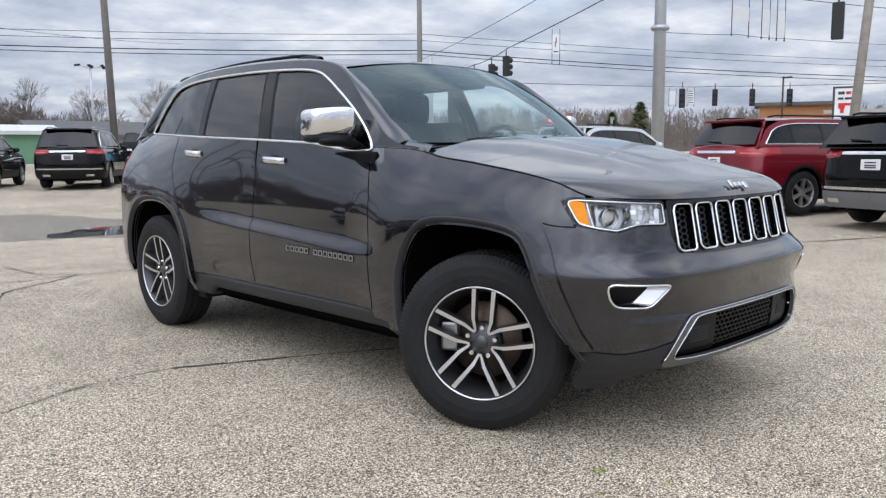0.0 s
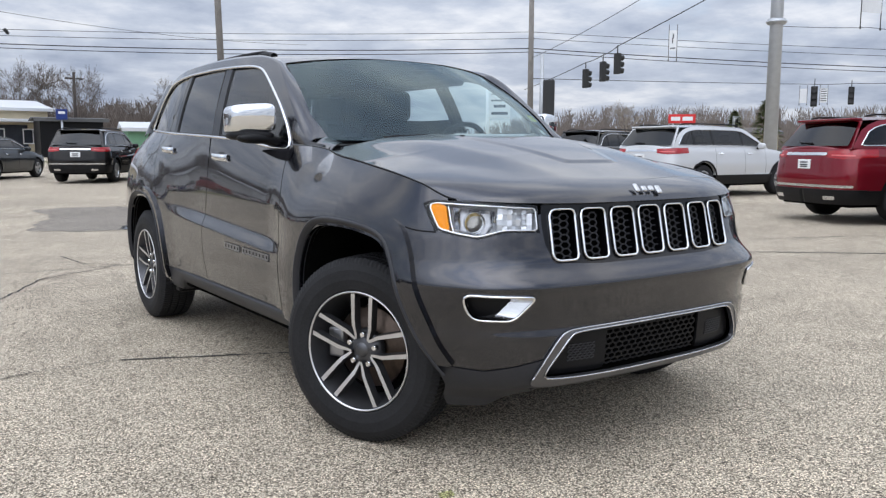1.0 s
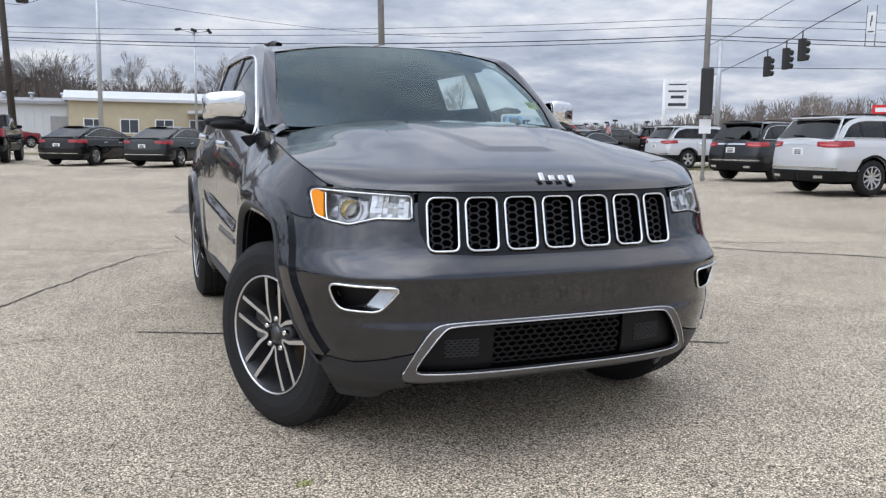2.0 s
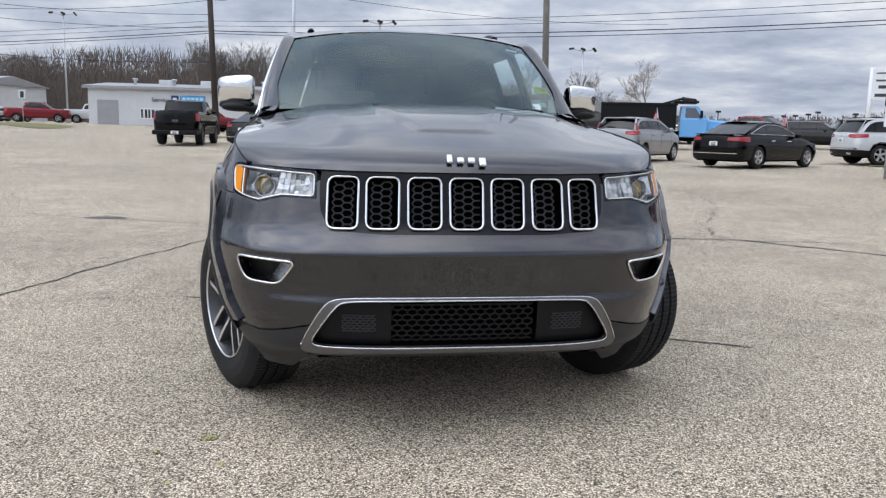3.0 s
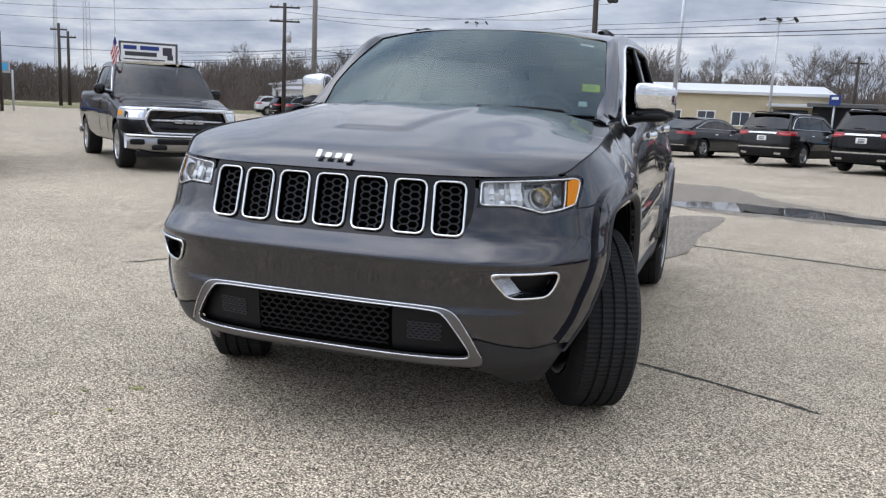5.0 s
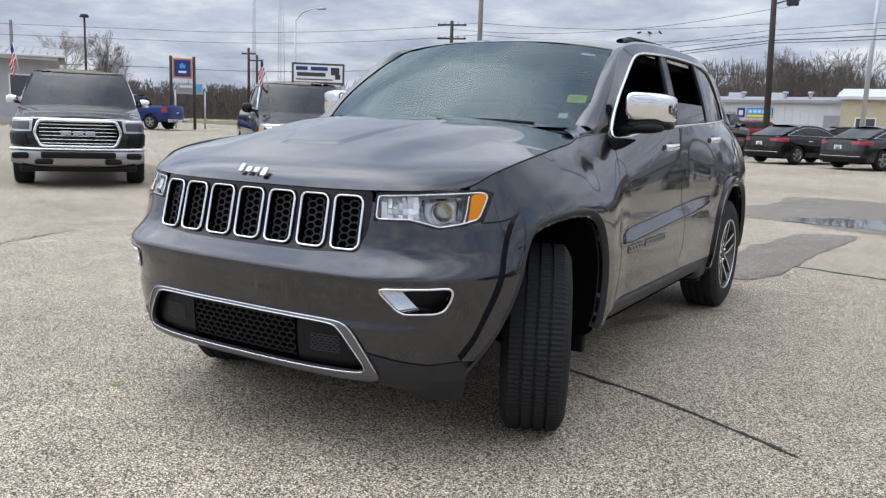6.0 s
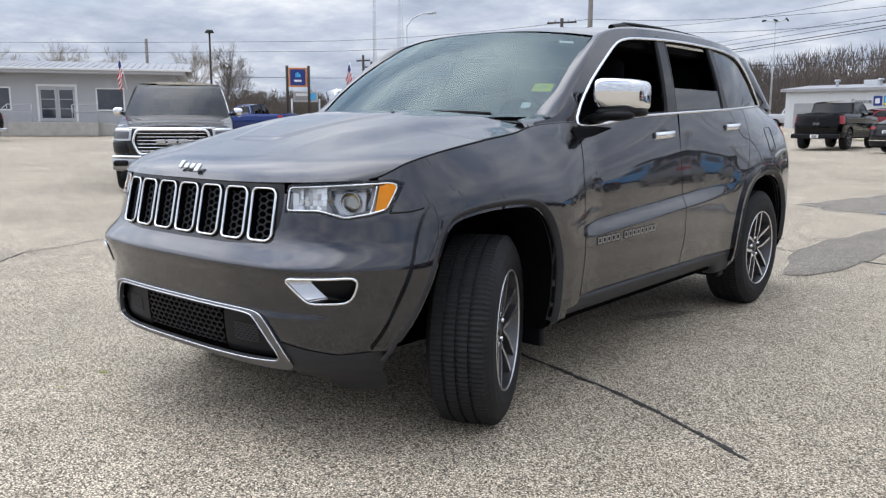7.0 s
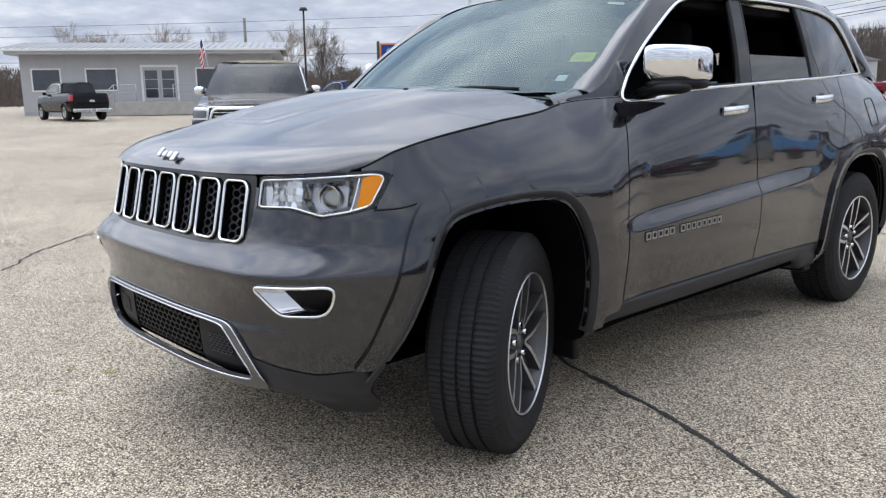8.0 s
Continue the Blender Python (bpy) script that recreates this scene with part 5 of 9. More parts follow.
# -- wheels --
def wheel_parts(holder, phase=0.06, r=0.383, w=0.255, rim=0.247, seg=240):
    """Tyre, rim, spokes, disc; turned about x, outer face towards +x, centre at 0."""
    h = w / 2
    prof = [(rim - 0.004, h - 0.012), (rim + 0.008, h - 0.003), (rim + 0.045, h + 0.004), (rim + 0.085, h), (r - 0.030, h - 0.010), (r - 0.012, h - 0.022)]
    tread = []
    xs = np.linspace(h - 0.030, -h + 0.030, 9)
    for k, x in enumerate(xs):
        if k in (2, 4, 6):
            tread += [(r, x + 0.007), (r - 0.010, x + 0.0055), (r - 0.010, x - 0.0055), (r, x - 0.007)]
        else:
            tread.append((r - 0.004 * (abs(x) / h) ** 2, x))
    prof += tread + [(a, -b) for a, b in reversed(prof[:6])]
    v, f = revolve(prof, seg)
    # tread blocks: every other sector of the shoulders stands a little proud
    k = len(prof)
    rad = np.hypot(v[:, 1], v[:, 2])
    sector = np.repeat(np.arange(seg), k)
    low = (sector % 2 == 0) & (rad > r - 0.02)
    v[low, 1:] *= 1 - 0.0045 / rad[low, None]
    tyre = part("tyre", mesh("tyre", v, f, M_RUBBER, False), None, holder, "black all-season tyre")
    # barrel and lip
    v, f = revolve([(rim - 0.001, h - 0.010), (rim - 0.001, h - 0.005), (rim - 0.003, h - 0.002), (rim - 0.007, h - 0.003), (rim - 0.009, h - 0.007)], seg)
    part("rim", mesh("rim", v, f, M_ALLOY), None, holder, "machined alloy rim lip")
    v, f = revolve([(rim - 0.009, h - 0.007), (rim - 0.026, h - 0.050), (rim - 0.045, 0.0), (rim - 0.040, -h + 0.02), (rim, -h)], seg)
    part("barrel", mesh("barrel", v, f, M_POCKET), None, holder, "dark grey rim barrel")
    # five pairs of parallel spokes that bend in between the nuts
    def spoke(ang, lean):
        ra = np.array([0.238, 0.205, 0.165, 0.125, 0.097, 0.078, 0.060, 0.042])
        tb = np.array([0.044, 0.043, 0.042, 0.041, 0.040, 0.036, 0.031, 0.029]) * lean
        wid = np.array([0.0095, 0.0090, 0.0085, 0.0080, 0.0078, 0.0065, 0.0060, 0.0050])
        x = h - 0.014 - np.array([0, 0.002, 0.006, 0.010, 0.014, 0.018, 0.020, 0.022])
        k = len(ra)
        c, sn = math.cos(ang), math.sin(ang)
        cen = np.stack([x, ra * c - tb * sn, ra * sn + tb * c], -1)
        tan = np.gradient(cen, axis=0)
        tan[:, 0] = 0
        tan /= np.linalg.norm(tan, axis=1)[:, None]
        nor = np.stack([0 * x, -tan[:, 2], tan[:, 1]], -1)
        A, Bv = cen + nor * wid[:, None], cen - nor * wid[:, None]
        D = np.array([-0.034, 0, 0])
        strip = [(i, i + 1, k + 1 + i, k + i) for i in range(k - 1)]
        return (np.vstack([A, Bv]), strip), (np.vstack([A, A + D + nor * 0.004]), strip), (np.vstack([Bv, Bv + D - nor * 0.004]), strip)
    for k in range(5):
        ang = 2 * np.pi * k / 5 + phase + np.pi / 2
        s1, s2 = spoke(ang, 1), spoke(ang, -1)
        for sp in (s1, s2):
            o = part("spoke", mesh("spoke", *sp[0], M_ALLOY), None, holder, "machined spoke")
            part("spoke_side", mesh("spoke_side", *join(sp[1], sp[2]), M_POCKET), None, o)
    # hub
    v, f = revolve([(0.0, h - 0.042), (0.034, h - 0.044), (0.050, h - 0.050), (0.080, h - 0.060), (0.083, h - 0.09)], 40)
    part("hub", mesh("hub", v, f, M_POCKET), None, holder)
    v, f = revolve([(0.0, h - 0.034), (0.026, h - 0.035), (0.031, h - 0.042)], 32)
    part("cap", mesh("cap", v, f, M_POCKET), None, holder, "dark wheel centre cap")
    for k in range(5):
        a = 2 * np.pi * k / 5 + phase + np.pi / 2
        bm = bmesh.new()
        y, z = 0.0635 * math.cos(a), 0.0635 * math.sin(a)
        rod(bm, (h - 0.062, y, z), (h - 0.034, y, z), 0.0125, 0.0105, 6)
        part("lug_nut", bm, M_CHROME, holder)
    v, f = revolve([(0.0, 0.02), (0.165, 0.02), (0.168, 0.015), (0.168, -0.01), (0.0, -0.01)], 48)
    part("brake_disc", mesh("brake_disc", v, f, M_DISC), None, holder, "rusty brake disc")
    bm = bmesh.new()
    box(bm, (-0.02, -0.20, -0.06), (0.05, -0.12, 0.07), 0.012)
    part("brake_caliper", bm, M_DULL, holder, "grey cast brake caliper")
    v, f = revolve([(0.0, -0.02), (rim - 0.03, -0.02)], 40)
    part("backing_plate", mesh("backing_plate", v, f, M_WELL), None, holder)


for x, y, turn in ((0.826, -0.015, 25), (-0.826, -0.071, 25), (0.832, 2.905, 0), (-0.832, 2.905, 0)):
    wheel = part("wheel", None, None, car, "grey twin-spoke alloy wheel" + (" turned to its left" if turn else ""))
    wheel.matrix_basis = pose(x, y, 0.381, 0, 0, turn + (180 if x < 0 else 0))
    wheel_parts(wheel, -0.09 if x < 0 and turn else 0.06)

# -- cabin --
cabin = part("cabin", None, None, car, "dark cabin")
bm = bmesh.new()
box(bm, (-0.80, 0.42, 0.5), (0.80, 0.60, 1.12), 0.03)
box(bm, (-0.74, 0.50, 1.05), (0.74, 0.86, 1.215), 0.05, 3)
part("dashboard", bm, M_CABIN, cabin)
box_part("cabin_floor", (-0.80, 0.5, 0.36), (0.80, 3.6, 0.42), M_CABIN, cabin)
box_part("headlining", (-0.54, 1.30, 1.640), (0.54, 3.20, 1.655), M_CABIN, cabin, 0.008)
# boxes added to block light slits between headlining and window frames
for x0, x1 in ((-0.69, -0.57), (0.57, 0.69)):
    box_part("cant_rail_lining", (x0, 1.34, 1.605), (x1, 3.02, 1.650), M_CABIN, cabin, 0.015)
box_part("rear_header_lining", (-0.60, 3.10, 1.60), (0.60, 3.20, 1.66), M_CABIN, cabin, 0.015)
for sgn in (1, -1):
    box_part("door_card", (sgn * 0.86 - 0.02, 0.62, 0.45), (sgn * 0.86 + 0.02, 2.6, 1.19), M_CABIN, cabin, 0.01)
    for x0, yy, hd in ((sgn * 0.38, 1.42, 1), (sgn * 0.42, 2.40, 1)):
        seat = part("seat", None, None, cabin, "dark cloth seat")
        bm = bmesh.new()
        box(bm, (x0 - 0.25, yy - 0.40, 0.62), (x0 + 0.25, yy + 0.14, 0.80), 0.06, 3)
        part("cushion", bm, M_CABIN, seat)
        bm = bmesh.new()
        box(bm, (-0.24, -0.07, 0), (0.24, 0.07, 0.66), 0.06, 3)
        bmesh.ops.transform(bm, matrix=Matrix.Translation((x0, yy + 0.12, 0.74)) @ Matrix.Rotation(radians(-14), 4, "X"), verts=bm.verts)
        part("seat_back", bm, M_CABIN, seat)
        bm = bmesh.new()
        box(bm, (x0 - 0.13, yy + 0.26, 1.38), (x0 + 0.13, yy + 0.36, 1.58), 0.045, 3)
        rod(bm, (x0 - 0.06, yy + 0.30, 1.32), (x0 - 0.06, yy + 0.31, 1.42), 0.007)
        rod(bm, (x0 + 0.06, yy + 0.30, 1.32), (x0 + 0.06, yy + 0.31, 1.42), 0.007)
        part("headrest", bm, M_CABIN, seat)
v, f = revolve([(0.185 + 0.016 * math.cos(a), 0.016 * math.sin(a)) for a in np.linspace(0, 2 * np.pi, 9)], 40)
wheel_m = np.array((Matrix.Rotation(radians(90), 3, "Z") @ Matrix.Rotation(radians(-25), 3, "Y")))
steer = part("steering_wheel", mesh("steering_wheel", v @ wheel_m.T + [0.38, 0.98, 1.17], f, M_BLACK), None, cabin)
bm = bmesh.new()
box(bm, (0.30, 0.93, 1.11), (0.46, 0.98, 1.22), 0.03)
box(bm, (0.205, 0.965, 1.15), (0.555, 0.985, 1.185), 0.008)
part("steering_hub", bm, M_BLACK, steer)
bm = bmesh.new()
box(bm, (-0.12, 1.02, 1.555), (0.12, 1.05, 1.625), 0.015)
part("rear_view_mirror", bm, M_BLACK, cabin)
# papers inside the screen
for name, p0, p1, q0, q1, material, label in (("screen_sticker", 0.850, 0.958, 0.255, 0.335, M_YELLOW, "yellow price sticker"), ("screen_label", 0.80, 0.90, 0.87, 0.90, M_PAPER, "small white label"), ("screen_tag", 0.835, 0.885, 0.095, 0.145, M_PAPER, "small white tag")):
    v, f = grid(lambda p, q: screen(p, q) + np.array([0, 0.003, -0.004]), 4, 4, (p0, p1), (q0, q1))
    st = part(name, mesh(name, v, f, material), None, wind, label)
    if name == "screen_sticker":
        for k in (0.22, 0.44, 0.66):
            v, f = grid(lambda p, q: screen(p, q) + np.array([0, 0.0015, -0.002]), 4, 2, (p0 + 0.012, p1 - 0.035 + 0.02 * (k > 0.3)), (q0 + (q1 - q0) * k, q0 + (q1 - q0) * (k + 0.05)))
            part("print_bar", mesh("print_bar", v, f, M_INK), None, st)


# ---- other vehicles ----
def place(x, y, heading, dz=0.0):
    """Pose on the ground of a vehicle whose nose (-y) points heading degrees to the right of +y."""
    return pose(x, y, ground_z(x, y) + dz, 0, 0, 180 - heading)


M_TRUCKGLASS = glass("truck_glass", (0.12, 0.14, 0.14), 0.02, 1.5)
M_BUMPER = mat("polished_steel_bumper", (0.36, 0.36, 0.37), 0.28, 1.0, vary=0.08, scale=8)
M_TRUCKPAINT = paint("charcoal_truck_paint", (0.008, 0.008, 0.009), 0.5, 0.3, 1.45)
M_GREYTRIM = mat("grey_bumper_plastic", (0.13, 0.13, 0.135), 0.5, vary=0.1, scale=8)
_wheels = {}


def plain_wheel(parent, x, y, r, w, rim_material, spokes, turn=0):
    key = (r, w, rim_material.name, spokes)
    if key not in _wheels:
        h, rm = w / 2, r * 0.64
        tv, tf = revolve([(rm, h - 0.01), (rm + 0.02, h), (r - 0.03, h - 0.005), (r - 0.008, h - 0.025), (r, h - 0.06), (r, -h + 0.06), (r - 0.008, -h + 0.025), (r - 0.03, -h), (rm, -h + 0.01)], 36)
        rv, rf = revolve([(rm, h - 0.008), (rm - 0.012, h - 0.006), (rm - 0.022, h - 0.03), (rm - 0.03, 0.0)], 36)
        bv, bf = revolve([(0.0, -0.01), (rm - 0.02, -0.01)], 30)
        sets = []
        for k in range(spokes):
            a = 2 * math.pi * k / spokes + 0.4
            c, s = math.cos(a), math.sin(a)
            pts = [(h - 0.03, 0.03, 0.028), (h - 0.012, rm - 0.012, 0.040 * 5 / spokes), (h - 0.012, rm - 0.012, -0.040 * 5 / spokes), (h - 0.03, 0.03, -0.028), (h - 0.07, 0.03, 0.03), (h - 0.06, rm - 0.012, 0.045 * 5 / spokes), (h - 0.06, rm - 0.012, -0.045 * 5 / spokes), (h - 0.07, 0.03, -0.03)]
            sets.append(([(p[0], p[1] * c - p[2] * s, p[1] * s + p[2] * c) for p in pts], [(0, 1, 2, 3), (0, 4, 5, 1), (2, 6, 7, 3)]))
        hv = revolve([(0.0, h - 0.022), (0.05, h - 0.026), (0.06, h - 0.06)], 20)
        _wheels[key] = (mesh("tyre", tv, tf, M_RUBBER), mesh("rim", *join((rv, rf), hv, *sets), rim_material, False), mesh("rim_back", bv, bf, M_WELL))
    t, rm_, b = _wheels[key]
    wh = part("wheel", None, None, parent)
    wh.matrix_basis = pose(x, y, r, 0, 0, turn + (180 if x < 0 else 0))
    part("tyre", t, None, wh)
    part("rim", rm_, None, wh)
    part("rim_back", b, None, wh)


BASE = dict(w=0.97, fo=0.93, wb=2.9, ro=1.02, zb=0.30, hood=1.02, cowl=1.10, belt=1.12, tail=1.14, roof=1.75, yb0=0.45, yt0=1.20, yt1=3.45, yb1=3.72, wt=0.66, r=0.37, tw=0.24, trim=None, paint=None, rim=None, spokes=5,
            rear="suv", front=False, posts=(1.45, 2.45), wide_rear=True, glass=None, chrome=True, rails=True, nose=(2.8, 4.0), lower=True, bed=None)


class Spec:
    def __init__(self, d):
        self.w = d["w"]
        self.fo = d["fo"]
        self.wb = d["wb"]
        self.ro = d["ro"]
        self.zb = d["zb"]
        self.hood = d["hood"]
        self.cowl = d["cowl"]
        self.belt = d["belt"]
        self.tail = d["tail"]
        self.roof = d["roof"]
        self.yb0 = d["yb0"]
        self.yt0 = d["yt0"]
        self.yt1 = d["yt1"]
        self.yb1 = d["yb1"]
        self.wt = d["wt"]
        self.r = d["r"]
        self.tw = d["tw"]
        self.trim = d["trim"]
        self.paint = d["paint"]
        self.rim = d["rim"]
        self.spokes = d["spokes"]
        self.rear = d["rear"]
        self.front = d["front"]
        self.posts = d["posts"]
        self.wide_rear = d["wide_rear"]
        self.glass = d["glass"]
        self.chrome = d["chrome"]
        self.rails = d["rails"]
        self.nose = d["nose"]
        self.lower = d["lower"]
        self.bed = d["bed"]


def vehicle(name, label, m, group="", category="car", **kw):
    sp = dict(BASE)
    sp.update(kw)
    S = Spec(sp)
    root = thing(name, label, category, group, m)
    body = S.paint
    gl = S.glass or M_TINT
    trim = S.trim or M_BLACK
    y0, y1 = -S.fo, S.wb + S.ro
    fa, fb, ra = S.nose[0], S.nose[1], 4.2
    fy, ry = 0.05, S.wb + 0.25  # ends of the straight flank
    th = np.linspace(0, np.pi / 2, 160)
    fx_, fy_ = S.w * np.sin(th) ** (2 / fa), (fy - y0) * np.cos(th) ** (2 / fb)
    farc = np.r_[0, np.cumsum(np.hypot(np.diff(fx_), np.diff(fy_)))]
    rx_, ry_ = S.w * np.sin(th) ** (2 / ra), (y1 - ry) * np.cos(th) ** (2 / 5.0)
    rarc = np.r_[0, np.cumsum(np.hypot(np.diff(rx_), np.diff(ry_)))]
    s0, s1 = fy - farc[-1], ry + rarc[-1]

    def ztop(s):
        return _lerp(s, (s0, S.hood - 0.03), (fy - 0.35, S.hood), (S.yb0 - 0.1, S.cowl), (S.yb0 + 0.5, S.belt), (S.yb1 - 0.3, S.tail), (s1, S.tail))

    def surf(s, z):
        s, z = np.asarray(s, float), np.asarray(z, float)
        zt = ztop(s)
        t = (z - S.zb) / (zt - S.zb)
        prof = _lerp(t, (0, 0.925), (0.12, 0.965), (0.35, 0.99), (0.55, 1.0), (0.72, 0.985), (0.88, 0.965), (1.0, 0.925), (1.1, 0.90))
        push = _lerp(t, (0, 0.94), (0.18, 0.985), (0.45, 1.0), (0.62, 0.985), (0.9, 0.95), (1.0, 0.92))
        a = np.interp(s - s0, farc, th)
        b = np.interp(s1 - s, rarc, th)
        x = np.where(s < fy, S.w * np.sin(a) ** (2 / fa), np.where(s > ry, S.w * np.sin(b) ** (2 / ra), S.w))
        y = np.where(s < fy, fy - (fy - y0) * np.cos(a) ** (2 / fb) * push, np.where(s > ry, ry + (y1 - ry) * np.cos(b) ** (2 / 5.0) * push, s))
        return np.stack([x * prof, y, z], -1)

    def opening(yc, grow=0.0):
        t = np.linspace(0, np.pi, 26)
        R = S.r + 0.055 + grow
        return np.vstack([[yc + R, 0.1], np.stack([yc + R * np.cos(t), S.r + R * np.sin(t)], 1), [yc - R, 0.1]])

    arches = [opening(0.0), opening(S.wb)]
    ss = np.linspace(s0, s1, 60)
    top = np.stack([ss, ztop(ss)], 1)
    outline = np.vstack([[s0 - 0.1, S.zb], [s1 + 0.1, S.zb], [s1 + 0.1, top[-1][1]], top[::-1], [s0 - 0.1, top[0][1]]])
    mid_z = S.zb + (0.22 if S.lower else 0.0)
    upper = outline.copy()
    upper[:2, 1] = mid_z
    dom = (s0, s1, S.zb, float(max(top[:, 1])) + 0.02)
    v, f = panel(surf, dom, (110, 26), upper, arches, 0.0, 0.05)
    bodyp = sides("side_panel", v, f, body, root)
    if S.lower:
        low = np.array([[s0 - 0.1, S.zb], [s1 + 0.1, S.zb], [s1 + 0.1, mid_z - 0.003], [s0 - 0.1, mid_z - 0.003]])
        v, f = panel(surf, (s0, s1, S.zb, mid_z + 0.02), (110, 8), low, arches, 0.004, 0.05)
        sides("lower_cladding", v, f, trim, root)
        for yc in (0.0, S.wb):
            v, f = panel(surf, (yc - 0.6, yc + 0.6, S.zb, S.r * 2 + 0.2), (60, 30), opening(yc, 0.045), [opening(yc)], 0.008, 0.04)
            sides("arch_trim", v, f, trim, root)
    # top of the bonnet and deck
    ss = np.linspace(s0, s1, 90)
    E = surf(ss, ztop(ss))
    k = np.linspace(-1, 1, 13)
    P = np.stack([E[:, None, 0] * k, np.repeat(E[:, None, 1], 13, 1), E[:, None, 2] + 0.05 * (1 - np.abs(k) ** 2.5) * np.minimum(1, E[:, None, 0] / 0.5)], -1)
    if S.bed:
        inb = (P[..., 1] > S.bed[0]) & (P[..., 1] < S.bed[1]) & (np.abs(k)[None, :] < 0.93)
        P[..., 2] = np.where(inb, P[..., 2] - 0.42, P[..., 2])
    P = P.reshape(-1, 3)
    F = [(i * 13 + j, i * 13 + j + 1, (i + 1) * 13 + j + 1, (i + 1) * 13 + j) for i in range(89) for j in range(12)]
    part("deck", mesh("deck", P, F, body, not S.bed), None, root, "bonnet and deck")
    # wheel wells and underside
    for yc in (0.0, S.wb):
        o = opening(yc, 0.01)
        o[:, 1] = np.maximum(o[:, 1], S.zb + 0.02)
        n = len(o)
        xo = S.w * 0.95
        v = np.concatenate([np.c_[np.full(n, xo), o], np.c_[np.full(n, xo - 0.4), o]])
        sides("wheel_well", v, [(i, i + 1, n + i + 1, n + i) for i in range(n - 1)] + [tuple(range(n, 2 * n))], M_WELL, root, smooth=False)
    box_part("underside", (-S.w * 0.8, y0 + 0.25, S.zb - 0.05), (S.w * 0.8, y1 - 0.25, S.zb + 0.08), M_WELL, root)
    # window band
    xb = S.w * 0.925 - 0.015

    def band2(y, z):
        zb = ztop(y)
        t = (np.asarray(z, float) - zb) / (S.roof - zb)
        end = np.clip((np.asarray(y, float) - (S.yb1 - 0.9)) / 0.9, 0, 1)
        return np.stack([xb - (xb - S.wt) * np.clip(t, 0, 1.1) ** 1.25 - 0.05 * end**2, np.asarray(y, float), np.asarray(z, float)], -1)

    rim_top = S.roof - 0.055
    bl = [(y, float(ztop(y)) - 0.01) for y in np.linspace(S.yb1, S.yb0, 14)]
    frame_o = np.vstack([bl, chaikin([(S.yb0, bl[-1][1]), (S.yt0 - 0.1, S.roof - 0.10), (S.yt0 + 0.15, rim_top), ((S.yt0 + S.yt1) / 2, rim_top + 0.02), (S.yt1 - 0.1, rim_top), (S.yb1, bl[0][1])], 2, closed=False)])
    z_in = 0.05
    bl2 = [(y, float(ztop(y)) + z_in) for y in np.linspace(S.yb1 - 0.20, S.yb0 + 0.22, 14)]
    win = np.vstack([bl2, chaikin([(S.yb0 + 0.20, bl2[-1][1]), (S.yt0 + 0.02, S.roof - 0.17), (S.yt0 + 0.22, rim_top - 0.075), ((S.yt0 + S.yt1) / 2, rim_top - 0.06), (S.yt1 - 0.18, rim_top - 0.075), (S.yb1 - 0.17, bl2[0][1])], 2, closed=False)])
    d2 = (S.yb0 - 0.05, S.yb1 + 0.05, S.cowl - 0.05, S.roof)
    v, f = panel(band2, d2, (80, 26), frame_o, [win], 0.0, 0.03)
    sides("window_frame", v, f, body, root)
    edges = [S.yb0 + 0.1, *S.posts, S.yb1]
    for a, b in zip(edges[:-1], edges[1:]):
        q = resample(win, 0.03)
        q[:, 0] = np.clip(q[:, 0], a + 0.03, b - 0.03)
        v, f = panel(band2, d2, (90, 22), q, [], -0.008, 0.0)
        if len(v):
            sides("side_window", v, f, gl, root)
    for a in S.posts:
        zz = float(ztop(a))
        q = np.array([(a - 0.03, zz + 0.02), (a + 0.03, zz + 0.02), (a + 0.03, rim_top - 0.06), (a - 0.03, rim_top - 0.06)])
        v, f = panel(band2, (a - 0.05, a + 0.05, zz, S.roof), (6, 16), q, [], -0.004, 0.01)
        sides("door_post", v, f, M_GLOSSBLACK if not S.rear == "far" else body, root)
    if S.chrome:
        o = resample(win, 0.05)
        v, f = tube(band2(o[:, 0], o[:, 1]) + [0.004, 0, 0], 0.012, True, 5)
        sides("window_trim", v, f, S.chrome if S.chrome is not True else M_SATIN, root)

    def cross(y, z):
        return band2(np.atleast_1d(float(y)), np.atleast_1d(float(z)))[0][0]

    def sheet(ya, za, yb, zb_, bow_a, bow_b, inset=0.0, lift=0.0, crown=0.0):
        xa, xb_ = cross(ya, za) - inset, cross(yb, zb_) - inset
        def fn(p, q):
            x = (xa * (1 - q) + xb_ * q) * p
            y = (ya * (1 - q) + yb * q) - (bow_a * (1 - q) + bow_b * q) * (1 - p**2)
            z = za * (1 - q) + zb_ * q + crown * (1 - np.abs(p) ** 2.4) + lift * np.sin(np.pi * q)
            return np.stack([x, y, z], -1)
        return whole(fn, 20, 10)

    zc0, zc1 = float(ztop(S.yb0)), float(ztop(S.yb1))
    v, f = sheet(S.yb0 + 0.02, zc0, S.yt0 + 0.02, S.roof - 0.075, 0.20, 0.14, 0.0, 0.03)
    part("windscreen", mesh("windscreen", v, f, S.glass or M_TINT), None, root, "windscreen")
    v, f = sheet(S.yb1 - 0.01, zc1 - 0.01, S.yt1 - 0.03, S.roof - 0.075, -0.04, -0.05, 0.0, 0.0)
    part("hatch_frame", mesh("hatch_frame", v, [tuple(reversed(q)) for q in f], body), None, root)
    v, f = sheet(S.yb1 - 0.01 + 0.012, zc1 + 0.05, S.yt1 - 0.03 + 0.03, S.roof - 0.10, -0.045, -0.055, 0.05 if S.wide_rear else 0.09)
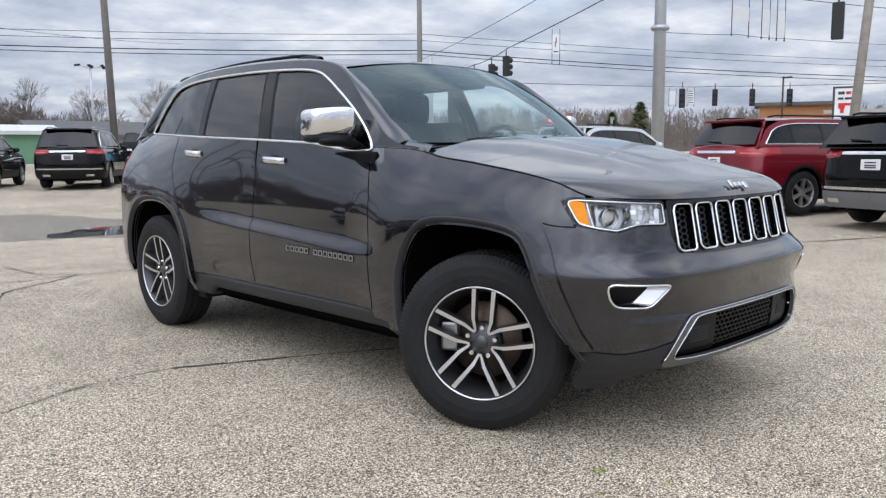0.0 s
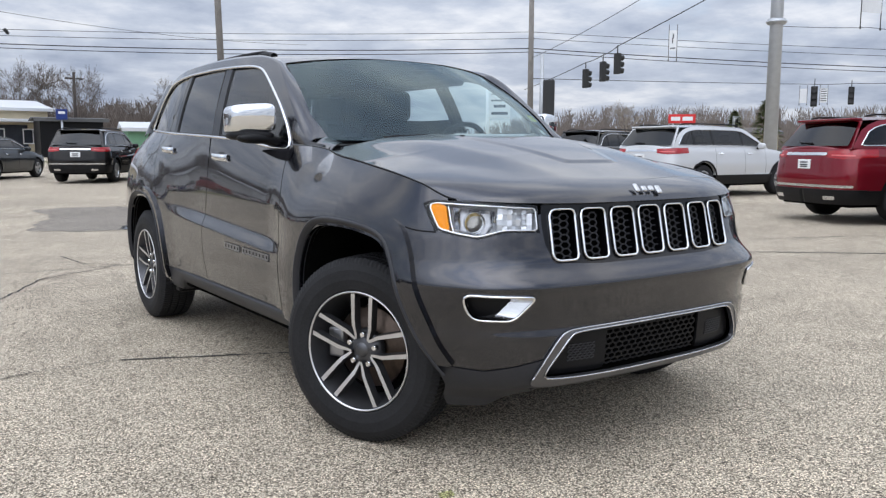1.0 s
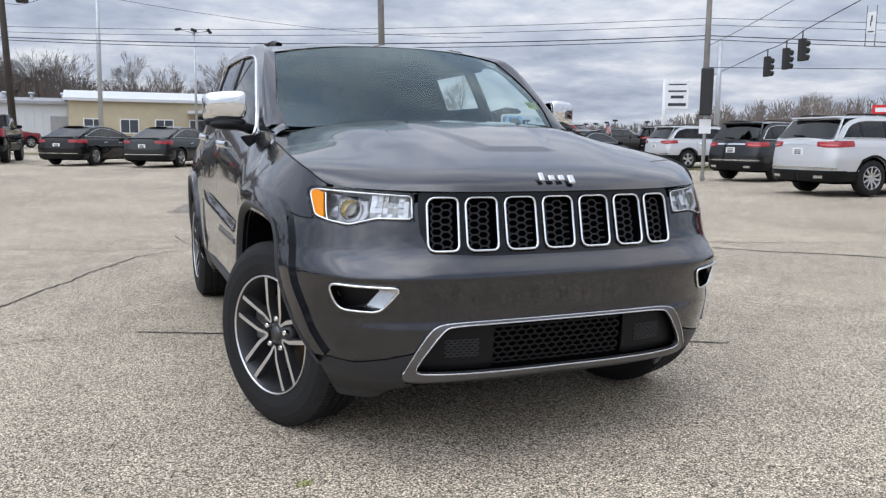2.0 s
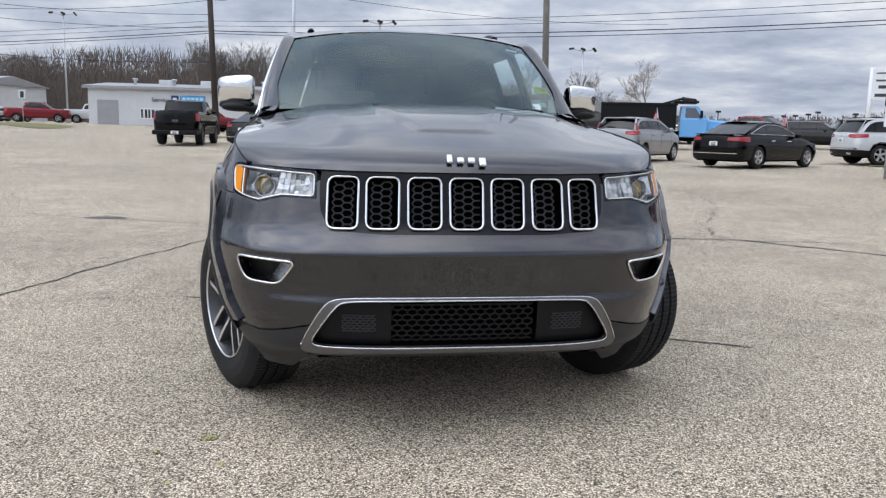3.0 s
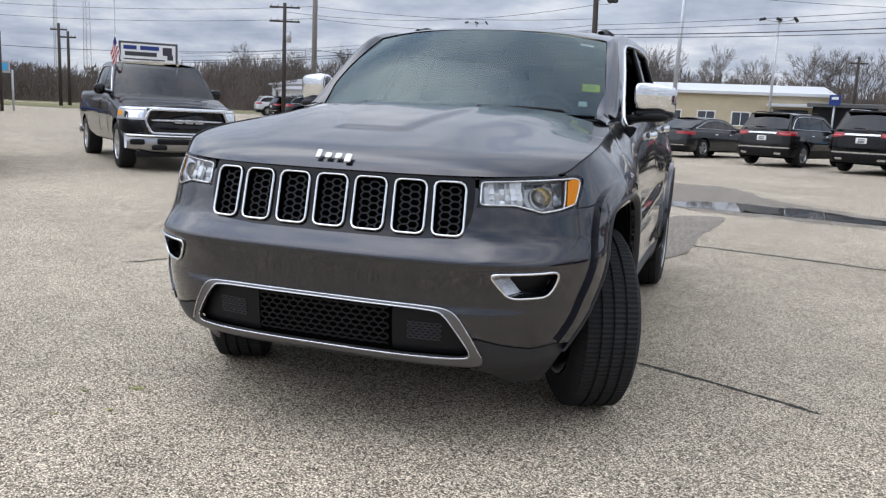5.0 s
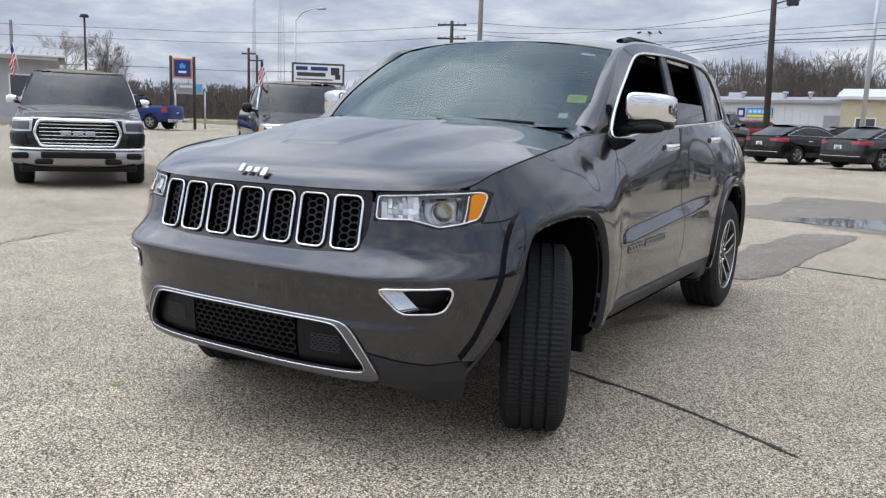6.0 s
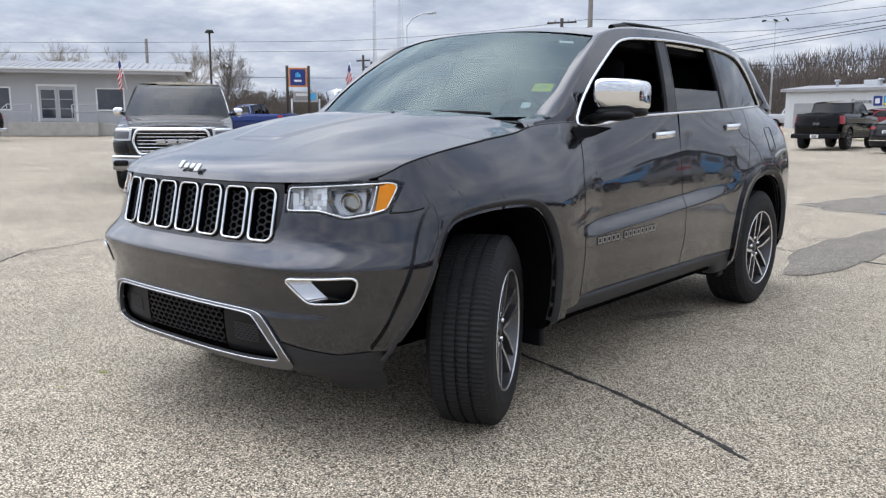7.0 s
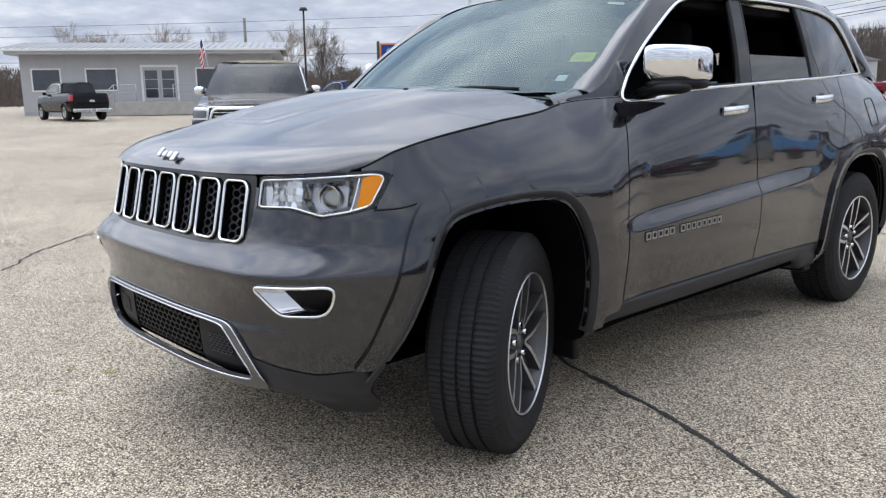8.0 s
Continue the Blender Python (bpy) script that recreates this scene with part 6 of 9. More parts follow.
    part("rear_window", mesh("rear_window", v, [tuple(reversed(q)) for q in f], gl), None, root, "rear window")
    v, f = sheet(S.yt0 + 0.02, S.roof - 0.075, S.yt1 - 0.02, S.roof - 0.075, 0.14, -0.05, -0.005, 0.025, 0.055)
    part("roof", mesh("roof", v, f, body), None, root, "roof")
    # cabin floor and seats as dark mass
    box_part("cabin", (-S.w * 0.75, S.yb0 + 0.35, 0.5), (S.w * 0.75, S.yb1 - 0.3, S.belt - 0.06), M_CABIN, root, 0.05)
    for x in (-0.38, 0.38):
        for yy in (S.posts[0] - 0.02, S.posts[-1] if len(S.posts) > 1 else S.posts[0] + 0.8):
            bm = bmesh.new()
            box(bm, (x - 0.22, yy, S.belt - 0.3), (x + 0.22, yy + 0.13, S.belt + 0.16), 0.05)
            box(bm, (x - 0.12, yy + 0.03, S.belt + 0.17), (x + 0.12, yy + 0.12, S.belt + 0.33), 0.04)
            part("seat", bm, M_CABIN, root)
    if S.rails:
        pts = [(S.wt - 0.07, y, S.roof - 0.01 + 0.03 * min(1, 6 * (y - S.yt0 - 0.1), 6 * (S.yt1 - 0.15 - y))) for y in np.linspace(S.yt0 + 0.1, S.yt1 - 0.15, 16)]
        v, f = tube(pts, 0.016, False, 6)
        sides("roof_rail", v, f, M_BLACK if S.rails is True else S.rails, root)
    # mirrors
    v, f = superbox((S.w + 0.07, S.yb0 + 0.50, S.belt + 0.06), (0.10, 0.06, 0.075 if S.front != "truck" else 0.10), 3.0, 16, 8)
    sides("mirror", v, f, M_CHROME if S.front == "chrome_truck" else body, root)
    v, f = tube([(S.w * 0.90, S.yb0 + 0.46, S.belt + 0.0), (S.w + 0.02, S.yb0 + 0.50, S.belt + 0.02)], 0.028, False, 8)
    sides("mirror_arm", v, f, M_BLACK, root)
    # door handles and shut lines
    for a, b in zip((S.yb0 + 0.30, S.posts[0]), (S.posts[0], S.posts[1] if len(S.posts) > 1 else S.posts[0])):
        if b > a:
            zz = S.belt - 0.12
            P = surf(np.array([b - 0.25, b - 0.08]), np.array([zz, zz])) + [0.012, 0, 0]
            v, f = tube(P, 0.012, False, 6)
            sides("door_handle", v, f, M_CHROME if S.chrome else body, root)
    for a in (S.yb0 + 0.20, *S.posts[:2]):
        zs = np.linspace(S.zb + 0.12, float(ztop(a)) - 0.01, 12)
        v, f = tube(surf(np.full(12, a), zs) + [-0.002, 0, 0], 0.005, False, 4)
        sides("door_gap", v, f, M_WELL, root)
    for yc, tn in ((0.0, 0), (S.wb, 0)):
        for x in (S.w - S.tw / 2 - 0.02, -S.w + S.tw / 2 + 0.02):
            plain_wheel(root, x, yc, S.r, S.tw, S.rim or M_RIM, S.spokes, tn)

    def on(s, z, off=0.0):
        q, e = np.array([[s, z]]), 2e-3
        P = surf(q[:, 0], q[:, 1])[0]
        n = np.cross(surf(q[:, 0] + e, q[:, 1])[0] - P, surf(q[:, 0], q[:, 1] + e)[0] - P)
        return P + off * n / np.linalg.norm(n)

    def s_rear(x):
        if x < 0:
            return s1 + 0.1
        return s1 - np.interp(np.arcsin(min(1, abs(x) / S.w) ** (ra / 2)), th, rarc)

    def s_front(x):
        if x < 0:
            return s0 - 0.1
        return s0 + np.interp(np.arcsin(min(1, abs(x) / S.w) ** (fa / 2)), th, farc)

    def patch(nm, pts, material, off=0.006, sk=0.03, lab="", where=s_rear, both=True, par=None):
        poly = rounded(np.array([(where(x), z) for x, z in pts]), 0.02)
        lo, hi = poly.min(0) - 0.02, poly.max(0) + 0.02
        v, f = panel(surf, (max(lo[0], s0), min(hi[0], s1), lo[1], hi[1]), (max(10, int((hi[0] - lo[0]) / 0.02)), max(8, int((hi[1] - lo[1]) / 0.015))), poly, [], off, sk)
        if not len(v):
            return
        if both == "join":
            return part(nm, mesh(nm, *join((v, f), mirrored(v, f)), material), None, par or root, lab)
        return sides(nm, v, f, material, par or root, lab)

    def plate(y, z, wd=0.30, ht=0.15, w2=None):
        bm = bmesh.new()
        box(bm, (-wd / 2, y - 0.005, z - ht / 2), (wd / 2, y + 0.012, z + ht / 2), 0.006)
        pl = part("dealer_plate", bm, M_PAPER, root, "white dealer plate")
        for k in (0.03, -0.01, -0.04):
            bm = bmesh.new()
            box(bm, (-wd * 0.3, y + 0.013, z + k - 0.010), (wd * 0.3, y + 0.015, z + k + 0.010))
            part("plate_print", bm, M_INK, pl)

    yr = y1
    T = S.tail
    if S.rear in ("suv", "hatch"):
        tl0, tl1 = T - 0.16, T - 0.01
        patch("tail_lamp", [(S.w * 0.52, tl0 + 0.03), (S.w * 0.80, tl0), (S.w * 0.999, tl0 + 0.03), (S.w * 0.999, tl1), (S.w * 0.52, tl1 - 0.02)], M_REDLAMP, lab="red tail lamp")
        if S.rear == "hatch":
            q = np.array([(S.yb1 - 0.22, T - 0.02), (S.yb1 - 0.02, T - 0.02), (S.yb1 - 0.13, T + 0.24), (S.yb1 - 0.20, T + 0.26)])
            v, f = panel(band2, (S.yb1 - 0.3, S.yb1 + 0.02, T - 0.04, T + 0.30), (16, 16), q, [], 0.012, 0.03)
            sides("upper_tail_lamp", v, f, M_REDLAMP, root, "tall red lamp on the rear pillar")
        patch("lamp_strip", [(S.w * 0.60, tl0 + 0.05), (S.w * 0.93, tl0 + 0.04), (S.w * 0.93, tl0 + 0.065), (S.w * 0.60, tl0 + 0.075)], M_REDGLOW, 0.012, 0.004)
        patch("hatch_chrome", [(-0.1, T - 0.10), (S.w * 0.51, T - 0.10), (S.w * 0.51, T - 0.055), (-0.1, T - 0.055)], M_CHROME, 0.010, 0.01, "chrome hatch bar") if S.chrome else None
        patch("bumper_step", [(-0.1, 0.56), (S.w * 0.93, 0.56), (S.w * 0.93, 0.60), (-0.1, 0.60)], M_SATIN if S.rear == "suv" else M_BLACK, 0.016, 0.02)
        patch("bumper_lower", [(-0.1, S.zb), (S.w * 0.99, S.zb), (S.w * 0.99, 0.53), (-0.1, 0.53)], trim, 0.014, 0.03, "dark lower bumper")
        patch("exhaust_trim", [(S.w * 0.50, 0.37), (S.w * 0.72, 0.37), (S.w * 0.72, 0.43), (S.w * 0.50, 0.43)], M_SATIN, 0.018, 0.01)
        plate(yr - 0.02, T - 0.24)
        # spoiler over the hatch window
        xs = cross(S.yt1, S.roof - 0.09)
        bm = bmesh.new()
        box(bm, (-xs * 0.88, S.yt1 - 0.10, S.roof - 0.075), (xs * 0.88, S.yt1 + 0.12, S.roof - 0.035), 0.015)
        part("roof_spoiler", bm, body, root)
        bm = bmesh.new()
        rod(bm, (-0.02, S.yb1 + 0.035, zc1 + 0.09), (0.30, S.yb1 + 0.02, zc1 + 0.11), 0.012)
        part("rear_wiper", bm, M_BLACK, root)
    elif S.rear == "sedan":
        patch("tail_lamp", [(S.w * 0.50, T - 0.15), (S.w * 0.999, T - 0.19), (S.w * 0.999, T - 0.04), (S.w * 0.52, T - 0.07)], M_REDLAMP, lab="red tail lamp")
        patch("bumper_lower", [(-0.1, S.zb), (S.w * 0.98, S.zb), (S.w * 0.98, S.zb + 0.16), (-0.1, S.zb + 0.16)], M_BLACK, 0.010, 0.03)
        patch("bumper_strip", [(-0.1, S.zb + 0.19), (S.w * 0.86, S.zb + 0.19), (S.w * 0.86, S.zb + 0.21), (-0.1, S.zb + 0.21)], M_CHROME, 0.010, 0.01)
        patch("boot_gap", [(S.w * 0.50, T - 0.42), (S.w * 0.508, T - 0.42), (S.w * 0.508, T), (S.w * 0.50, T)], M_WELL, 0.002, 0.0)
        plate(yr - 0.02, T - 0.26, 0.28, 0.14)
        bm = bmesh.new()
        box(bm, (-S.w * 0.70, yr - 0.12, T + 0.01), (S.w * 0.70, yr - 0.02, T + 0.045), 0.015)
        part("boot_lip", bm, body, root)
    elif S.rear == "truck":
        patch("tail_lamp", [(S.w * 0.86, T - 0.38), (S.w * 0.985, T - 0.38), (S.w * 0.985, T - 0.08), (S.w * 0.86, T - 0.08)], M_REDLAMP, lab="red tail lamp")
        patch("tailgate", [(-0.1, 0.66), (S.w * 0.81, 0.66), (S.w * 0.81, T - 0.02), (-0.1, T - 0.02)], body, 0.012, 0.02, "tailgate")
        bm = bmesh.new()
        box(bm, (-S.w * 0.95, yr - 0.05, 0.42), (S.w * 0.95, yr + 0.14, 0.60), 0.04)
        part("rear_bumper", bm, M_SATIN if S.chrome else M_BLACK, root, "step bumper")
        plate(yr + 0.145, 0.51, 0.30, 0.13)
        patch("gate_emblem", [(-0.1, 0.93), (0.12, 0.93), (0.12, 1.03), (-0.1, 1.03)], M_SATIN if S.chrome else M_POCKET, 0.02, 0.01)
    if S.front:
        fz = S.hood
        if S.front in ("truck", "chrome_truck"):
            lou = S.front == "chrome_truck"
            yf = y0 - 0.015
            gr = part("front_grille", None, None, root, "wide black grille in a bright frame")
            # frame: six-sided, broader below the middle
            o = [(-0.62, fz - 0.06), (0.62, fz - 0.06), (0.70, fz - 0.25), (0.60, fz - 0.46), (-0.60, fz - 0.46), (-0.70, fz - 0.25)]
            nar = 0.90 if lou else 1.0
            oo = resample(rounded([(x * nar, z) for x, z in o], 0.06), 0.03)
            bend = lambda x: yf + 0.10 * (abs(x) / 0.7) ** 2
            pts = np.array([(x, bend(x) - 0.03, z) for x, z in oo])
            v, f = tube(pts, 0.024, True, 8, flat=0.028)
            part("grille_frame", mesh("grille_frame", v, f, M_CHROME if lou else M_SATIN), None, gr, "bright frame")
            v = [(x, bend(x), z) for x, z in oo]
            part("grille_back", mesh("grille_back", v, [tuple(range(len(v)))], M_GLOSSBLACK, False), None, gr)
            n = 6 if lou else 2
            for k in range(n):
                z = fz - 0.12 - (0.29 * k / (n - 1) if lou else 0.12 + 0.04 * k)
                hw = 0.555 if lou else 0.60
                if not lou and k == 1:
                    continue
                pts = [(x, bend(x) - 0.03, z) for x in np.linspace(-hw, hw, 14)]
                v, f = tube(pts, 0.008 if lou else 0.02, False, 6)
                part("grille_bar", mesh("grille_bar", v, f, M_CHROME if lou else M_SATIN), None, gr)
            for k in range(3):
                bm = bmesh.new()
                box(bm, (-0.25 + 0.175 * k, yf - 0.065, fz - 0.285), (-0.10 + 0.175 * k, yf - 0.02, fz - 0.215), 0.012)
                part("grille_letter", bm, M_SATIN, gr, "plain bright emblem block")
            hl = [(S.w * 0.66, fz - 0.24), (S.w * 0.999, fz - 0.24), (S.w * 0.999, fz - 0.05), (S.w * 0.66, fz - 0.05)]
            patch("headlamp", hl, M_BOWL, 0.004, 0.03, "headlamp", s_front)
            patch("lamp_brow", [(S.w * 0.66, fz - 0.070), (S.w * 0.995, fz - 0.070), (S.w * 0.995, fz - 0.040), (S.w * 0.66, fz - 0.040)], M_CHROME, 0.018, 0.02, "chrome strip over the lamp", s_front)
            patch("headlamp_cover", [(S.w * 0.70, fz - 0.21), (S.w * 0.95, fz - 0.21), (S.w * 0.95, fz - 0.09), (S.w * 0.70, fz - 0.09)], M_POCKET if lou else M_CHROME, 0.014, 0.01, "", s_front)
            patch("lamp_amber", [(S.w * 0.975, fz - 0.18), (S.w * 0.997, fz - 0.18), (S.w * 0.997, fz - 0.10), (S.w * 0.975, fz - 0.10)], M_AMBER if not lou else M_BLACK, 0.010, 0.01, "", s_front)
            # big bumper with lamps and openings
            bp = part("front_bumper", None, None, root, "broad bright steel bumper")
            bo = [(x, y0 - 0.08 + 0.26 * (abs(x) / 0.98) ** 3) for x in np.linspace(-0.98, 0.98, 30)]
            V, Fc = [], []
            for x, y in bo:
                dz = 0.06 * (abs(x) / 1.0) ** 4
                V += [(x, y + 0.06, fz - 0.48), (x, y + 0.0, fz - 0.51), (x, y, fz - 0.74 + dz), (x, y + 0.05, fz - 0.78 + dz), (x, y + 0.2, fz - 0.78 + dz), (x, y + 0.25, fz - 0.48)]
            for i in range(29):
                Fc += [(6 * i + j, 6 * i + 6 + j, 6 * i + 7 + j, 6 * i + 1 + j) for j in range(5)]
            part("bumper_bar", mesh("bumper_bar", V, Fc, M_BUMPER), None, bp)
            # bright upper lip over the steel face, and painted blocks under the lamps
            v, f = tube([(x, y - 0.012, fz - 0.505) for x, y in bo], 0.018, False, 6)
            part("bumper_lip", mesh("bumper_lip", v, f, M_CHROME), None, bp, "polished upper lip")
            patch("lamp_block", [(S.w * 0.70, fz - 0.45), (S.w * 0.99, fz - 0.45), (S.w * 0.99, fz - 0.27), (S.w * 0.74, fz - 0.27)], M_BLACK, 0.010, 0.03, "dark block under the lamp", s_front)
            v, f = tube([(x, y0 + 0.10 * (abs(x) / 0.7) ** 2 - 0.03, fz - 0.035) for x in np.linspace(-0.70, 0.70, 16)], 0.016, False, 6)
            part("bonnet_strip", mesh("bonnet_strip", v, f, M_CHROME), None, gr, "chrome strip over the grille")
            bm = bmesh.new()
            box(bm, (-0.54, y0 - 0.13, fz - 0.645), (0.54, y0 - 0.06, fz - 0.545), 0.03)
            part("bumper_slot", bm, M_BLACK, bp)
            for x in (-0.82, 0.82):
                bm = bmesh.new()
                box(bm, (x - 0.13, y0 + 0.0, fz - 0.66), (x + 0.11, y0 + 0.10, fz - 0.56), 0.035)
                part("fog_lamp", bm, M_BLACK, bp)
            for x in (-0.50, 0.50):
                bm = bmesh.new()
                box(bm, (x - 0.13, y0 - 0.12, fz - 0.74), (x + 0.13, y0 - 0.06, fz - 0.66), 0.03)
                part("tow_slot", bm, M_BLACK, bp)
            bm = bmesh.new()
            box(bm, (-0.85, y0 + 0.05, fz - 0.86), (0.85, y0 + 0.15, fz - 0.76), 0.03)
            part("air_dam", bm, M_BLACK, bp)
            bm = bmesh.new()
            box(bm, (-0.45, S.yb0 - 0.05, S.cowl + 0.045), (0.30, S.yb0 - 0.02, S.cowl + 0.07), 0.008)
            part("wiper", bm, M_BLACK, root)
        else:
            patch("front_grille", [(-0.1, 0.55), (S.w * 0.5, 0.55), (S.w * 0.5, fz - 0.10), (-0.1, fz - 0.10)], M_GLOSSBLACK, 0.006, 0.02, "", s_front)
            patch("headlamp", [(S.w * 0.55, fz - 0.20), (S.w * 0.99, fz - 0.18), (S.w * 0.99, fz - 0.05), (S.w * 0.55, fz - 0.08)], M_LAMP, 0.008, 0.02, "", s_front)
    return root


def by_rear(x, y, h, wb):
    """Pose from the ground point under the middle of the rear axle."""
    return place(x + wb * math.sin(radians(h)), y + wb * math.cos(radians(h)), h)


BIGSUV = dict(w=0.99, fo=0.98, wb=3.07, ro=1.12, hood=1.03, cowl=1.12, belt=1.14, tail=1.16, roof=1.78, yb0=0.42, yt0=1.25, yt1=3.75, yb1=4.02, wt=0.70, posts=(1.45, 2.55, 3.25), r=0.38)
MIDSUV = dict(w=0.93, fo=0.92, wb=2.73, ro=1.0, hood=0.98, cowl=1.06, belt=1.08, tail=1.10, roof=1.66, yb0=0.42, yt0=1.15, yt1=3.25, yb1=3.56, wt=0.66, posts=(1.4, 2.35, 2.95), r=0.36)
SEDAN = dict(w=0.92, fo=0.92, wb=2.80, ro=1.08, zb=0.24, hood=0.80, cowl=0.92, belt=0.95, tail=0.98, roof=1.44, yb0=0.35, yt0=1.30, yt1=2.55, yb1=3.35, wt=0.60, posts=(1.35, 2.25), r=0.335, tw=0.22, rear="sedan", lower=False, rails=False)
TRUCK = dict(w=1.02, fo=1.02, wb=3.67, ro=1.2, zb=0.46, hood=1.25, cowl=1.30, belt=1.32, tail=1.36, roof=1.97, yb0=0.62, yt0=1.35, yt1=2.95, yb1=3.10, wt=0.74, posts=(1.75,), r=0.41, tw=0.28, rear="truck", lower=False, rails=False, bed=(3.25, 4.75))

# angled rows behind the main car
vehicle("suv", "black three-row SUV with chrome hatch bar, seen from behind", by_rear(5.5, 22.55, 31, 3.07), "parked cars", paint=M_BLACKPAINT, chrome=M_CHROME, rails=M_SATIN, **BIGSUV)
vehicle("suv", "dark brown crossover with red tail lamps, rear to the lot", by_rear(2.9, 24.25, 30, 2.73), "parked cars", paint=M_BROWNPAINT, **MIDSUV)
vehicle("sedan", "grey four-door sedan with a dealer plate", by_rear(-0.1, 27.25, 34, 2.80), "parked cars", paint=M_GREYPAINT, **SEDAN)
vehicle("sedan", "dark charcoal four-door sedan parked beside a grey one", by_rear(-2.95, 29.0, 33, 2.70), "parked cars", paint=M_BROWNPAINT, **{**SEDAN, "wb": 2.70, "ro": 1.0})
vehicle("suv", "cherry red three-row SUV with a chrome hatch bar", by_rear(10.92, 3.98, 112, 3.07), "parked cars", paint=M_REDPAINT, chrome=M_CHROME, rim=M_RIM, **{**BIGSUV, "roof": BIGSUV["roof"] - 0.10, "spokes": 6})
vehicle("suv", "black mid-size SUV with a white dealer plate", by_rear(9.75, 1.10, 109, 2.9), "parked cars", paint=M_BLACKPAINT, trim=M_GREYTRIM, **{**BIGSUV, "wb": 2.9, "roof": BIGSUV["roof"] - 0.13})
vehicle("suv", "white three-row SUV with black cladding", by_rear(13.2, 9.72, 93, 2.86), "parked cars", paint=M_WHITEPAINT, **{**BIGSUV, "wb": 2.86, "roof": 1.69, "yt1": 3.5, "yb1": 3.8, "posts": (1.4, 2.45, 3.1), "spokes": 10})
vehicle("suv", "dark grey crossover behind a white SUV", by_rear(15.4, 14.6, 80, 2.73), "parked cars", paint=M_GREYPAINT, **MIDSUV)
vehicle("suv", "white SUV partly hidden behind other cars", by_rear(19.0, 22.6, 95, 2.73), "parked cars", paint=M_WHITEPAINT, **MIDSUV)
vehicle("sedan", "black four-door sedan with red tail lamps", by_rear(12.3, 19.75, 62, 2.80), "parked cars", paint=M_BLACKPAINT, **SEDAN)
vehicle("hatchback", "small silver hatchback with tall red tail lamps", by_rear(9.8, 22.65, 47, 2.53), "parked cars", paint=M_SILVER, **dict(w=0.85, fo=0.82, wb=2.53, ro=0.75, zb=0.26, hood=0.93, cowl=1.03, belt=1.04, tail=1.06, roof=1.52, yb0=0.15, yt0=1.05, yt1=2.85, yb1=3.15, wt=0.60, posts=(1.25, 2.1, 2.65), r=0.31, tw=0.19, rear="hatch", rails=False, chrome=None, lower=False))
vehicle("pickup_truck", "black crew-cab off-road pickup with wide arches", by_rear(-6.2, 31.1, 2, 3.4), "parked trucks", category="truck", paint=M_BLACKPAINT, **{**TRUCK, "w": 0.93, "wb": 3.4, "ro": 1.1, "chrome": None, "roof": 1.88, "yb1": 2.75, "yt1": 2.65, "posts": (1.65,), "bed": (2.9, 4.4), "lower": True, "rim": M_POCKET})

RAM = {**TRUCK, "glass": M_TRUCKGLASS, "hood": 1.11, "cowl": 1.27}
vehicle("pickup_truck", "dark grey crew-cab pickup with a bright steel bumper", place(-8.25, 8.95, 129), "parked trucks", category="truck", paint=M_TRUCKPAINT, front="truck", **RAM)
vehicle("pickup_truck", "dark pickup with chrome bar grille and chrome mirrors", place(-10.25, 5.38, 125), "parked trucks", category="truck", paint=M_TRUCKPAINT, front="chrome_truck", **RAM)
vehicle("pickup_truck", "deep blue pickup with the tailgate up", by_rear(-37.0, 28.5, -108, 3.57), "parked trucks", category="truck", paint=M_BLUEPAINT, **{**TRUCK, "yb1": 2.5, "yt1": 2.35, "bed": (2.6, 4.6), "wb": 3.57})
vehicle("pickup_truck", "black pickup with a bright bumper by the office", by_rear(-40.6, 12.8, -91, 3.57), "parked trucks", category="truck", paint=M_BLACKPAINT, **{**TRUCK, "wb": 3.57})
vehicle("pickup_truck", "black pickup parked before the grey shed", by_rear(15.2, 40.8, 40, 3.57), "parked trucks", category="truck", paint=M_BLACKPAINT, **{**TRUCK, "wb": 3.57})
vehicle("minivan", "dark grey minivan parked side on", by_rear(-25.2, 44.0, 66, 3.09), "parked cars", paint=M_GREYPAINT, **{**BIGSUV, "wb": 3.09, "roof": 1.77, "yb0": 0.0, "yt0": 1.0, "yt1": 3.7, "yb1": 3.95, "hood": 0.98, "posts": (1.3, 2.4, 3.3), "lower": False})


# ---- buildings ----
M_SIDING = mat("pale_grey_siding", (0.44, 0.44, 0.45), 0.6, vary=0.08, scale=2, bump=0.05, bscale=60)
M_ROOFMETAL = mat("grey_metal_roof", (0.34, 0.34, 0.35), 0.45, 0.3, vary=0.12, scale=1.5)
M_WHITEWALL = mat("white_metal_wall", (0.60, 0.61, 0.62), 0.6, vary=0.08, scale=0.8)
M_TANWALL = mat("tan_brick_wall", (0.50, 0.43, 0.30), 0.85, vary=0.15, scale=1.2, bump=0.2, bscale=20)
M_CONCRETE = mat("pale_concrete", (0.42, 0.40, 0.37), 0.9, vary=0.2, scale=3, bump=0.2, bscale=80)
M_SHINGLE = mat("dark_grey_shingle", (0.11, 0.11, 0.11), 0.9, vary=0.25, scale=2, bump=0.2, bscale=30)
M_DARKGLASS = mat("dark_window_glass", (0.045, 0.050, 0.062), 0.06, vary=0.3, scale=1, spec=0.9)
M_WHITETRIM = mat("white_window_trim", (0.78, 0.78, 0.77), 0.5, vary=0.05, scale=5)
M_WOOD = mat("weathered_pole_wood", (0.21, 0.195, 0.178), 0.9, vary=0.3, scale=3, bump=0.4, bscale=40)
M_PALEWOOD = mat("pale_weathered_wood", (0.36, 0.335, 0.30), 0.9, vary=0.3, scale=3, bump=0.4, bscale=40)
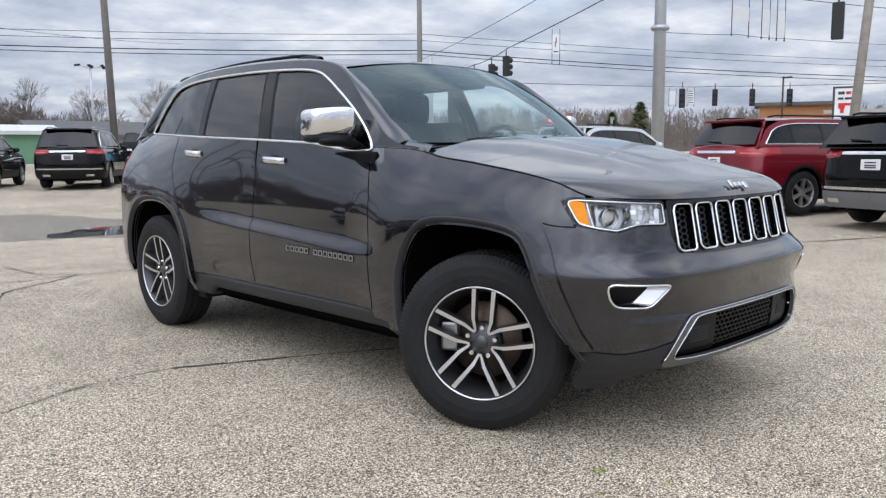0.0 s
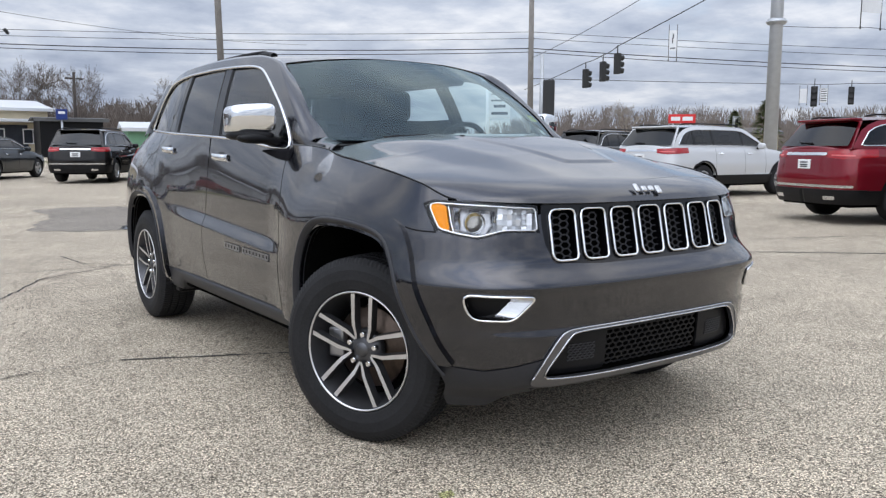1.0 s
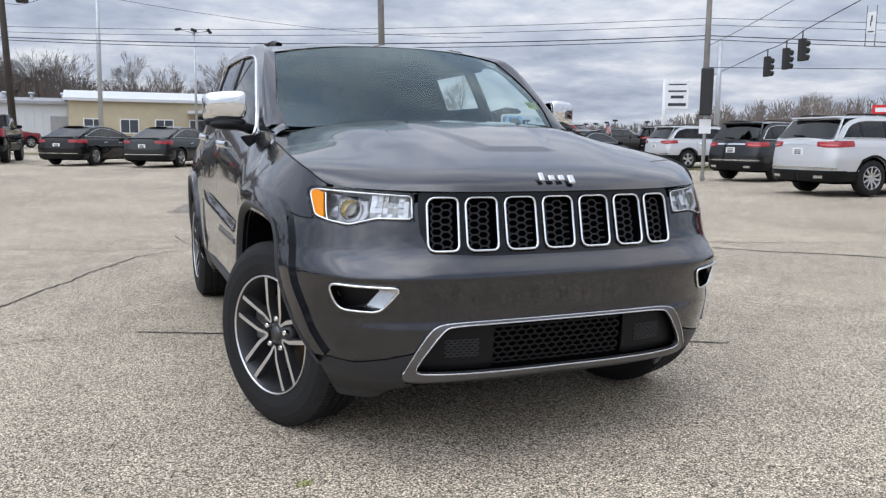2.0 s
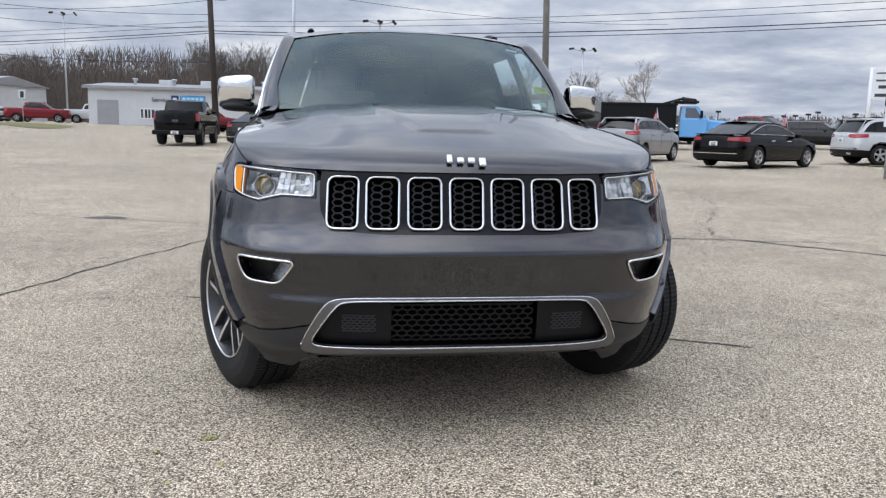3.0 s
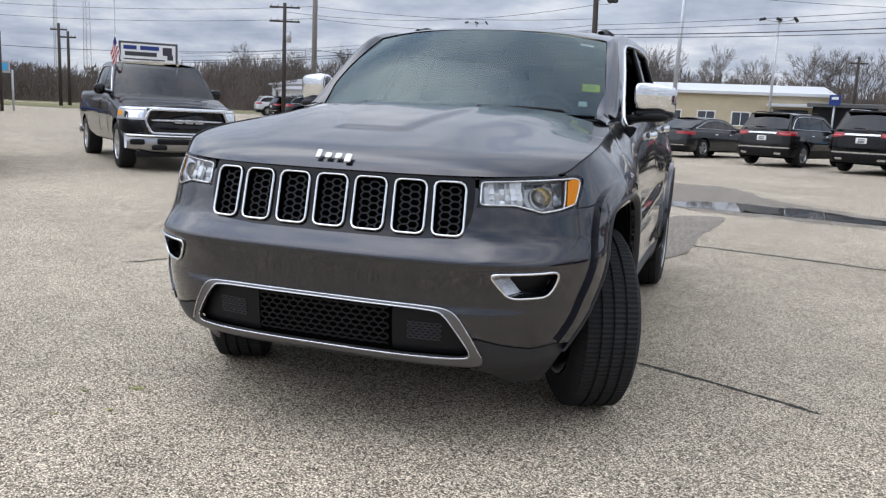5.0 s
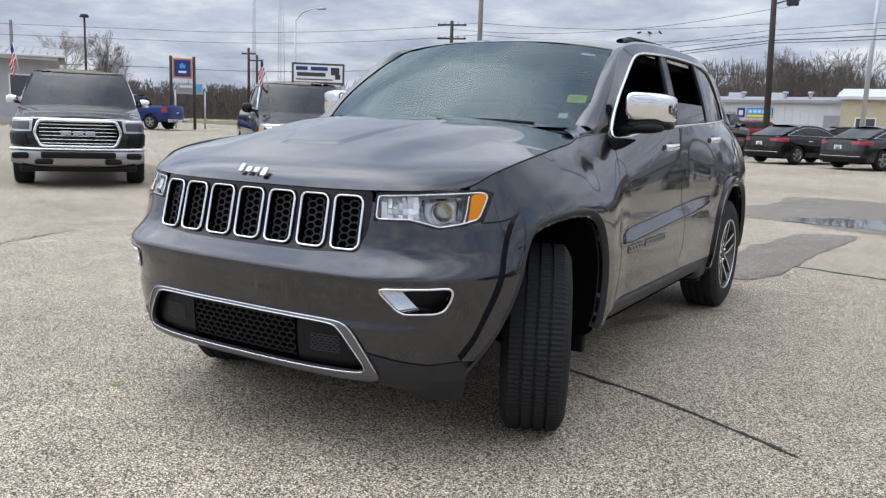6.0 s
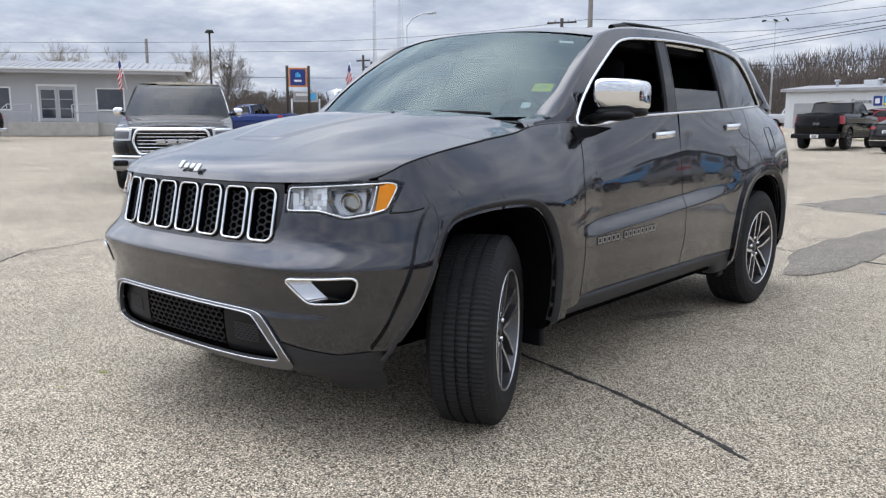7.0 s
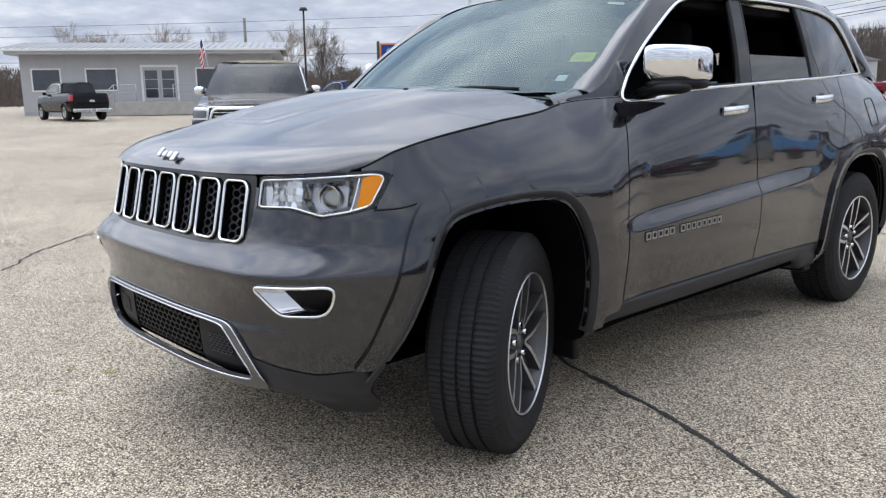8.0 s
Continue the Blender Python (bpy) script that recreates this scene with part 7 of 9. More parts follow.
M_DARKWOOD = mat("dark_creosoted_wood", (0.055, 0.044, 0.038), 0.9, vary=0.3, scale=3, bump=0.4, bscale=40)
M_GALV = mat("galvanised_steel", (0.48, 0.50, 0.52), 0.45, 0.6, vary=0.12, scale=6)
M_CABLE = mat("black_cable", (0.015, 0.015, 0.016), 0.7)
M_SIGNAL = mat("black_signal_housing", (0.02, 0.02, 0.02), 0.6, vary=0.2, scale=10)
M_SIGNWHITE = mat("white_sign_panel", (0.78, 0.79, 0.80), 0.5, vary=0.04, scale=4)
M_BACKSIGN = mat("bare_sign_back", (0.74, 0.75, 0.76), 0.55, 0.1, vary=0.08, scale=4)
M_SIGNBLUE = mat("navy_sign_panel", (0.012, 0.035, 0.20), 0.4, vary=0.1, scale=4)
M_SIGNRED = mat("red_sign_panel", (0.60, 0.02, 0.02), 0.45, vary=0.08, scale=4)
M_SIGNORANGE = mat("orange_sign_edge", (0.65, 0.24, 0.07), 0.5, vary=0.08, scale=4)
M_SIGNCYAN = mat("light_blue_mark", (0.08, 0.45, 0.80), 0.45)
M_SIGNYELLOW = mat("yellow_sign_band", (0.80, 0.66, 0.05), 0.45, vary=0.06, scale=4)
M_GREENWALL = mat("green_fence_wall", (0.16, 0.32, 0.20), 0.7, vary=0.12, scale=2)
M_BROWNWALL = mat("orange_brown_wall", (0.42, 0.20, 0.09), 0.8, vary=0.12, scale=1)
M_GRASS = mat("winter_grass", (0.16, 0.15, 0.06), 0.95, vary=0.5, scale=1.5, bump=0.8, bscale=25)
M_BARK = mat("grey_brown_bark", (0.15, 0.125, 0.105), 0.95, vary=0.3, scale=2)
M_TWIG = mat("bare_twigs", (0.125, 0.104, 0.090), 0.95, vary=0.35, scale=0.5)
M_PALETWIG = mat("pale_bare_twigs", (0.30, 0.26, 0.22), 0.95, vary=0.25, scale=0.6)
M_NEEDLE = mat("olive_green_needles", (0.10, 0.115, 0.04), 0.9, vary=0.4, scale=2)
M_BLUECLOTH = mat("blue_flag_cloth", (0.02, 0.03, 0.16), 0.8, vary=0.1, scale=20)
M_REDCLOTH = mat("red_flag_cloth", (0.50, 0.02, 0.03), 0.8, vary=0.1, scale=20)
M_WHITECLOTH = mat("white_flag_cloth", (0.72, 0.72, 0.72), 0.8, vary=0.05, scale=20)


def wall_frame(ax, ay, bx, by):
    """Matrix whose x runs along a wall from a to b, y out of it to the camera's side, z up, and the wall's length."""
    d = Vector((bx - ax, by - ay, 0))
    L = d.length
    d.normalize()
    n = Vector((d.y, -d.x, 0))
    if n.dot(Vector((0 - ax, -3 - ay, 0))) < 0:
        n = -n
    z = max(ground_z(ax, ay), ground_z(bx, by)) - 0.02
    m = Matrix(((d.x, n.x, 0, ax), (d.y, n.y, 0, ay), (0, 0, 1, z), (0, 0, 0, 1)))
    return m, L


def upright(bm):
    bmesh.ops.recalc_face_normals(bm, faces=bm.faces)
    return bm


def window_on(parent, x0, x1, z0, z1, trim_m=M_WHITETRIM, out=0.0, mullions=0):
    w = part("window", None, None, parent)
    bm = bmesh.new()
    t = 0.09
    for lo, hi in (((x0 - t, out - 0.02, z1), (x1 + t, out + 0.05, z1 + t)), ((x0 - t, out - 0.02, z0 - t), (x1 + t, out + 0.07, z0)), ((x0 - t, out - 0.02, z0), (x0, out + 0.05, z1)), ((x1, out - 0.02, z0), (x1 + t, out + 0.05, z1))):
        box(bm, lo, hi, 0.008, 1)
    for k in range(mullions):
        c = x0 + (x1 - x0) * (k + 1) / (mullions + 1)
        box(bm, (c - 0.03, out - 0.02, z0), (c + 0.03, out + 0.04, z1))
    part("window_frame", bm, trim_m, w)
    box_part("pane", (x0, out - 0.03, z0), (x1, out + 0.012, z1), M_DARKGLASS, w)
    return w


def office():
    m, L = wall_frame(-52.25, 13.15, -43.8, 25.95)
    root = thing("office_building", "single-storey pale grey sided office with a metal roof", "building", m=m)
    H = 3.75
    bm = bmesh.new()
    box(bm, (0, -9, 0), (L, 0, H))
    part("wall", bm, M_SIDING, root)
    # overlapping boards on the front
    bm = bmesh.new()
    box(bm, (0.02, -0.02, -0.0), (L - 0.02, 0.03, 0.16), 0.004, 1)
    me = bpy.data.meshes.new("siding_board")
    for v in bm.verts:
        if v.co.z > 0.1 and v.co.y > 0:
            v.co.y -= 0.02
    bm.to_mesh(me)
    bm.free()
    me.materials.append(M_SIDING)
    for k in range(22):
        o = part("siding_board", me, None, root)
        o.matrix_basis = pose(0, 0.0, 0.25 + 0.16 * k)
    # roof: low slope with a deep fascia and standing seams
    bm = bmesh.new()
    box(bm, (-0.55, -9.4, H), (L + 0.55, 0.9, H + 0.32), 0.03)
    part("fascia", bm, M_SIDING, root, "white fascia")
    bm = bmesh.new()
    v = [bm.verts.new(c) for c in ((-0.9, 0.92, H + 0.32), (L + 0.9, 0.92, H + 0.32), (L + 0.9, -4.5, H + 1.05), (-0.9, -4.5, H + 1.05), (L + 0.9, -9.4, H + 0.32), (-0.9, -9.4, H + 0.32))]
    for f in ((0, 1, 2, 3), (3, 2, 4, 5), (1, 4, 2), (0, 3, 5)):
        bm.faces.new([v[i] for i in f])
    roof_ = part("roof", bm, M_ROOFMETAL, root, "ribbed grey metal roof")
    for k in range(40):
        x = -0.85 + (L + 1.7) * k / 39
        bm = bmesh.new()
        rod(bm, (x, 0.92, H + 0.335), (x, -4.5, H + 1.065), 0.03, n=4)
        part("roof_rib", bm, M_ROOFMETAL, roof_)
    bm = bmesh.new()
    box(bm, (-0.95, 0.88, H + 0.20), (L + 0.95, 1.02, H + 0.33), 0.02)
    part("gutter", bm, M_WHITETRIM, root)
    floor_z = 0.85
    for x0, x1 in ((0.7, 2.3), (3.9, 5.65), (10.6, 12.1), (13.3, 14.7)):
        window_on(root, x0, x1, floor_z + 0.75, floor_z + 2.0, out=0.03)
    # double door with glass leaves
    d = part("door", None, None, root, "double glass door in a pale frame")
    bm = bmesh.new()
    box(bm, (7.15, -0.02, floor_z), (7.27, 0.07, floor_z + 2.25))
    box(bm, (9.33, -0.02, floor_z), (9.45, 0.07, floor_z + 2.25))
    box(bm, (7.15, -0.02, floor_z + 2.13), (9.45, 0.072, floor_z + 2.27))
    part("door_frame", bm, M_WHITETRIM, d)
    for x in (7.27, 8.31):
        leaf = box_part("leaf", (x + 0.01, -0.02, floor_z), (x + 1.01, 0.05, floor_z + 2.12), M_SIDING, d, 0.01)
        for zz in (0.22, 0.80, 1.38):
            box_part("pane", (x + 0.13, 0.0, floor_z + zz), (x + 0.89, 0.056, floor_z + zz + 0.54), M_DARKGLASS, leaf)
    # concrete landing, ramp and rails
    bm = bmesh.new()
    box(bm, (5.9, 0.0, 0.0), (10.8, 2.2, floor_z - 0.03), 0.02)
    part("landing", bm, M_CONCRETE, root, "stained concrete landing")
    bm = bmesh.new()
    v = [bm.verts.new(c) for c in ((10.8, 0.1, 0), (15.5, 0.1, 0), (10.8, 0.1, floor_z - 0.03), (10.8, 1.6, 0), (15.5, 1.6, 0), (10.8, 1.6, floor_z - 0.03))]
    for f in ((0, 1, 2), (3, 5, 4), (1, 4, 5, 2), (0, 2, 5, 3), (0, 3, 4, 1)):
        bm.faces.new([v[i] for i in f])
    part("ramp", upright(bm), M_CONCRETE, root)
    for k in range(4):
        box_part("step", (5.9 - 0.3 * (k + 1), 0.2, 0.0), (5.9 - 0.3 * k, 2.0, floor_z - 0.03 - 0.20 * (k + 1)), M_CONCRETE, root)
    for y in (2.1,):
        for z in (0.55, 1.0):
            v_, f_ = tube([(4.4, y, z - 0.55), (5.9, y, floor_z + z), (7.2, y, floor_z + z)], 0.025, False, 6)
            part("handrail", mesh("handrail", v_, f_, M_GALV), None, root)
            v_, f_ = tube([(9.4, y, floor_z + z), (10.8, y, floor_z + z)], 0.025, False, 6)
            part("handrail", mesh("handrail", v_, f_, M_GALV), None, root)
        for x, zb in ((5.9, floor_z), (7.2, floor_z), (9.4, floor_z), (10.8, floor_z), (4.5, 0.05)):
            bm = bmesh.new()
            rod(bm, (x, y, zb - 0.05 if zb > 0.1 else 0), (x, y, zb + (1.0 if zb > 0.1 else 0.5)), 0.025, n=6)
            part("rail_post", bm, M_GALV, root)


office()


def shed(name, label, ax, ay, bx, by, H, depth, wall_m, roof_m, rise=0.9, ribs=0, parts_fn=None):
    m, L = wall_frame(ax, ay, bx, by)
    root = thing(name, label, "building", m=m)
    bm = bmesh.new()
    box(bm, (0, -depth, 0), (L, 0, H))
    part("wall", bm, wall_m, root)
    bm = bmesh.new()
    v = [bm.verts.new(c) for c in ((-0.4, 0.4, H), (L + 0.4, 0.4, H), (L + 0.4, -depth / 2, H + rise), (-0.4, -depth / 2, H + rise), (L + 0.4, -depth - 0.4, H), (-0.4, -depth - 0.4, H), (-0.4, 0.4, H - 0.25), (L + 0.4, 0.4, H - 0.25))]
    for f in ((0, 1, 2, 3), (3, 2, 4, 5), (1, 4, 2), (0, 3, 5), (6, 7, 1, 0)):
        bm.faces.new([v[i] for i in f])
    part("roof", bm, roof_m, root)
    for k in range(ribs):
        x = L * (k + 0.5) / ribs
        box_part("wall_rib", (x - 0.06, -0.01, 0.05), (x + 0.06, 0.035, H - 0.26), wall_m, root)
    if parts_fn:
        parts_fn(root, L, H)
    return root


def text_part(parent, body, x, z, size, material, y=0.06):
    """Lettering as a mesh, upright on a wall that looks along +y of its thing."""
    cu = bpy.data.curves.new("lettering", "FONT")
    cu.body, cu.size, cu.extrude = body, size, 0.01
    ob = bpy.data.objects.new("lettering", cu)
    scene.collection.objects.link(ob)
    me = bpy.data.meshes.new_from_object(ob.evaluated_get(bpy.context.evaluated_depsgraph_get()))
    me.name = "lettering"
    bpy.data.objects.remove(ob)
    me.materials.clear()
    me.materials.append(material)
    o = part("lettering", me, None, parent)
    o.matrix_basis = Matrix(((1, 0, 0, x), (0, 0, 1, y), (0, 1, 0, z), (0, 0, 0, 1)))
    return o


def service_details(root, L, H):
    for x0, x1 in ((0.8, 2.7), (15.0, 16.4)):
        box_part("roller_door", (x0, -0.02, 0), (x1, 0.05, 2.3), M_ROOFMETAL, root, 0.01)
    for x0, x1 in ((4.75, 6.0), (6.2, 7.3)):
        window_on(root, x0, x1, 0.7, 1.5, M_WHITETRIM, 0.0, 3)
    sg = box_part("sign_board", (8.4, 0.0, 2.0), (10.7, 0.10, 2.85), M_SIGNBLUE, root, 0.02, "blue and white service sign")
    box_part("sign_band", (8.45, 0.10, 2.04), (10.65, 0.115, 2.25), M_SIGNYELLOW, sg)
    box_part("sign_band", (8.45, 0.10, 2.30), (10.65, 0.115, 2.80), M_SIGNCYAN, sg)
    for k in range(5):
        box_part("sign_print", (8.62 + 0.40 * k, 0.115, 2.44), (8.88 + 0.40 * k, 0.125, 2.64), M_SIGNWHITE, sg)
    bd = box_part("sign_emblem", (7.55, 0.0, 2.0), (8.25, 0.10, 2.85), M_SIGNBLUE, root, 0.05)
    box_part("emblem_mark", (7.72, 0.10, 2.20), (8.08, 0.12, 2.64), M_SIGNWHITE, bd, 0.05)
    for x in (3.5, 7.2, 11.0, 13.2, 15.8):
        bm = bmesh.new()
        rod(bm, (x, -3, H + 0.1), (x, -3, H + 0.8), 0.14, n=8)
        rod(bm, (x, -3, H + 0.7), (x, -3, H + 0.9), 0.28, 0.24, 8)
        part("roof_vent", bm, M_GALV, root)
    for x in (5.5, 9.5):
        box_part("roof_unit", (x, -5, H + 0.2), (x + 1.2, -3.9, H + 0.85), M_WHITEWALL, root, 0.05)


svc = shed("service_building", "long white metal service building with roof vents", -21.8, 76.0, -4.5, 75.0, 3.6, 14, M_WHITEWALL, M_ROOFMETAL, 0.6, 26, service_details)


def tan_details(root, L, H):
    for k in range(5):
        x0 = 1.2 + 2.9 * k
        window_on(root, x0, x0 + 1.4, 1.0, 2.1, M_WHITETRIM, 0.0, 1)
    box_part("canopy", (L - 5, 0.0, 2.7), (L - 1, 1.6, 2.95), M_WHITEWALL, root, 0.03)
    box_part("doorway", (L - 4.4, -0.02, 0), (L - 1.6, 0.04, 2.5), M_DARKGLASS, root)


shed("shop_building", "tan brick shop with a white roof", -5.2, 72.0, 9.5, 72.5, 3.9, 14, M_TANWALL, M_WHITEWALL, 1.0, 0, tan_details)


def warehouse_details(root, L, H):
    for x0, x1, z1 in ((3.0, 6.4, 3.2), (12.0, 15.4, 3.4)):
        box_part("roller_door", (x0, -0.02, 0), (x1, 0.05, z1), M_ROOFMETAL, root, 0.01)
    for x0 in (8.2, 18.5, 22.0):
        box_part("sign_board", (x0, 0, 2.6), (x0 + 1.7, 0.05, 3.2), M_SIGNBLUE, root)


shed("warehouse", "long white metal warehouse with low gables", -67.5, 109.6, -41.4, 100.0, 4.45, 13.2, M_WHITEWALL, M_ROOFMETAL, 1.2, 30, warehouse_details)
shed("warehouse", "small white metal shed beside a warehouse", -58.5, 96.5, -50.5, 93.5, 3.3, 5, M_WHITEWALL, M_ROOFMETAL, 0.5, 8)
shed("low_house", "low house with a dark grey shingle roof", 17.0, 62.5, 29.4, 61.5, 2.0, 8, M_ROOFMETAL, M_SHINGLE, 1.2)
shed("green_building", "green-walled low building with a white roof", 11.8, 55.5, 15.6, 54.8, 2.2, 6, M_GREENWALL, M_WHITEWALL, 0.5, 10)
shed("dark_shop", "low black-fronted shop building", 7.3, 62.2, 11.6, 61.8, 2.9, 8, M_BLACK, M_SHINGLE, 0.2)
shed("corner_shop", "flat orange-brown shop across the road", 60.5, 26.5, 62.8, 21.5, 4.25, 10, M_BROWNWALL, M_SHINGLE, 0.3)
shed("corner_shop", "pale flat shop with a long canopy", 57.8, 20.0, 60.0, 8.0, 3.4, 9, M_CONCRETE, M_CONCRETE, 0.2)
shed("tyre_shop", "low brick shop seen between cars", 61.5, 50.0, 69.0, 42.0, 2.2, 9, M_TANWALL, M_SHINGLE, 0.5)


# ---- poles, wires, signals and signs ----
def round_post(name, label, x, y, h, r, material, top=None, cat="pole", lean=(0, 0)):
    root = thing(name, label, cat, "poles", pose(x, y, ground_z(x, y) - 0.02))
    bm = bmesh.new()
    rod(bm, (0, 0, 0), (lean[0], lean[1], h), r, r * 0.72, 12)
    part("shaft", bm, material, root)
    return root


def add_crossarm(root, z, half, yaw, material=M_WOOD):
    bm = bmesh.new()
    d = Vector((math.cos(radians(yaw)), math.sin(radians(yaw)), 0))
    m = Matrix.Translation((0, 0, z)) @ Matrix.Rotation(radians(yaw), 4, "Z")
    box(bm, (-half, -0.05, -0.06), (half, 0.05, 0.06), 0.01, 1, m)
    part("crossarm", bm, material, root)
    for t in (-0.9, -0.45, 0.45, 0.9):
        bm = bmesh.new()
        p = d * half * t
        rod(bm, (p.x, p.y, z + 0.06), (p.x, p.y, z + 0.24), 0.045, 0.03, 6)
        part("insulator", bm, M_GALV, root)


def triple_lamp(x, y, h, label, yaw=0):
    root = round_post("lot_light", label, x, y, h, 0.11, M_GALV, cat="street lamp")
    bm = bmesh.new()
    rod(bm, (0, 0, 0), (0, 0, 0.9), 0.30, 0.30, 14)
    part("footing", bm, M_CONCRETE, root, "round concrete footing")
    for a in (-1, 0, 1):
        bm = bmesh.new()
        c, s = math.cos(radians(yaw)), math.sin(radians(yaw))
        rod(bm, (0, 0, h - 0.15), (a * 1.0 * c, a * 1.0 * s, h + 0.05), 0.035, n=6)
        part("arm", bm, M_GALV, root)
        bm = bmesh.new()
        m = Matrix.Translation((a * 1.15 * c, a * 1.15 * s, h + 0.05)) @ Matrix.Rotation(radians(yaw), 4, "Z") @ Matrix.Rotation(radians(30 * a + 20), 4, "Y")
        box(bm, (-0.22, -0.18, -0.08), (0.22, 0.18, 0.10), 0.05, 2, m)
        part("lamp_head", bm, M_SIGNAL, root, "dark floodlight head")
    return root


p1 = round_post("utility_pole", "weathered wooden utility pole", 7.6, 24.7, 12.5, 0.128, M_WOOD, lean=(-0.25, 0.1))
p2 = round_post("utility_pole", "tall wooden utility pole with crossarms and cables", 27.8, 31.5, 11.5, 0.18, M_WOOD)
add_crossarm(p2, 9.8, 1.1, 60)
signal_pole = round_post("signal_pole", "thick galvanised steel signal pole", 21.9, 12.7, 14.0, 0.225, M_GALV)
for z0, z1, r in ((5.17, 5.33, 0.29), (5.22, 5.27, 0.33)):
    bm = bmesh.new()
    rod(bm, (0, 0, z0), (0, 0, z1), r, n=16)
    part("collar", bm, M_GALV, signal_pole)
round_post("utility_pole", "leaning wooden utility pole", 23.15, 6.76, 12.0, 0.150, M_PALEWOOD, lean=(0.22, -0.80))
round_post("steel_pole", "slim grey steel pole", -2.5, 58.4, 13.0, 0.17, M_GALV, lean=(0.2, 0))
pw = round_post("utility_pole", "dark creosoted pole with a floodlight", -7.0, 49.5, 12.0, 0.21, M_DARKWOOD, lean=(-0.35, 0))
bm = bmesh.new()
rod(bm, (-0.28, 0, 8.6), (0.6, -0.1, 8.8), 0.04, n=6)
box(bm, (0.5, -0.4, 8.45), (1.15, 0.1, 8.95), 0.08)
part("floodlight", bm, M_SIGNAL, pw)
pm = round_post("utility_pole", "thick grey wooden utility pole", -26.0, 46.9, 13.5, 0.20, M_WOOD)
pu = round_post("utility_pole", "wooden utility pole with a transformer", -29.9, 49.5, 8.4, 0.17, M_DARKWOOD)
add_crossarm(pu, 8.1, 1.1, 20, M_DARKWOOD)
add_crossarm(pu, 7.1, 1.1, 20, M_DARKWOOD)
bm = bmesh.new()
rod(bm, (0.35, 0, 5.6), (0.35, 0, 6.4), 0.2, n=10)
part("transformer", bm, M_GALV, pu)
for x, y, h in ((10.5, 66.0, 6.6), (-50.0, 48.5, 6.6), (-51.5, 51.0, 6.2)):
    q = round_post("utility_pole", "far wooden pole with one crossarm", x, y, h, 0.15, M_DARKWOOD)
    add_crossarm(q, h - 0.5, 0.7, 15, M_DARKWOOD)
round_post("utility_pole", "plain grey wooden pole behind the office", -62.4, 34.6, 7.7, 0.17, M_WOOD)
round_post("steel_pole", "short galvanised steel pole beside a utility pole", 29.2, 32.1, 6.4, 0.16, M_GALV)
triple_lamp(-27.0, 87.5, 11.3, "tall white pole with three floodlights", 10)
triple_lamp(4.3, 61.6, 8.8, "slim pole with three floodlights", 5)
triple_lamp(24.0, 70.0, 8.0, "far lot light with floodlights", 5)
lone = round_post("lot_light", "slim pole with one round lamp head", -47.5, 31.0, 7.1, 0.09, M_DARKWOOD, cat="street lamp")
bm = bmesh.new()
rod(bm, (0, 0, 7.05), (0, 0, 7.25), 0.32, 0.22, 12)
part("lamp_head", bm, M_SIGNAL, lone)
sl = round_post("street_lamp", "tall curved street lamp", -40.5, 44.0, 8.2, 0.10, M_GALV, cat="street lamp")
v, f = tube([(0, 0, 8.1), (0.6, 0.1, 8.7), (1.5, 0.2, 8.95), (2.2, 0.3, 8.95)], 0.05, False, 6)
part("arm", mesh("arm", v, f, M_GALV), None, sl)
bm = bmesh.new()
box(bm, (2.0, 0.1, 8.85), (2.7, 0.45, 9.0), 0.05)
part("lamp_head", bm, M_GALV, sl)

# far street lamps along the road
for x, y, h in ((54.5, 101.5, 3.4), (61.8, 97.2, 2.9), (63.8, 97.7, 3.0), (65.2, 96.9, 3.2), (66.4, 96.6, 3.5), (69.8, 93.5, 3.3)):
    far_lamp = round_post("street_lamp", "far dark street lamp on a thin post", x, y, h, 0.09, M_DARKWOOD, cat="street lamp")
    bm = bmesh.new()
    box(bm, (-0.32, -0.2, h - 0.05), (0.32, 0.2, h + 0.22), 0.05)
    part("lamp_head", bm, M_SIGNAL, far_lamp)

# dark lamp by the crossing, its head on a short arm
road_lamp = round_post("street_lamp", "dark street lamp with a short arm by the crossing", 56.5, 23.0, 5.95, 0.085, M_DARKWOOD, cat="street lamp")
bm = bmesh.new()
box(bm, (-0.1, -0.65, 5.80), (0.1, 0.05, 5.92), 0.03)
part("lamp_head", bm, M_SIGNAL, road_lamp)

# radio masts
for bx_, h, lat in ((-45.1, 62, True), (-43.3, 66, True)):
    x, y = 2.5 + 330 * math.sin(radians(bx_)), -2.7 + 330 * math.cos(radians(bx_))
    root = thing("radio_mast", "far steel lattice radio mast", "mast", m=pose(x, y, ground_z(x, y) - 0.02))
    wd = 0.9 if bx_ < -44 else 1.7
    legs = [(wd * math.cos(a), wd * math.sin(a)) for a in (0.3, 2.4, 4.5)]
    for lx, ly in legs:
        bm = bmesh.new()
        rod(bm, (lx, ly, 0), (lx * 0.45, ly * 0.45, h), 0.13, 0.10, 5)
        part("leg", bm, M_GALV, root)
    bm = bmesh.new()
    n = 30
    for k in range(n):
        z0, z1 = h * k / n, h * (k + 1) / n
        s0_, s1_ = 1 - 0.55 * k / n, 1 - 0.55 * (k + 1) / n
        for i in range(3):
            a, b = legs[i], legs[(i + 1) % 3]
            rod(bm, (a[0] * s0_, a[1] * s0_, z0), (b[0] * s1_, b[1] * s1_, z1), 0.06, n=3, caps=False)
    part("lattice", bm, M_GALV, root)


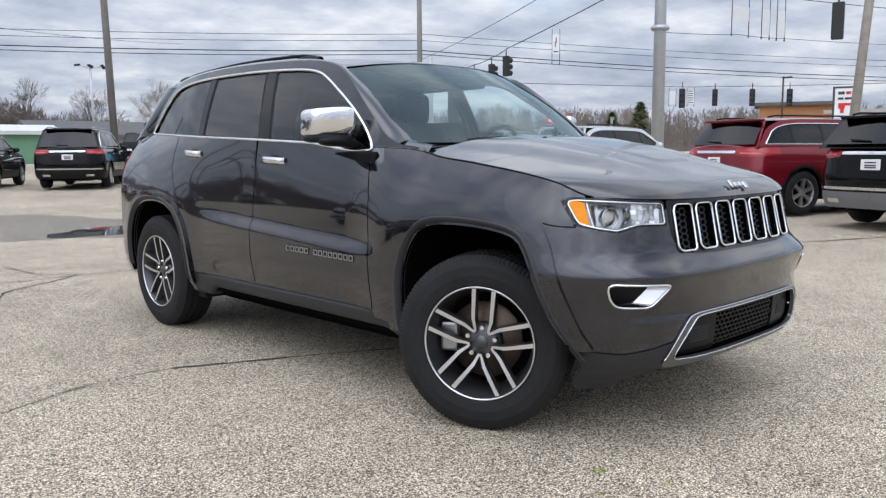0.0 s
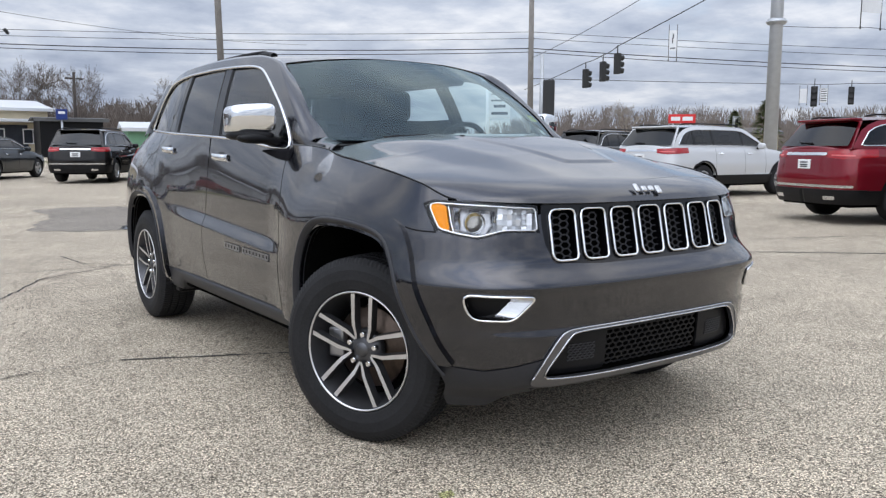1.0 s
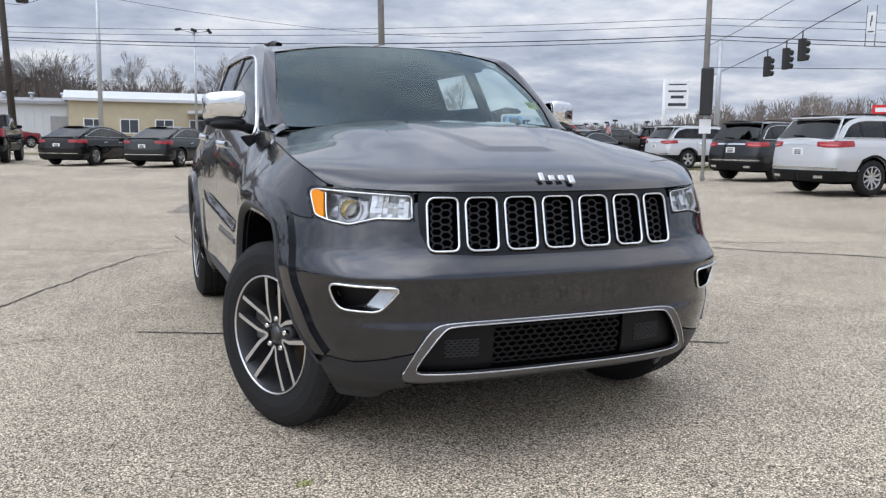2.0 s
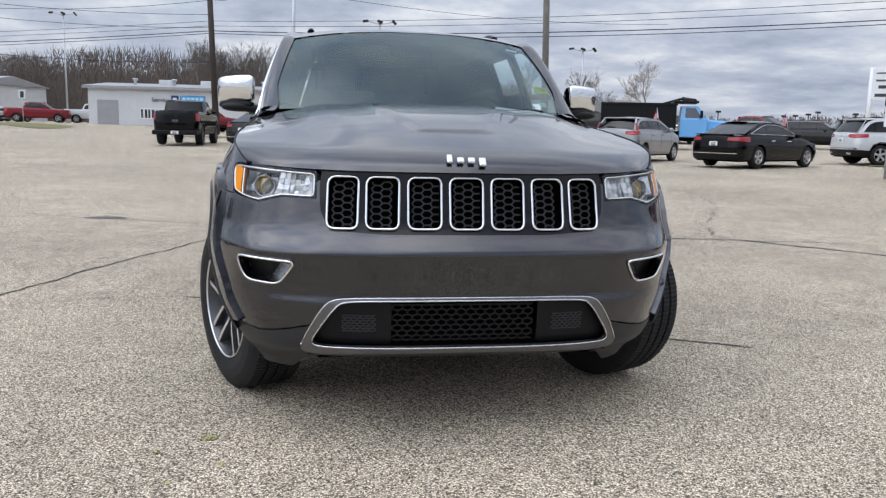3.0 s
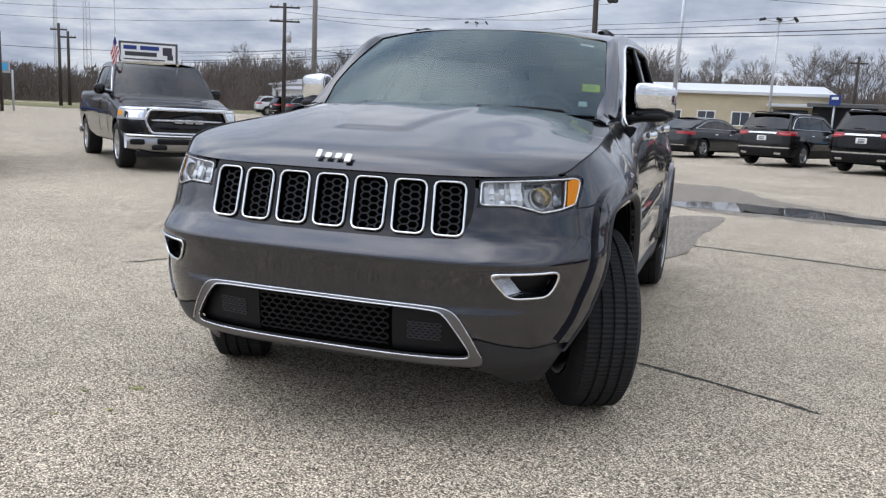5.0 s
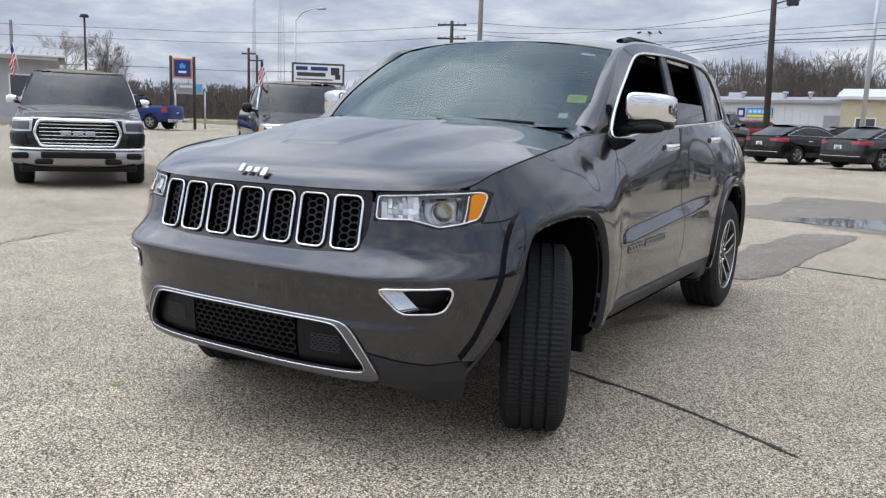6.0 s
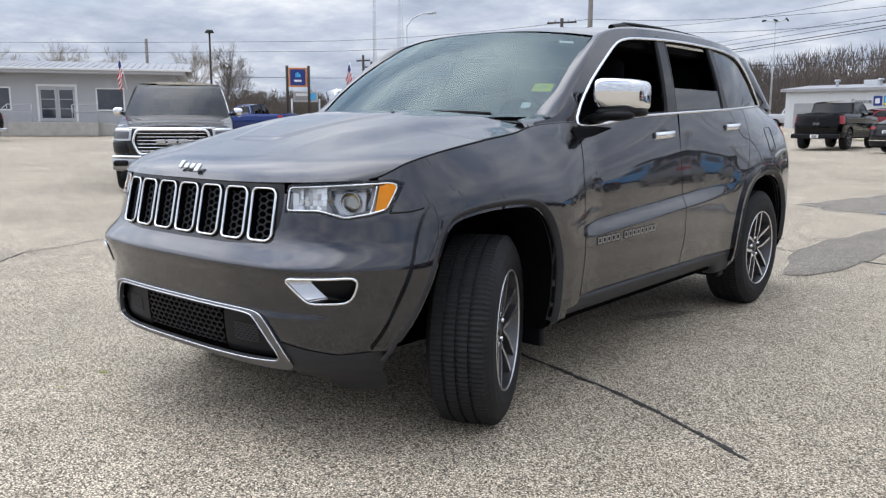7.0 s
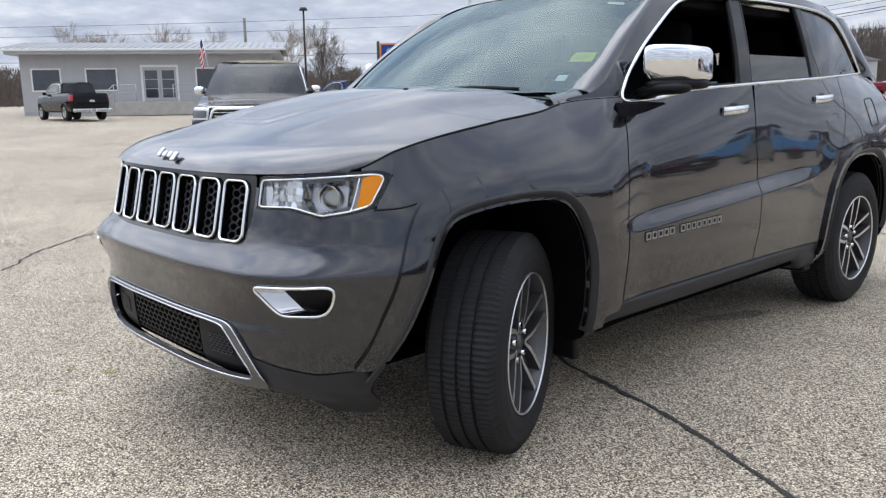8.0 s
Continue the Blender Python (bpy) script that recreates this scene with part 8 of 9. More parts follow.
def cable(name, pts_list, r=0.018, sag=0.6, label="thin black overhead power cable"):
    """One hanging wire through several supports."""
    pts = []
    for (a, b) in zip(pts_list[:-1], pts_list[1:]):
        a, b = np.array(a, float), np.array(b, float)
        n = 24
        for t in np.linspace(0, 1, n, endpoint=False):
            p = a + (b - a) * t
            p[2] -= 4 * sag * t * (1 - t)
            pts.append(p)
    pts.append(np.array(pts_list[-1], float))
    v, f = tube(pts, r, False, 5)
    tagged(new(name, mesh(name, v, f, M_CABLE)), label, "cable", "overhead cables")


# main line across the back, from the far left to the far right
for za_, zb_, zc_, zd_, r, sg in ((7.2, 7.5, 7.75, 7.0, 0.014, 0.35), (6.9, 7.2, 7.4, 6.6, 0.014, 0.35), (6.4, 6.9, 6.85, 5.9, 0.026, 0.40), (6.2, 6.75, 6.65, 5.7, 0.020, 0.45)):
    cable("power_cable", [(-60, 77, za_), (-7.2, 49.5, zb_), (27.8, 31.5, zc_), (70, 7.5, zd_)], r, sg)
# second line to the west
for dz, r in ((7.9, 0.014), (7.1, 0.014), (5.0, 0.018)):
    cable("power_cable", [(-100, -12, dz), (-52, 40, dz), (-26.0, 46.9, dz + 0.4), (-7.0, 49.5, dz)], r, 0.4)
# service drops and span wires
cable("power_cable", [(-26.0, 46.9, 11.5), (-7.0, 49.5, 10.2), (27.8, 60, 10)], 0.014, 0.8)
cable("power_cable", [(-29.9, 49.5, 8.3), (-7.0, 49.5, 8.8), (-1.7, 32.5, 8.9)], 0.014, 0.8)
cable("span_cable", [(21.9, 12.7, 7.4), (27.0, 24.3, 6.18), (27.8, 26.0, 5.98), (28.7, 28.1, 5.84), (33, 38, 5.2)], 0.02, 0.05)
cable("span_cable", [(21.9, 12.7, 6.6), (23.18, 7.25, 6.05), (23.25, 6.55, 6.0), (30, -12, 6.5)], 0.016, 0.05)
FAR_SIGNALS = [(49.0, 26.99, 4.80, 1.22), (50.05, 25.04, 4.79, 1.05), (51.12, 22.83, 4.72, 1.05), (52.08, 20.65, 4.65, 1.05)]
cable("span_cable", [(27.8, 31.5, 5.2)] + [(x, y, z + 0.80) for x, y, z, _ in FAR_SIGNALS] + [(57, 6, 5.3)], 0.018, 0.03)
cable("span_cable", [(27.8, 31.5, 6.3), (21.9, 12.7, 9.0)], 0.014, 0.3)

def signal_head(x, y, z, yaw, size=1.0):
    root = thing("traffic_signal", "black three-lens traffic signal hung on a span wire", "traffic light", "traffic signals", pose(x, y, z, 0, 0, yaw))
    bm = bmesh.new()
    box(bm, (-0.17 * size, -0.13 * size, -0.55 * size), (0.17 * size, 0.13 * size, 0.55 * size), 0.03)
    part("housing", bm, M_SIGNAL, root)
    for k in (-1, 0, 1):
        bm = bmesh.new()
        rod(bm, (0, -0.13 * size, 0.34 * k * size), (0, -0.36 * size, (0.34 * k - 0.03) * size), 0.15 * size, 0.15 * size, 12, False)
        part("visor", bm, M_SIGNAL, root)
        bm = bmesh.new()
        rod(bm, (0, -0.12 * size, 0.34 * k * size), (0, -0.15 * size, 0.34 * k * size), 0.135 * size, n=12)
        part("lens", bm, M_POCKET, root)
    bm = bmesh.new()
    rod(bm, (0, 0, 0.5 * size), (0, 0, 0.95 * size), 0.03, n=6)
    part("hanger", bm, M_SIGNAL, root)


for x, y, z in ((28.7, 28.1, 5.0), (27.8, 26.0, 5.15), (27.0, 24.3, 5.35)):
    signal_head(x, y, z, 80, 0.9)
for x, y, z, size in FAR_SIGNALS:
    signal_head(x, y, z, -60, size)
signal_head(23.18, 7.25, 5.12, 105, 1.02)


post = thing("post_signal", "black traffic signal on a slim post with a small sign", "traffic light", m=pose(13.9, 14.9, ground_z(13.9, 14.9) - 0.02, 0, 0, -40))
bm = bmesh.new()
rod(bm, (0, 0, 0), (0, 0, 3.1), 0.05, n=8)
part("post", bm, M_GALV, post)
bm = bmesh.new()
box(bm, (-0.17, -0.28, 1.85), (0.17, -0.05, 3.15), 0.04)
part("housing", bm, M_SIGNAL, post)
for k in range(3):
    bm = bmesh.new()
    rod(bm, (0, 0.02, 2.1 + 0.40 * k), (0, 0.24, 2.08 + 0.40 * k), 0.15, n=12, caps=False)
    part("visor", bm, M_SIGNAL, post)
box_part("sign_plate", (-0.16, -0.07, 1.35), (0.16, -0.05, 1.75), M_SIGNWHITE, post, 0.01)


def hung_sign(x, y, z, w, h, yaw, up=0.5, down=0.3, face=M_SIGNWHITE, bar=None):
    """A lane sign between two rods that hang from the span wires; (x, y, z) is its middle."""
    root = thing("hung_sign", "pale lane sign between two rods on a span wire", "sign", "hung signs", pose(x, y, z, 0, 0, yaw))
    box_part("panel", (-w / 2, -0.01, -h / 2), (w / 2, 0.01, h / 2), face, root)
    if bar:
        for x0, z0, x1, z1 in bar:
            box_part("print_bar", (x0 * w, -0.016, z0 * h), (x1 * w, -0.011, z1 * h), M_INK, root)
    for s in (-1, 1):
        bm = bmesh.new()
        rod(bm, (s * w * 0.5, 0, -h / 2 - down), (s * w * 0.5, 0, h / 2 + up), 0.019, n=5)
        rod(bm, (s * w * 0.5, 0, -h / 2 - down - 0.06), (s * w * 0.5, 0, -h / 2 - down + 0.02), 0.035, n=6)
        part("hanger", bm, M_POCKET, root)


# lane signs on the near span, seen from behind: pale panels on long rods
for x, y, z, w, h in ((27.19, 12.345, 6.42, 1.02, 0.55), (28.725, 12.025, 6.22, 0.50, 1.0), (29.685, 11.825, 6.22, 0.52, 1.0)):
    hung_sign(x, y, z, w, h, -11.9, 7.25 - z - h / 2, z - h / 2 - 5.60, M_BACKSIGN)
for z0, z1, r in ((5.25, 5.62, 0.010), (7.5, 7.24, 0.016)):
    cable("span_cable", [(21.9, 12.7, z0), (27.19, 12.345, z1), (29.685, 11.825, z1 + 0.03), (43, 9, z1 + 0.5)], r, 0.03)
ARROW = [(-0.12, -0.15, 0.0, 0.12), (-0.05, 0.08, 0.10, 0.34), (-0.3, -0.42, 0.3, -0.36)]
hung_sign(32.77, 25.7, 7.05, 0.42, 1.05, -55, 0.3, 0.5, M_SIGNWHITE, ARROW)
for x, y, bar in ((49.28, 26.48, [(-0.35, 0.40 - 0.16 * k, 0.35, 0.46 - 0.16 * k) for k in range(6)]), (48.67, 27.56, None)):
    hung_sign(x, y, 4.86, 0.47, 0.95, -62, 0.2, 0.1, M_SIGNWHITE if bar else M_BACKSIGN, bar)


def panel_sign(name, label, x, y, z, w, h, yaw, face, edge, marks, posts=(), depth=0.25):
    root = thing(name, label, "sign", m=pose(x, y, ground_z(x, y) - 0.02, 0, 0, yaw))
    box_part("cabinet", (-w / 2, -depth / 2, z - h / 2), (w / 2, depth / 2, z + h / 2), edge, root, 0.02)
    box_part("face", (-w / 2 + 0.10, -depth / 2 - 0.012, z - h / 2 + 0.10), (w / 2 - 0.10, -depth / 2 + 0.01, z + h / 2 - 0.10), face, root)
    for (x0, z0, x1, z1, mt) in marks:
        box_part("mark", (x0 * w, -depth / 2 - 0.024, z + z0 * h), (x1 * w, -depth / 2 - 0.013, z + z1 * h), mt, root)
    for px, ph, pr, pm_ in posts:
        bm = bmesh.new()
        rod(bm, (px, 0, 0), (px, 0, ph), pr, n=8)
        part("post", bm, pm_, root)
    return root


panel_sign("store_sign", "navy store sign between two brown posts", -37.9, 31.0, 3.72, 1.15, 1.2, 48, M_SIGNBLUE, M_SIGNORANGE,
           [(-0.13, 0.0, -0.06, 0.20, M_SIGNCYAN), (-0.04, 0.0, 0.04, 0.26, M_SIGNCYAN), (0.06, 0.0, 0.15, 0.18, M_SIGNCYAN), (-0.20, -0.24, 0.20, -0.13, M_SIGNWHITE)],
           [(-0.68, 4.45, 0.09, M_DARKWOOD), (0.68, 4.45, 0.09, M_DARKWOOD)])
panel_sign("reader_board", "small pale reader board on posts", -39.1, 32.6, 2.55, 1.6, 0.7, 48, M_ROOFMETAL, M_GALV, [(-0.4, 0.05, 0.1, 0.3, M_SIGNWHITE), (0.12, -0.3, 0.42, 0.3, M_SIGNCYAN)], [(-0.9, 2.4, 0.06, M_GALV), (0.9, 2.4, 0.06, M_GALV)])
panel_sign("dealer_sign", "white dealer sign with blue and black bars in a dark frame", -24.1, 27.6, 3.25, 2.55, 1.0, 40, M_SIGNWHITE, M_POCKET,
           [(-0.42, 0.14, -0.20, 0.32, M_SIGNBLUE), (-0.14, 0.14, 0.18, 0.32, M_SIGNBLUE), (-0.40, -0.14, 0.14, 0.04, M_INK), (-0.42, -0.32, 0.28, -0.26, M_POCKET), (0.24, -0.06, 0.40, 0.30, M_INK), (0.32, -0.26, 0.42, -0.02, M_INK)],
           [(-1.2, 3.0, 0.08, M_GALV), (1.2, 3.0, 0.08, M_GALV)])
panel_sign("brand_sign", "tall white tower sign with grey bars", 38.5, 47.5, 4.3, 1.9, 2.2, -40, M_SIGNWHITE, M_SIGNWHITE,
           [(-0.3, 0.34, 0.40, 0.38, M_INK), (-0.3, 0.10, 0.40, 0.16, M_POCKET), (-0.2, -0.12, 0.30, -0.02, M_INK), (-0.3, -0.38, 0.40, -0.28, M_INK)], [(-0.85, 5.5, 0.16, M_SIGNWHITE)])
panel_sign("shop_sign", "red roof sign with white lettering", 60.5, 46.8, 3.45, 2.5, 0.85, -52, M_SIGNRED, M_SIGNRED, [(-0.40, -0.22, -0.06, 0.22, M_SIGNWHITE), (0.02, -0.22, 0.40, 0.22, M_SIGNWHITE)], [(-0.8, 3.1, 0.08, M_GALV), (0.8, 3.1, 0.08, M_GALV)])
panel_sign("corner_sign", "white sign with a red mark under dark bars", 37.25, 11.9, 3.0, 0.98, 1.75, -70, M_SIGNWHITE, M_POCKET, [(-0.26, 0.28, 0.02, 0.36, M_INK), (0.08, 0.28, 0.30, 0.36, M_SIGNRED), (-0.26, 0.14, -0.02, 0.20, M_INK), (0.04, 0.14, 0.34, 0.20, M_INK), (-0.24, -0.02, 0.34, 0.05, M_SIGNRED), (-0.22, -0.10, 0.06, -0.02, M_SIGNRED), (-0.14, -0.22, 0.02, -0.10, M_SIGNRED), (-0.4, -0.43, 0.4, -0.36, M_SIGNCYAN)], [(0, 2.4, 0.10, M_GALV)])
panel_sign("blue_sign", "blue hanging sign on a post", 8.6, 61.0, 3.15, 0.75, 0.75, -5, M_SIGNBLUE, M_SIGNBLUE, [(-0.3, 0.05, 0.3, 0.3, M_SIGNWHITE)], [(0, 2.8, 0.07, M_GALV)])
for x, y in ((-26.2, 72.0), (42.0, 28.0)):
    panel_sign("road_sign", "small white road sign on a post", x, y, 2.5, 0.75, 0.9, 0, M_SIGNWHITE, M_GALV, [(-0.2, -0.3, 0.2, 0.3, M_INK)], [(0, 2.5, 0.04, M_GALV)], 0.04)


def car_flag(x, y, z, yaw):
    root = thing("flag", "small striped flag on a car window", "flag", "flags", pose(x, y, z, 0, 12, yaw))
    bm = bmesh.new()
    rod(bm, (0, 0, 0), (0, 0, 0.62), 0.008, n=6)
    part("staff", bm, M_WHITECLOTH, root)
    def cloth(x0, x1, z0, z1, mt, nm):
        def fn(a, b):
            return np.stack([0.42 * a, 0.03 * np.sin(16 * a) + 0 * b, b - 0.75 * a], -1)
        v, f = grid(fn, 8, 2, (x0, x1), (z0, z1))
        part(nm, mesh(nm, v, f, mt), None, root)
    for k in range(7):
        cloth(0.13 if k > 3 else 0, 0.40, 0.30 + 0.043 * k, 0.30 + 0.043 * (k + 1), M_REDCLOTH if k % 2 == 0 else M_WHITECLOTH, "stripe")
    cloth(0, 0.13, 0.30 + 0.043 * 4, 0.30 + 0.043 * 7, M_BLUECLOTH, "canton")


car_flag(-9.6, 9.2, 1.85, 200)
car_flag(-12.3, 5.6, 1.85, 200)
car_flag(11.3, 23.1, 1.42, 160)
car_flag(14.4, 20.2, 1.32, 160)


# ---- trees ----
def skeleton_tree(seed, h, spread=1.0, depth=5, kids=3, least=0.0):
    """Branches of a bare tree as tapered bars: vertices and faces."""
    rnd = random.Random(seed)
    V, F = [], []

    def limb(a, d, length, r, lvl):
        b = a + d * length
        r, r2 = max(r, least), max(r * 0.62, least)
        n = 5 if lvl == 0 else 3
        ref = Vector((0, 0, 1)) if abs(d.z) < 0.9 else Vector((1, 0, 0))
        u = d.cross(ref).normalized()
        w = d.cross(u)
        k = len(V)
        for c, rr in ((a, r), (b, r2)):
            for i in range(n):
                t = 2 * math.pi * i / n
                V.append(tuple(c + (u * math.cos(t) + w * math.sin(t)) * rr))
        for i in range(n):
            F.append((k + i, k + (i + 1) % n, k + n + (i + 1) % n, k + n + i))
        if lvl >= depth:
            return
        m = kids if lvl else kids + 2
        for i in range(m):
            t = rnd.uniform(0.45, 1.0) if i else 1.0
            ang = rnd.uniform(0.30, 0.75) * (spread if i else 0.5)
            az = rnd.uniform(0, 2 * math.pi)
            nd = (d * math.cos(ang) + (u * math.cos(az) + w * math.sin(az)) * math.sin(ang) + Vector((0, 0, 0.10))).normalized()
            limb(a + d * length * t, nd, length * rnd.uniform(0.58, 0.82), r2 * rnd.uniform(0.55, 0.85) * (1 if i else 1.1), lvl + 1)

    limb(Vector((0, 0, 0)), Vector((rnd.uniform(-0.06, 0.06), rnd.uniform(-0.06, 0.06), 1)).normalized(), h * 0.28, h * 0.020, 0)
    v = np.array(V)
    v *= h / v[:, 2].max()
    return v, F


_bare_open = [skeleton_tree(s, 1.0, 1.10, 6, 3, 0.0010) for s in (5, 9, 14)]


def bare_tree(x, y, h, k, yaw, label, material=M_TWIG):
    v, f = _bare_open[k % 3]
    root = thing("bare_tree", label, "tree", "bare trees", pose(x, y, ground_z(x, y) - 0.05, 0, 0, yaw))
    w = v * h
    tr = [i for i in range(len(f)) if i < 5]
    part("trunk", mesh("trunk", w[:10], [f[i] for i in tr], M_BARK), None, root)
    part("crown", mesh("crown", w, f[5:], material), None, root)


for x, y, h, k, yaw, pale in ((-49.0, 33.0, 6.8, 0, 20, 0), (-52.0, 36.0, 5.8, 1, 80, 0), (0.8, 84.0, 9.2, 0, 130, 0), (-6.5, 92.0, 10.0, 1, 10, 0), (8.0, 82.0, 9.0, 2, 200, 0), (11.8, 81.0, 8.8, 0, 77, 0), (4.0, 95.0, 9.0, 1, 240, 0), (12.5, 74.0, 8.0, 1, 260, 0),
                              (-14.6, 92.0, 10.2, 0, 300, 0), (-12.0, 97.0, 10.4, 2, 90, 0), (-9.0, 95.0, 10.0, 1, 150, 0), (33.0, 75.0, 8.0, 0, 60, 1), (60.0, 53.0, 5.6, 2, 10, 1), (56.0, 36.0, 4.2, 1, 45, 1), (60.0, 30.0, 4.0, 0, 70, 1), (-81.5, 122.0, 12.5, 0, 33, 0), (-73.5, 127.0, 12.0, 1, 210, 0), (-64.0, 132.0, 12.8, 2, 110, 0), (-60.0, 133.0, 12.0, 0, 300, 0), (-48.0, 138.0, 11.5, 1, 20, 0), (-78.0, 24.0, 8.1, 0, 10, 1), (-76.5, 28.0, 7.8, 2, 50, 1), (-74.5, 33.0, 8.2, 1, 90, 1), (-72.5, 37.5, 7.9, 0, 190, 1), (-69.5, 43.0, 8.4, 2, 260, 1), (20.5, 75.0, 7.5, 0, 20, 0), (27.0, 78.0, 7.0, 1, 120, 0)):
    bare_tree(x, y, h, k, yaw, "pale leafless tree with fine twigs" if pale else "leafless deciduous tree with spreading limbs", M_PALETWIG if pale else M_TWIG)


def conifer(x, y, h):
    rnd = random.Random(int(x * 10))
    root = thing("conifer", "dark green conifer with an uneven outline", "tree", "conifers", pose(x, y, ground_z(x, y) - 0.05))
    bm = bmesh.new()
    rod(bm, (0, 0, 0), (0, 0, h * 0.95), 0.16, 0.03, 7)
    part("trunk", bm, M_BARK, root)
    V, F = [], []
    for k in range(900):
        t = rnd.random() ** 0.7
        z = h * (0.10 + 0.90 * t)
        R = h * 0.34 * (1 - t) ** 0.8 * rnd.uniform(0.35, 1.1) + 0.03
        a = rnd.uniform(0, 6.283)
        c = Vector((R * math.cos(a), R * math.sin(a), z - 0.15 * R))
        L = 0.09 * h * rnd.uniform(0.5, 1)
        d = Vector((math.cos(a), math.sin(a), rnd.uniform(-0.5, 0.2))) * L
        s = Vector((-math.sin(a), math.cos(a), rnd.uniform(-0.3, 0.3))) * L * 0.35
        i = len(V)
        V += [tuple(c - d * 0.5), tuple(c + s), tuple(c + d), tuple(c - s)]
        F.append((i, i + 1, i + 2, i + 3))
    part("crown", mesh("crown", V, F, M_NEEDLE, False), None, root)


conifer(43.3, 26.8, 3.95)
conifer(42.1, 28.2, 3.3)


def rise(b):
    """Degrees by which the far woods stand over the eye, by bearing."""
    return float(_lerp(b, (-75, 2.2), (-44, 2.2), (-38, 2.6), (-31, 3.4), (-24, 3.4), (-18.5, 4.0), (-13, 4.6), (-8, 4.6), (-3, 3.9), (2, 3.4), (8, 3.2), (14, 3.1), (18, 2.5), (21, 2.2), (25, 1.2), (35, 1.3), (41, 2.5), (47, 2.9), (55, 2.9), (62, 2.7), (80, 2.7)))


def woods(b0, b1, count, seed, thick, material, label):
    """One belt of bare woods between two bearings: thin trunks and fans of fine twigs."""
    rnd = random.Random(seed)
    V, F = [], []

    def blade(a, d, length, w):
        u = d.cross(Vector((a.x, a.y + 3, 0)).normalized()).normalized() * w
        i = len(V)
        V.extend((tuple(a - u), tuple(a + u), tuple(a + d * length)))
        F.append((i, i + 1, i + 2))

    for k in range(count):
        b = rnd.uniform(b0, b1)
        d = rnd.uniform(112, 175) if not -32 < b < -16 else rnd.uniform(128, 180)
        x, y = d * math.sin(radians(b)), -3 + d * math.cos(radians(b))
        h = (0.4 + d * math.tan(radians(rise(b)))) * rnd.uniform(0.72, 1.10)
        base = Vector((x, y, 0.8))
        blade(base, Vector((rnd.uniform(-0.05, 0.05), rnd.uniform(-0.05, 0.05), 1)), h, 0.10 + 0.006 * h)
        for t in range(70):
            q = rnd.uniform(0.12, 0.92)
            az = rnd.uniform(0, 6.283)
            lean = rnd.uniform(0.15, 0.95) * (1.1 - 0.5 * q)
            dr = Vector((math.cos(az) * lean, math.sin(az) * lean, 1)).normalized()
            off = rnd.uniform(0, 0.12) * h
            blade(base + Vector((math.cos(az) * off, math.sin(az) * off, q * h)), dr, h * rnd.uniform(0.10, 0.26) * (1.15 - 0.6 * q), 0.035 + 0.03 * rnd.random())
    tagged(new("woods", mesh("woods", V, F, material, False)), label, "woods", kind="stuff")
    # undergrowth: a ragged low thicket that closes the view between the trunks
    V2, F2 = [], []
    for ring in range(4):
        d = 150 + 12 * ring
        n = int(6 * (b1 - b0))
        for i in range(n + 1):
            bd = b0 + (b1 - b0) * i / n
            bb = radians(bd)
            hh = (0.4 + d * math.tan(radians(rise(bd)))) * (thick + 0.20 * noise.noise(Vector((bb * 22, ring * 7.3, 0))) + 0.16 * rnd.random() + 0.03 * ring)
            x, y = d * math.sin(bb), -3 + d * math.cos(bb)
            V2 += [(x, y, 0.3), (x, y, 0.8 + hh)]
            if i:
                j = len(V2)
                F2.append((j - 4, j - 2, j - 1, j - 3))
    tagged(new("thicket", mesh("thicket", V2, F2, material, False)), label.replace("woods", "thicket"), "woods", kind="stuff")


M_FARTWIG = mat("pale_far_twigs", (0.17, 0.145, 0.128), 0.95, vary=0.3, scale=0.5)
woods(-76, 16, 1700, 4, 0.50, M_TWIG, "far belt of bare dark brown woods")
woods(16, 80, 650, 6, 0.42, M_FARTWIG, "far belt of pale bare winter woods")

# ---- cracks, puddle, grass, kerbs ----
M_CRACK = mat("crack_filler", (0.035, 0.033, 0.031), 0.9, vary=0.4, scale=8, bump=0.4, bscale=60)
M_WATER = mat("puddle_water", (0.035, 0.033, 0.030), 0.02, vary=0.2, scale=0.7, spec=0.6)
M_DAMP = ground_material("damp_paving", (0.62, 0.585, 0.54), 0.85)
M_OIL = mat("oil_stain", (0.10, 0.09, 0.08), 0.7, vary=0.4, scale=6, bump=0.4, bscale=90)
M_MOSS = ground_material("mossy_paving", (0.72, 0.74, 0.36))


def crack(pts, width, seed, wander=0.03, label="dark filled crack in the paving"):
    rnd = random.Random(seed)
    p = resample(np.array(pts, float), 0.035, closed=False)
    d = np.gradient(p, axis=0)
    d /= np.linalg.norm(d, axis=1)[:, None]
    nrm = np.stack([-d[:, 1], d[:, 0]], 1)
    off = np.cumsum([rnd.uniform(-1, 1) for _ in p]) * wander * 0.3
    off -= np.linspace(off[0], off[-1], len(off))
    w = np.array([width * rnd.uniform(0.45, 1.25) for _ in p])
    w[0] = w[-1] = 0.002
    c = p + nrm * off[:, None]
    A, B = c + nrm * w[:, None] / 2, c - nrm * w[:, None] / 2
    V = [(x, y, ground_z(x, y) + 0.004) for x, y in np.vstack([A, B])]
    n = len(p)
    tagged(new("pavement_crack", mesh("pavement_crack", V, [(i, n + i, n + i + 1, i + 1) for i in range(n - 1)], M_CRACK)), label, "crack", kind="structure")


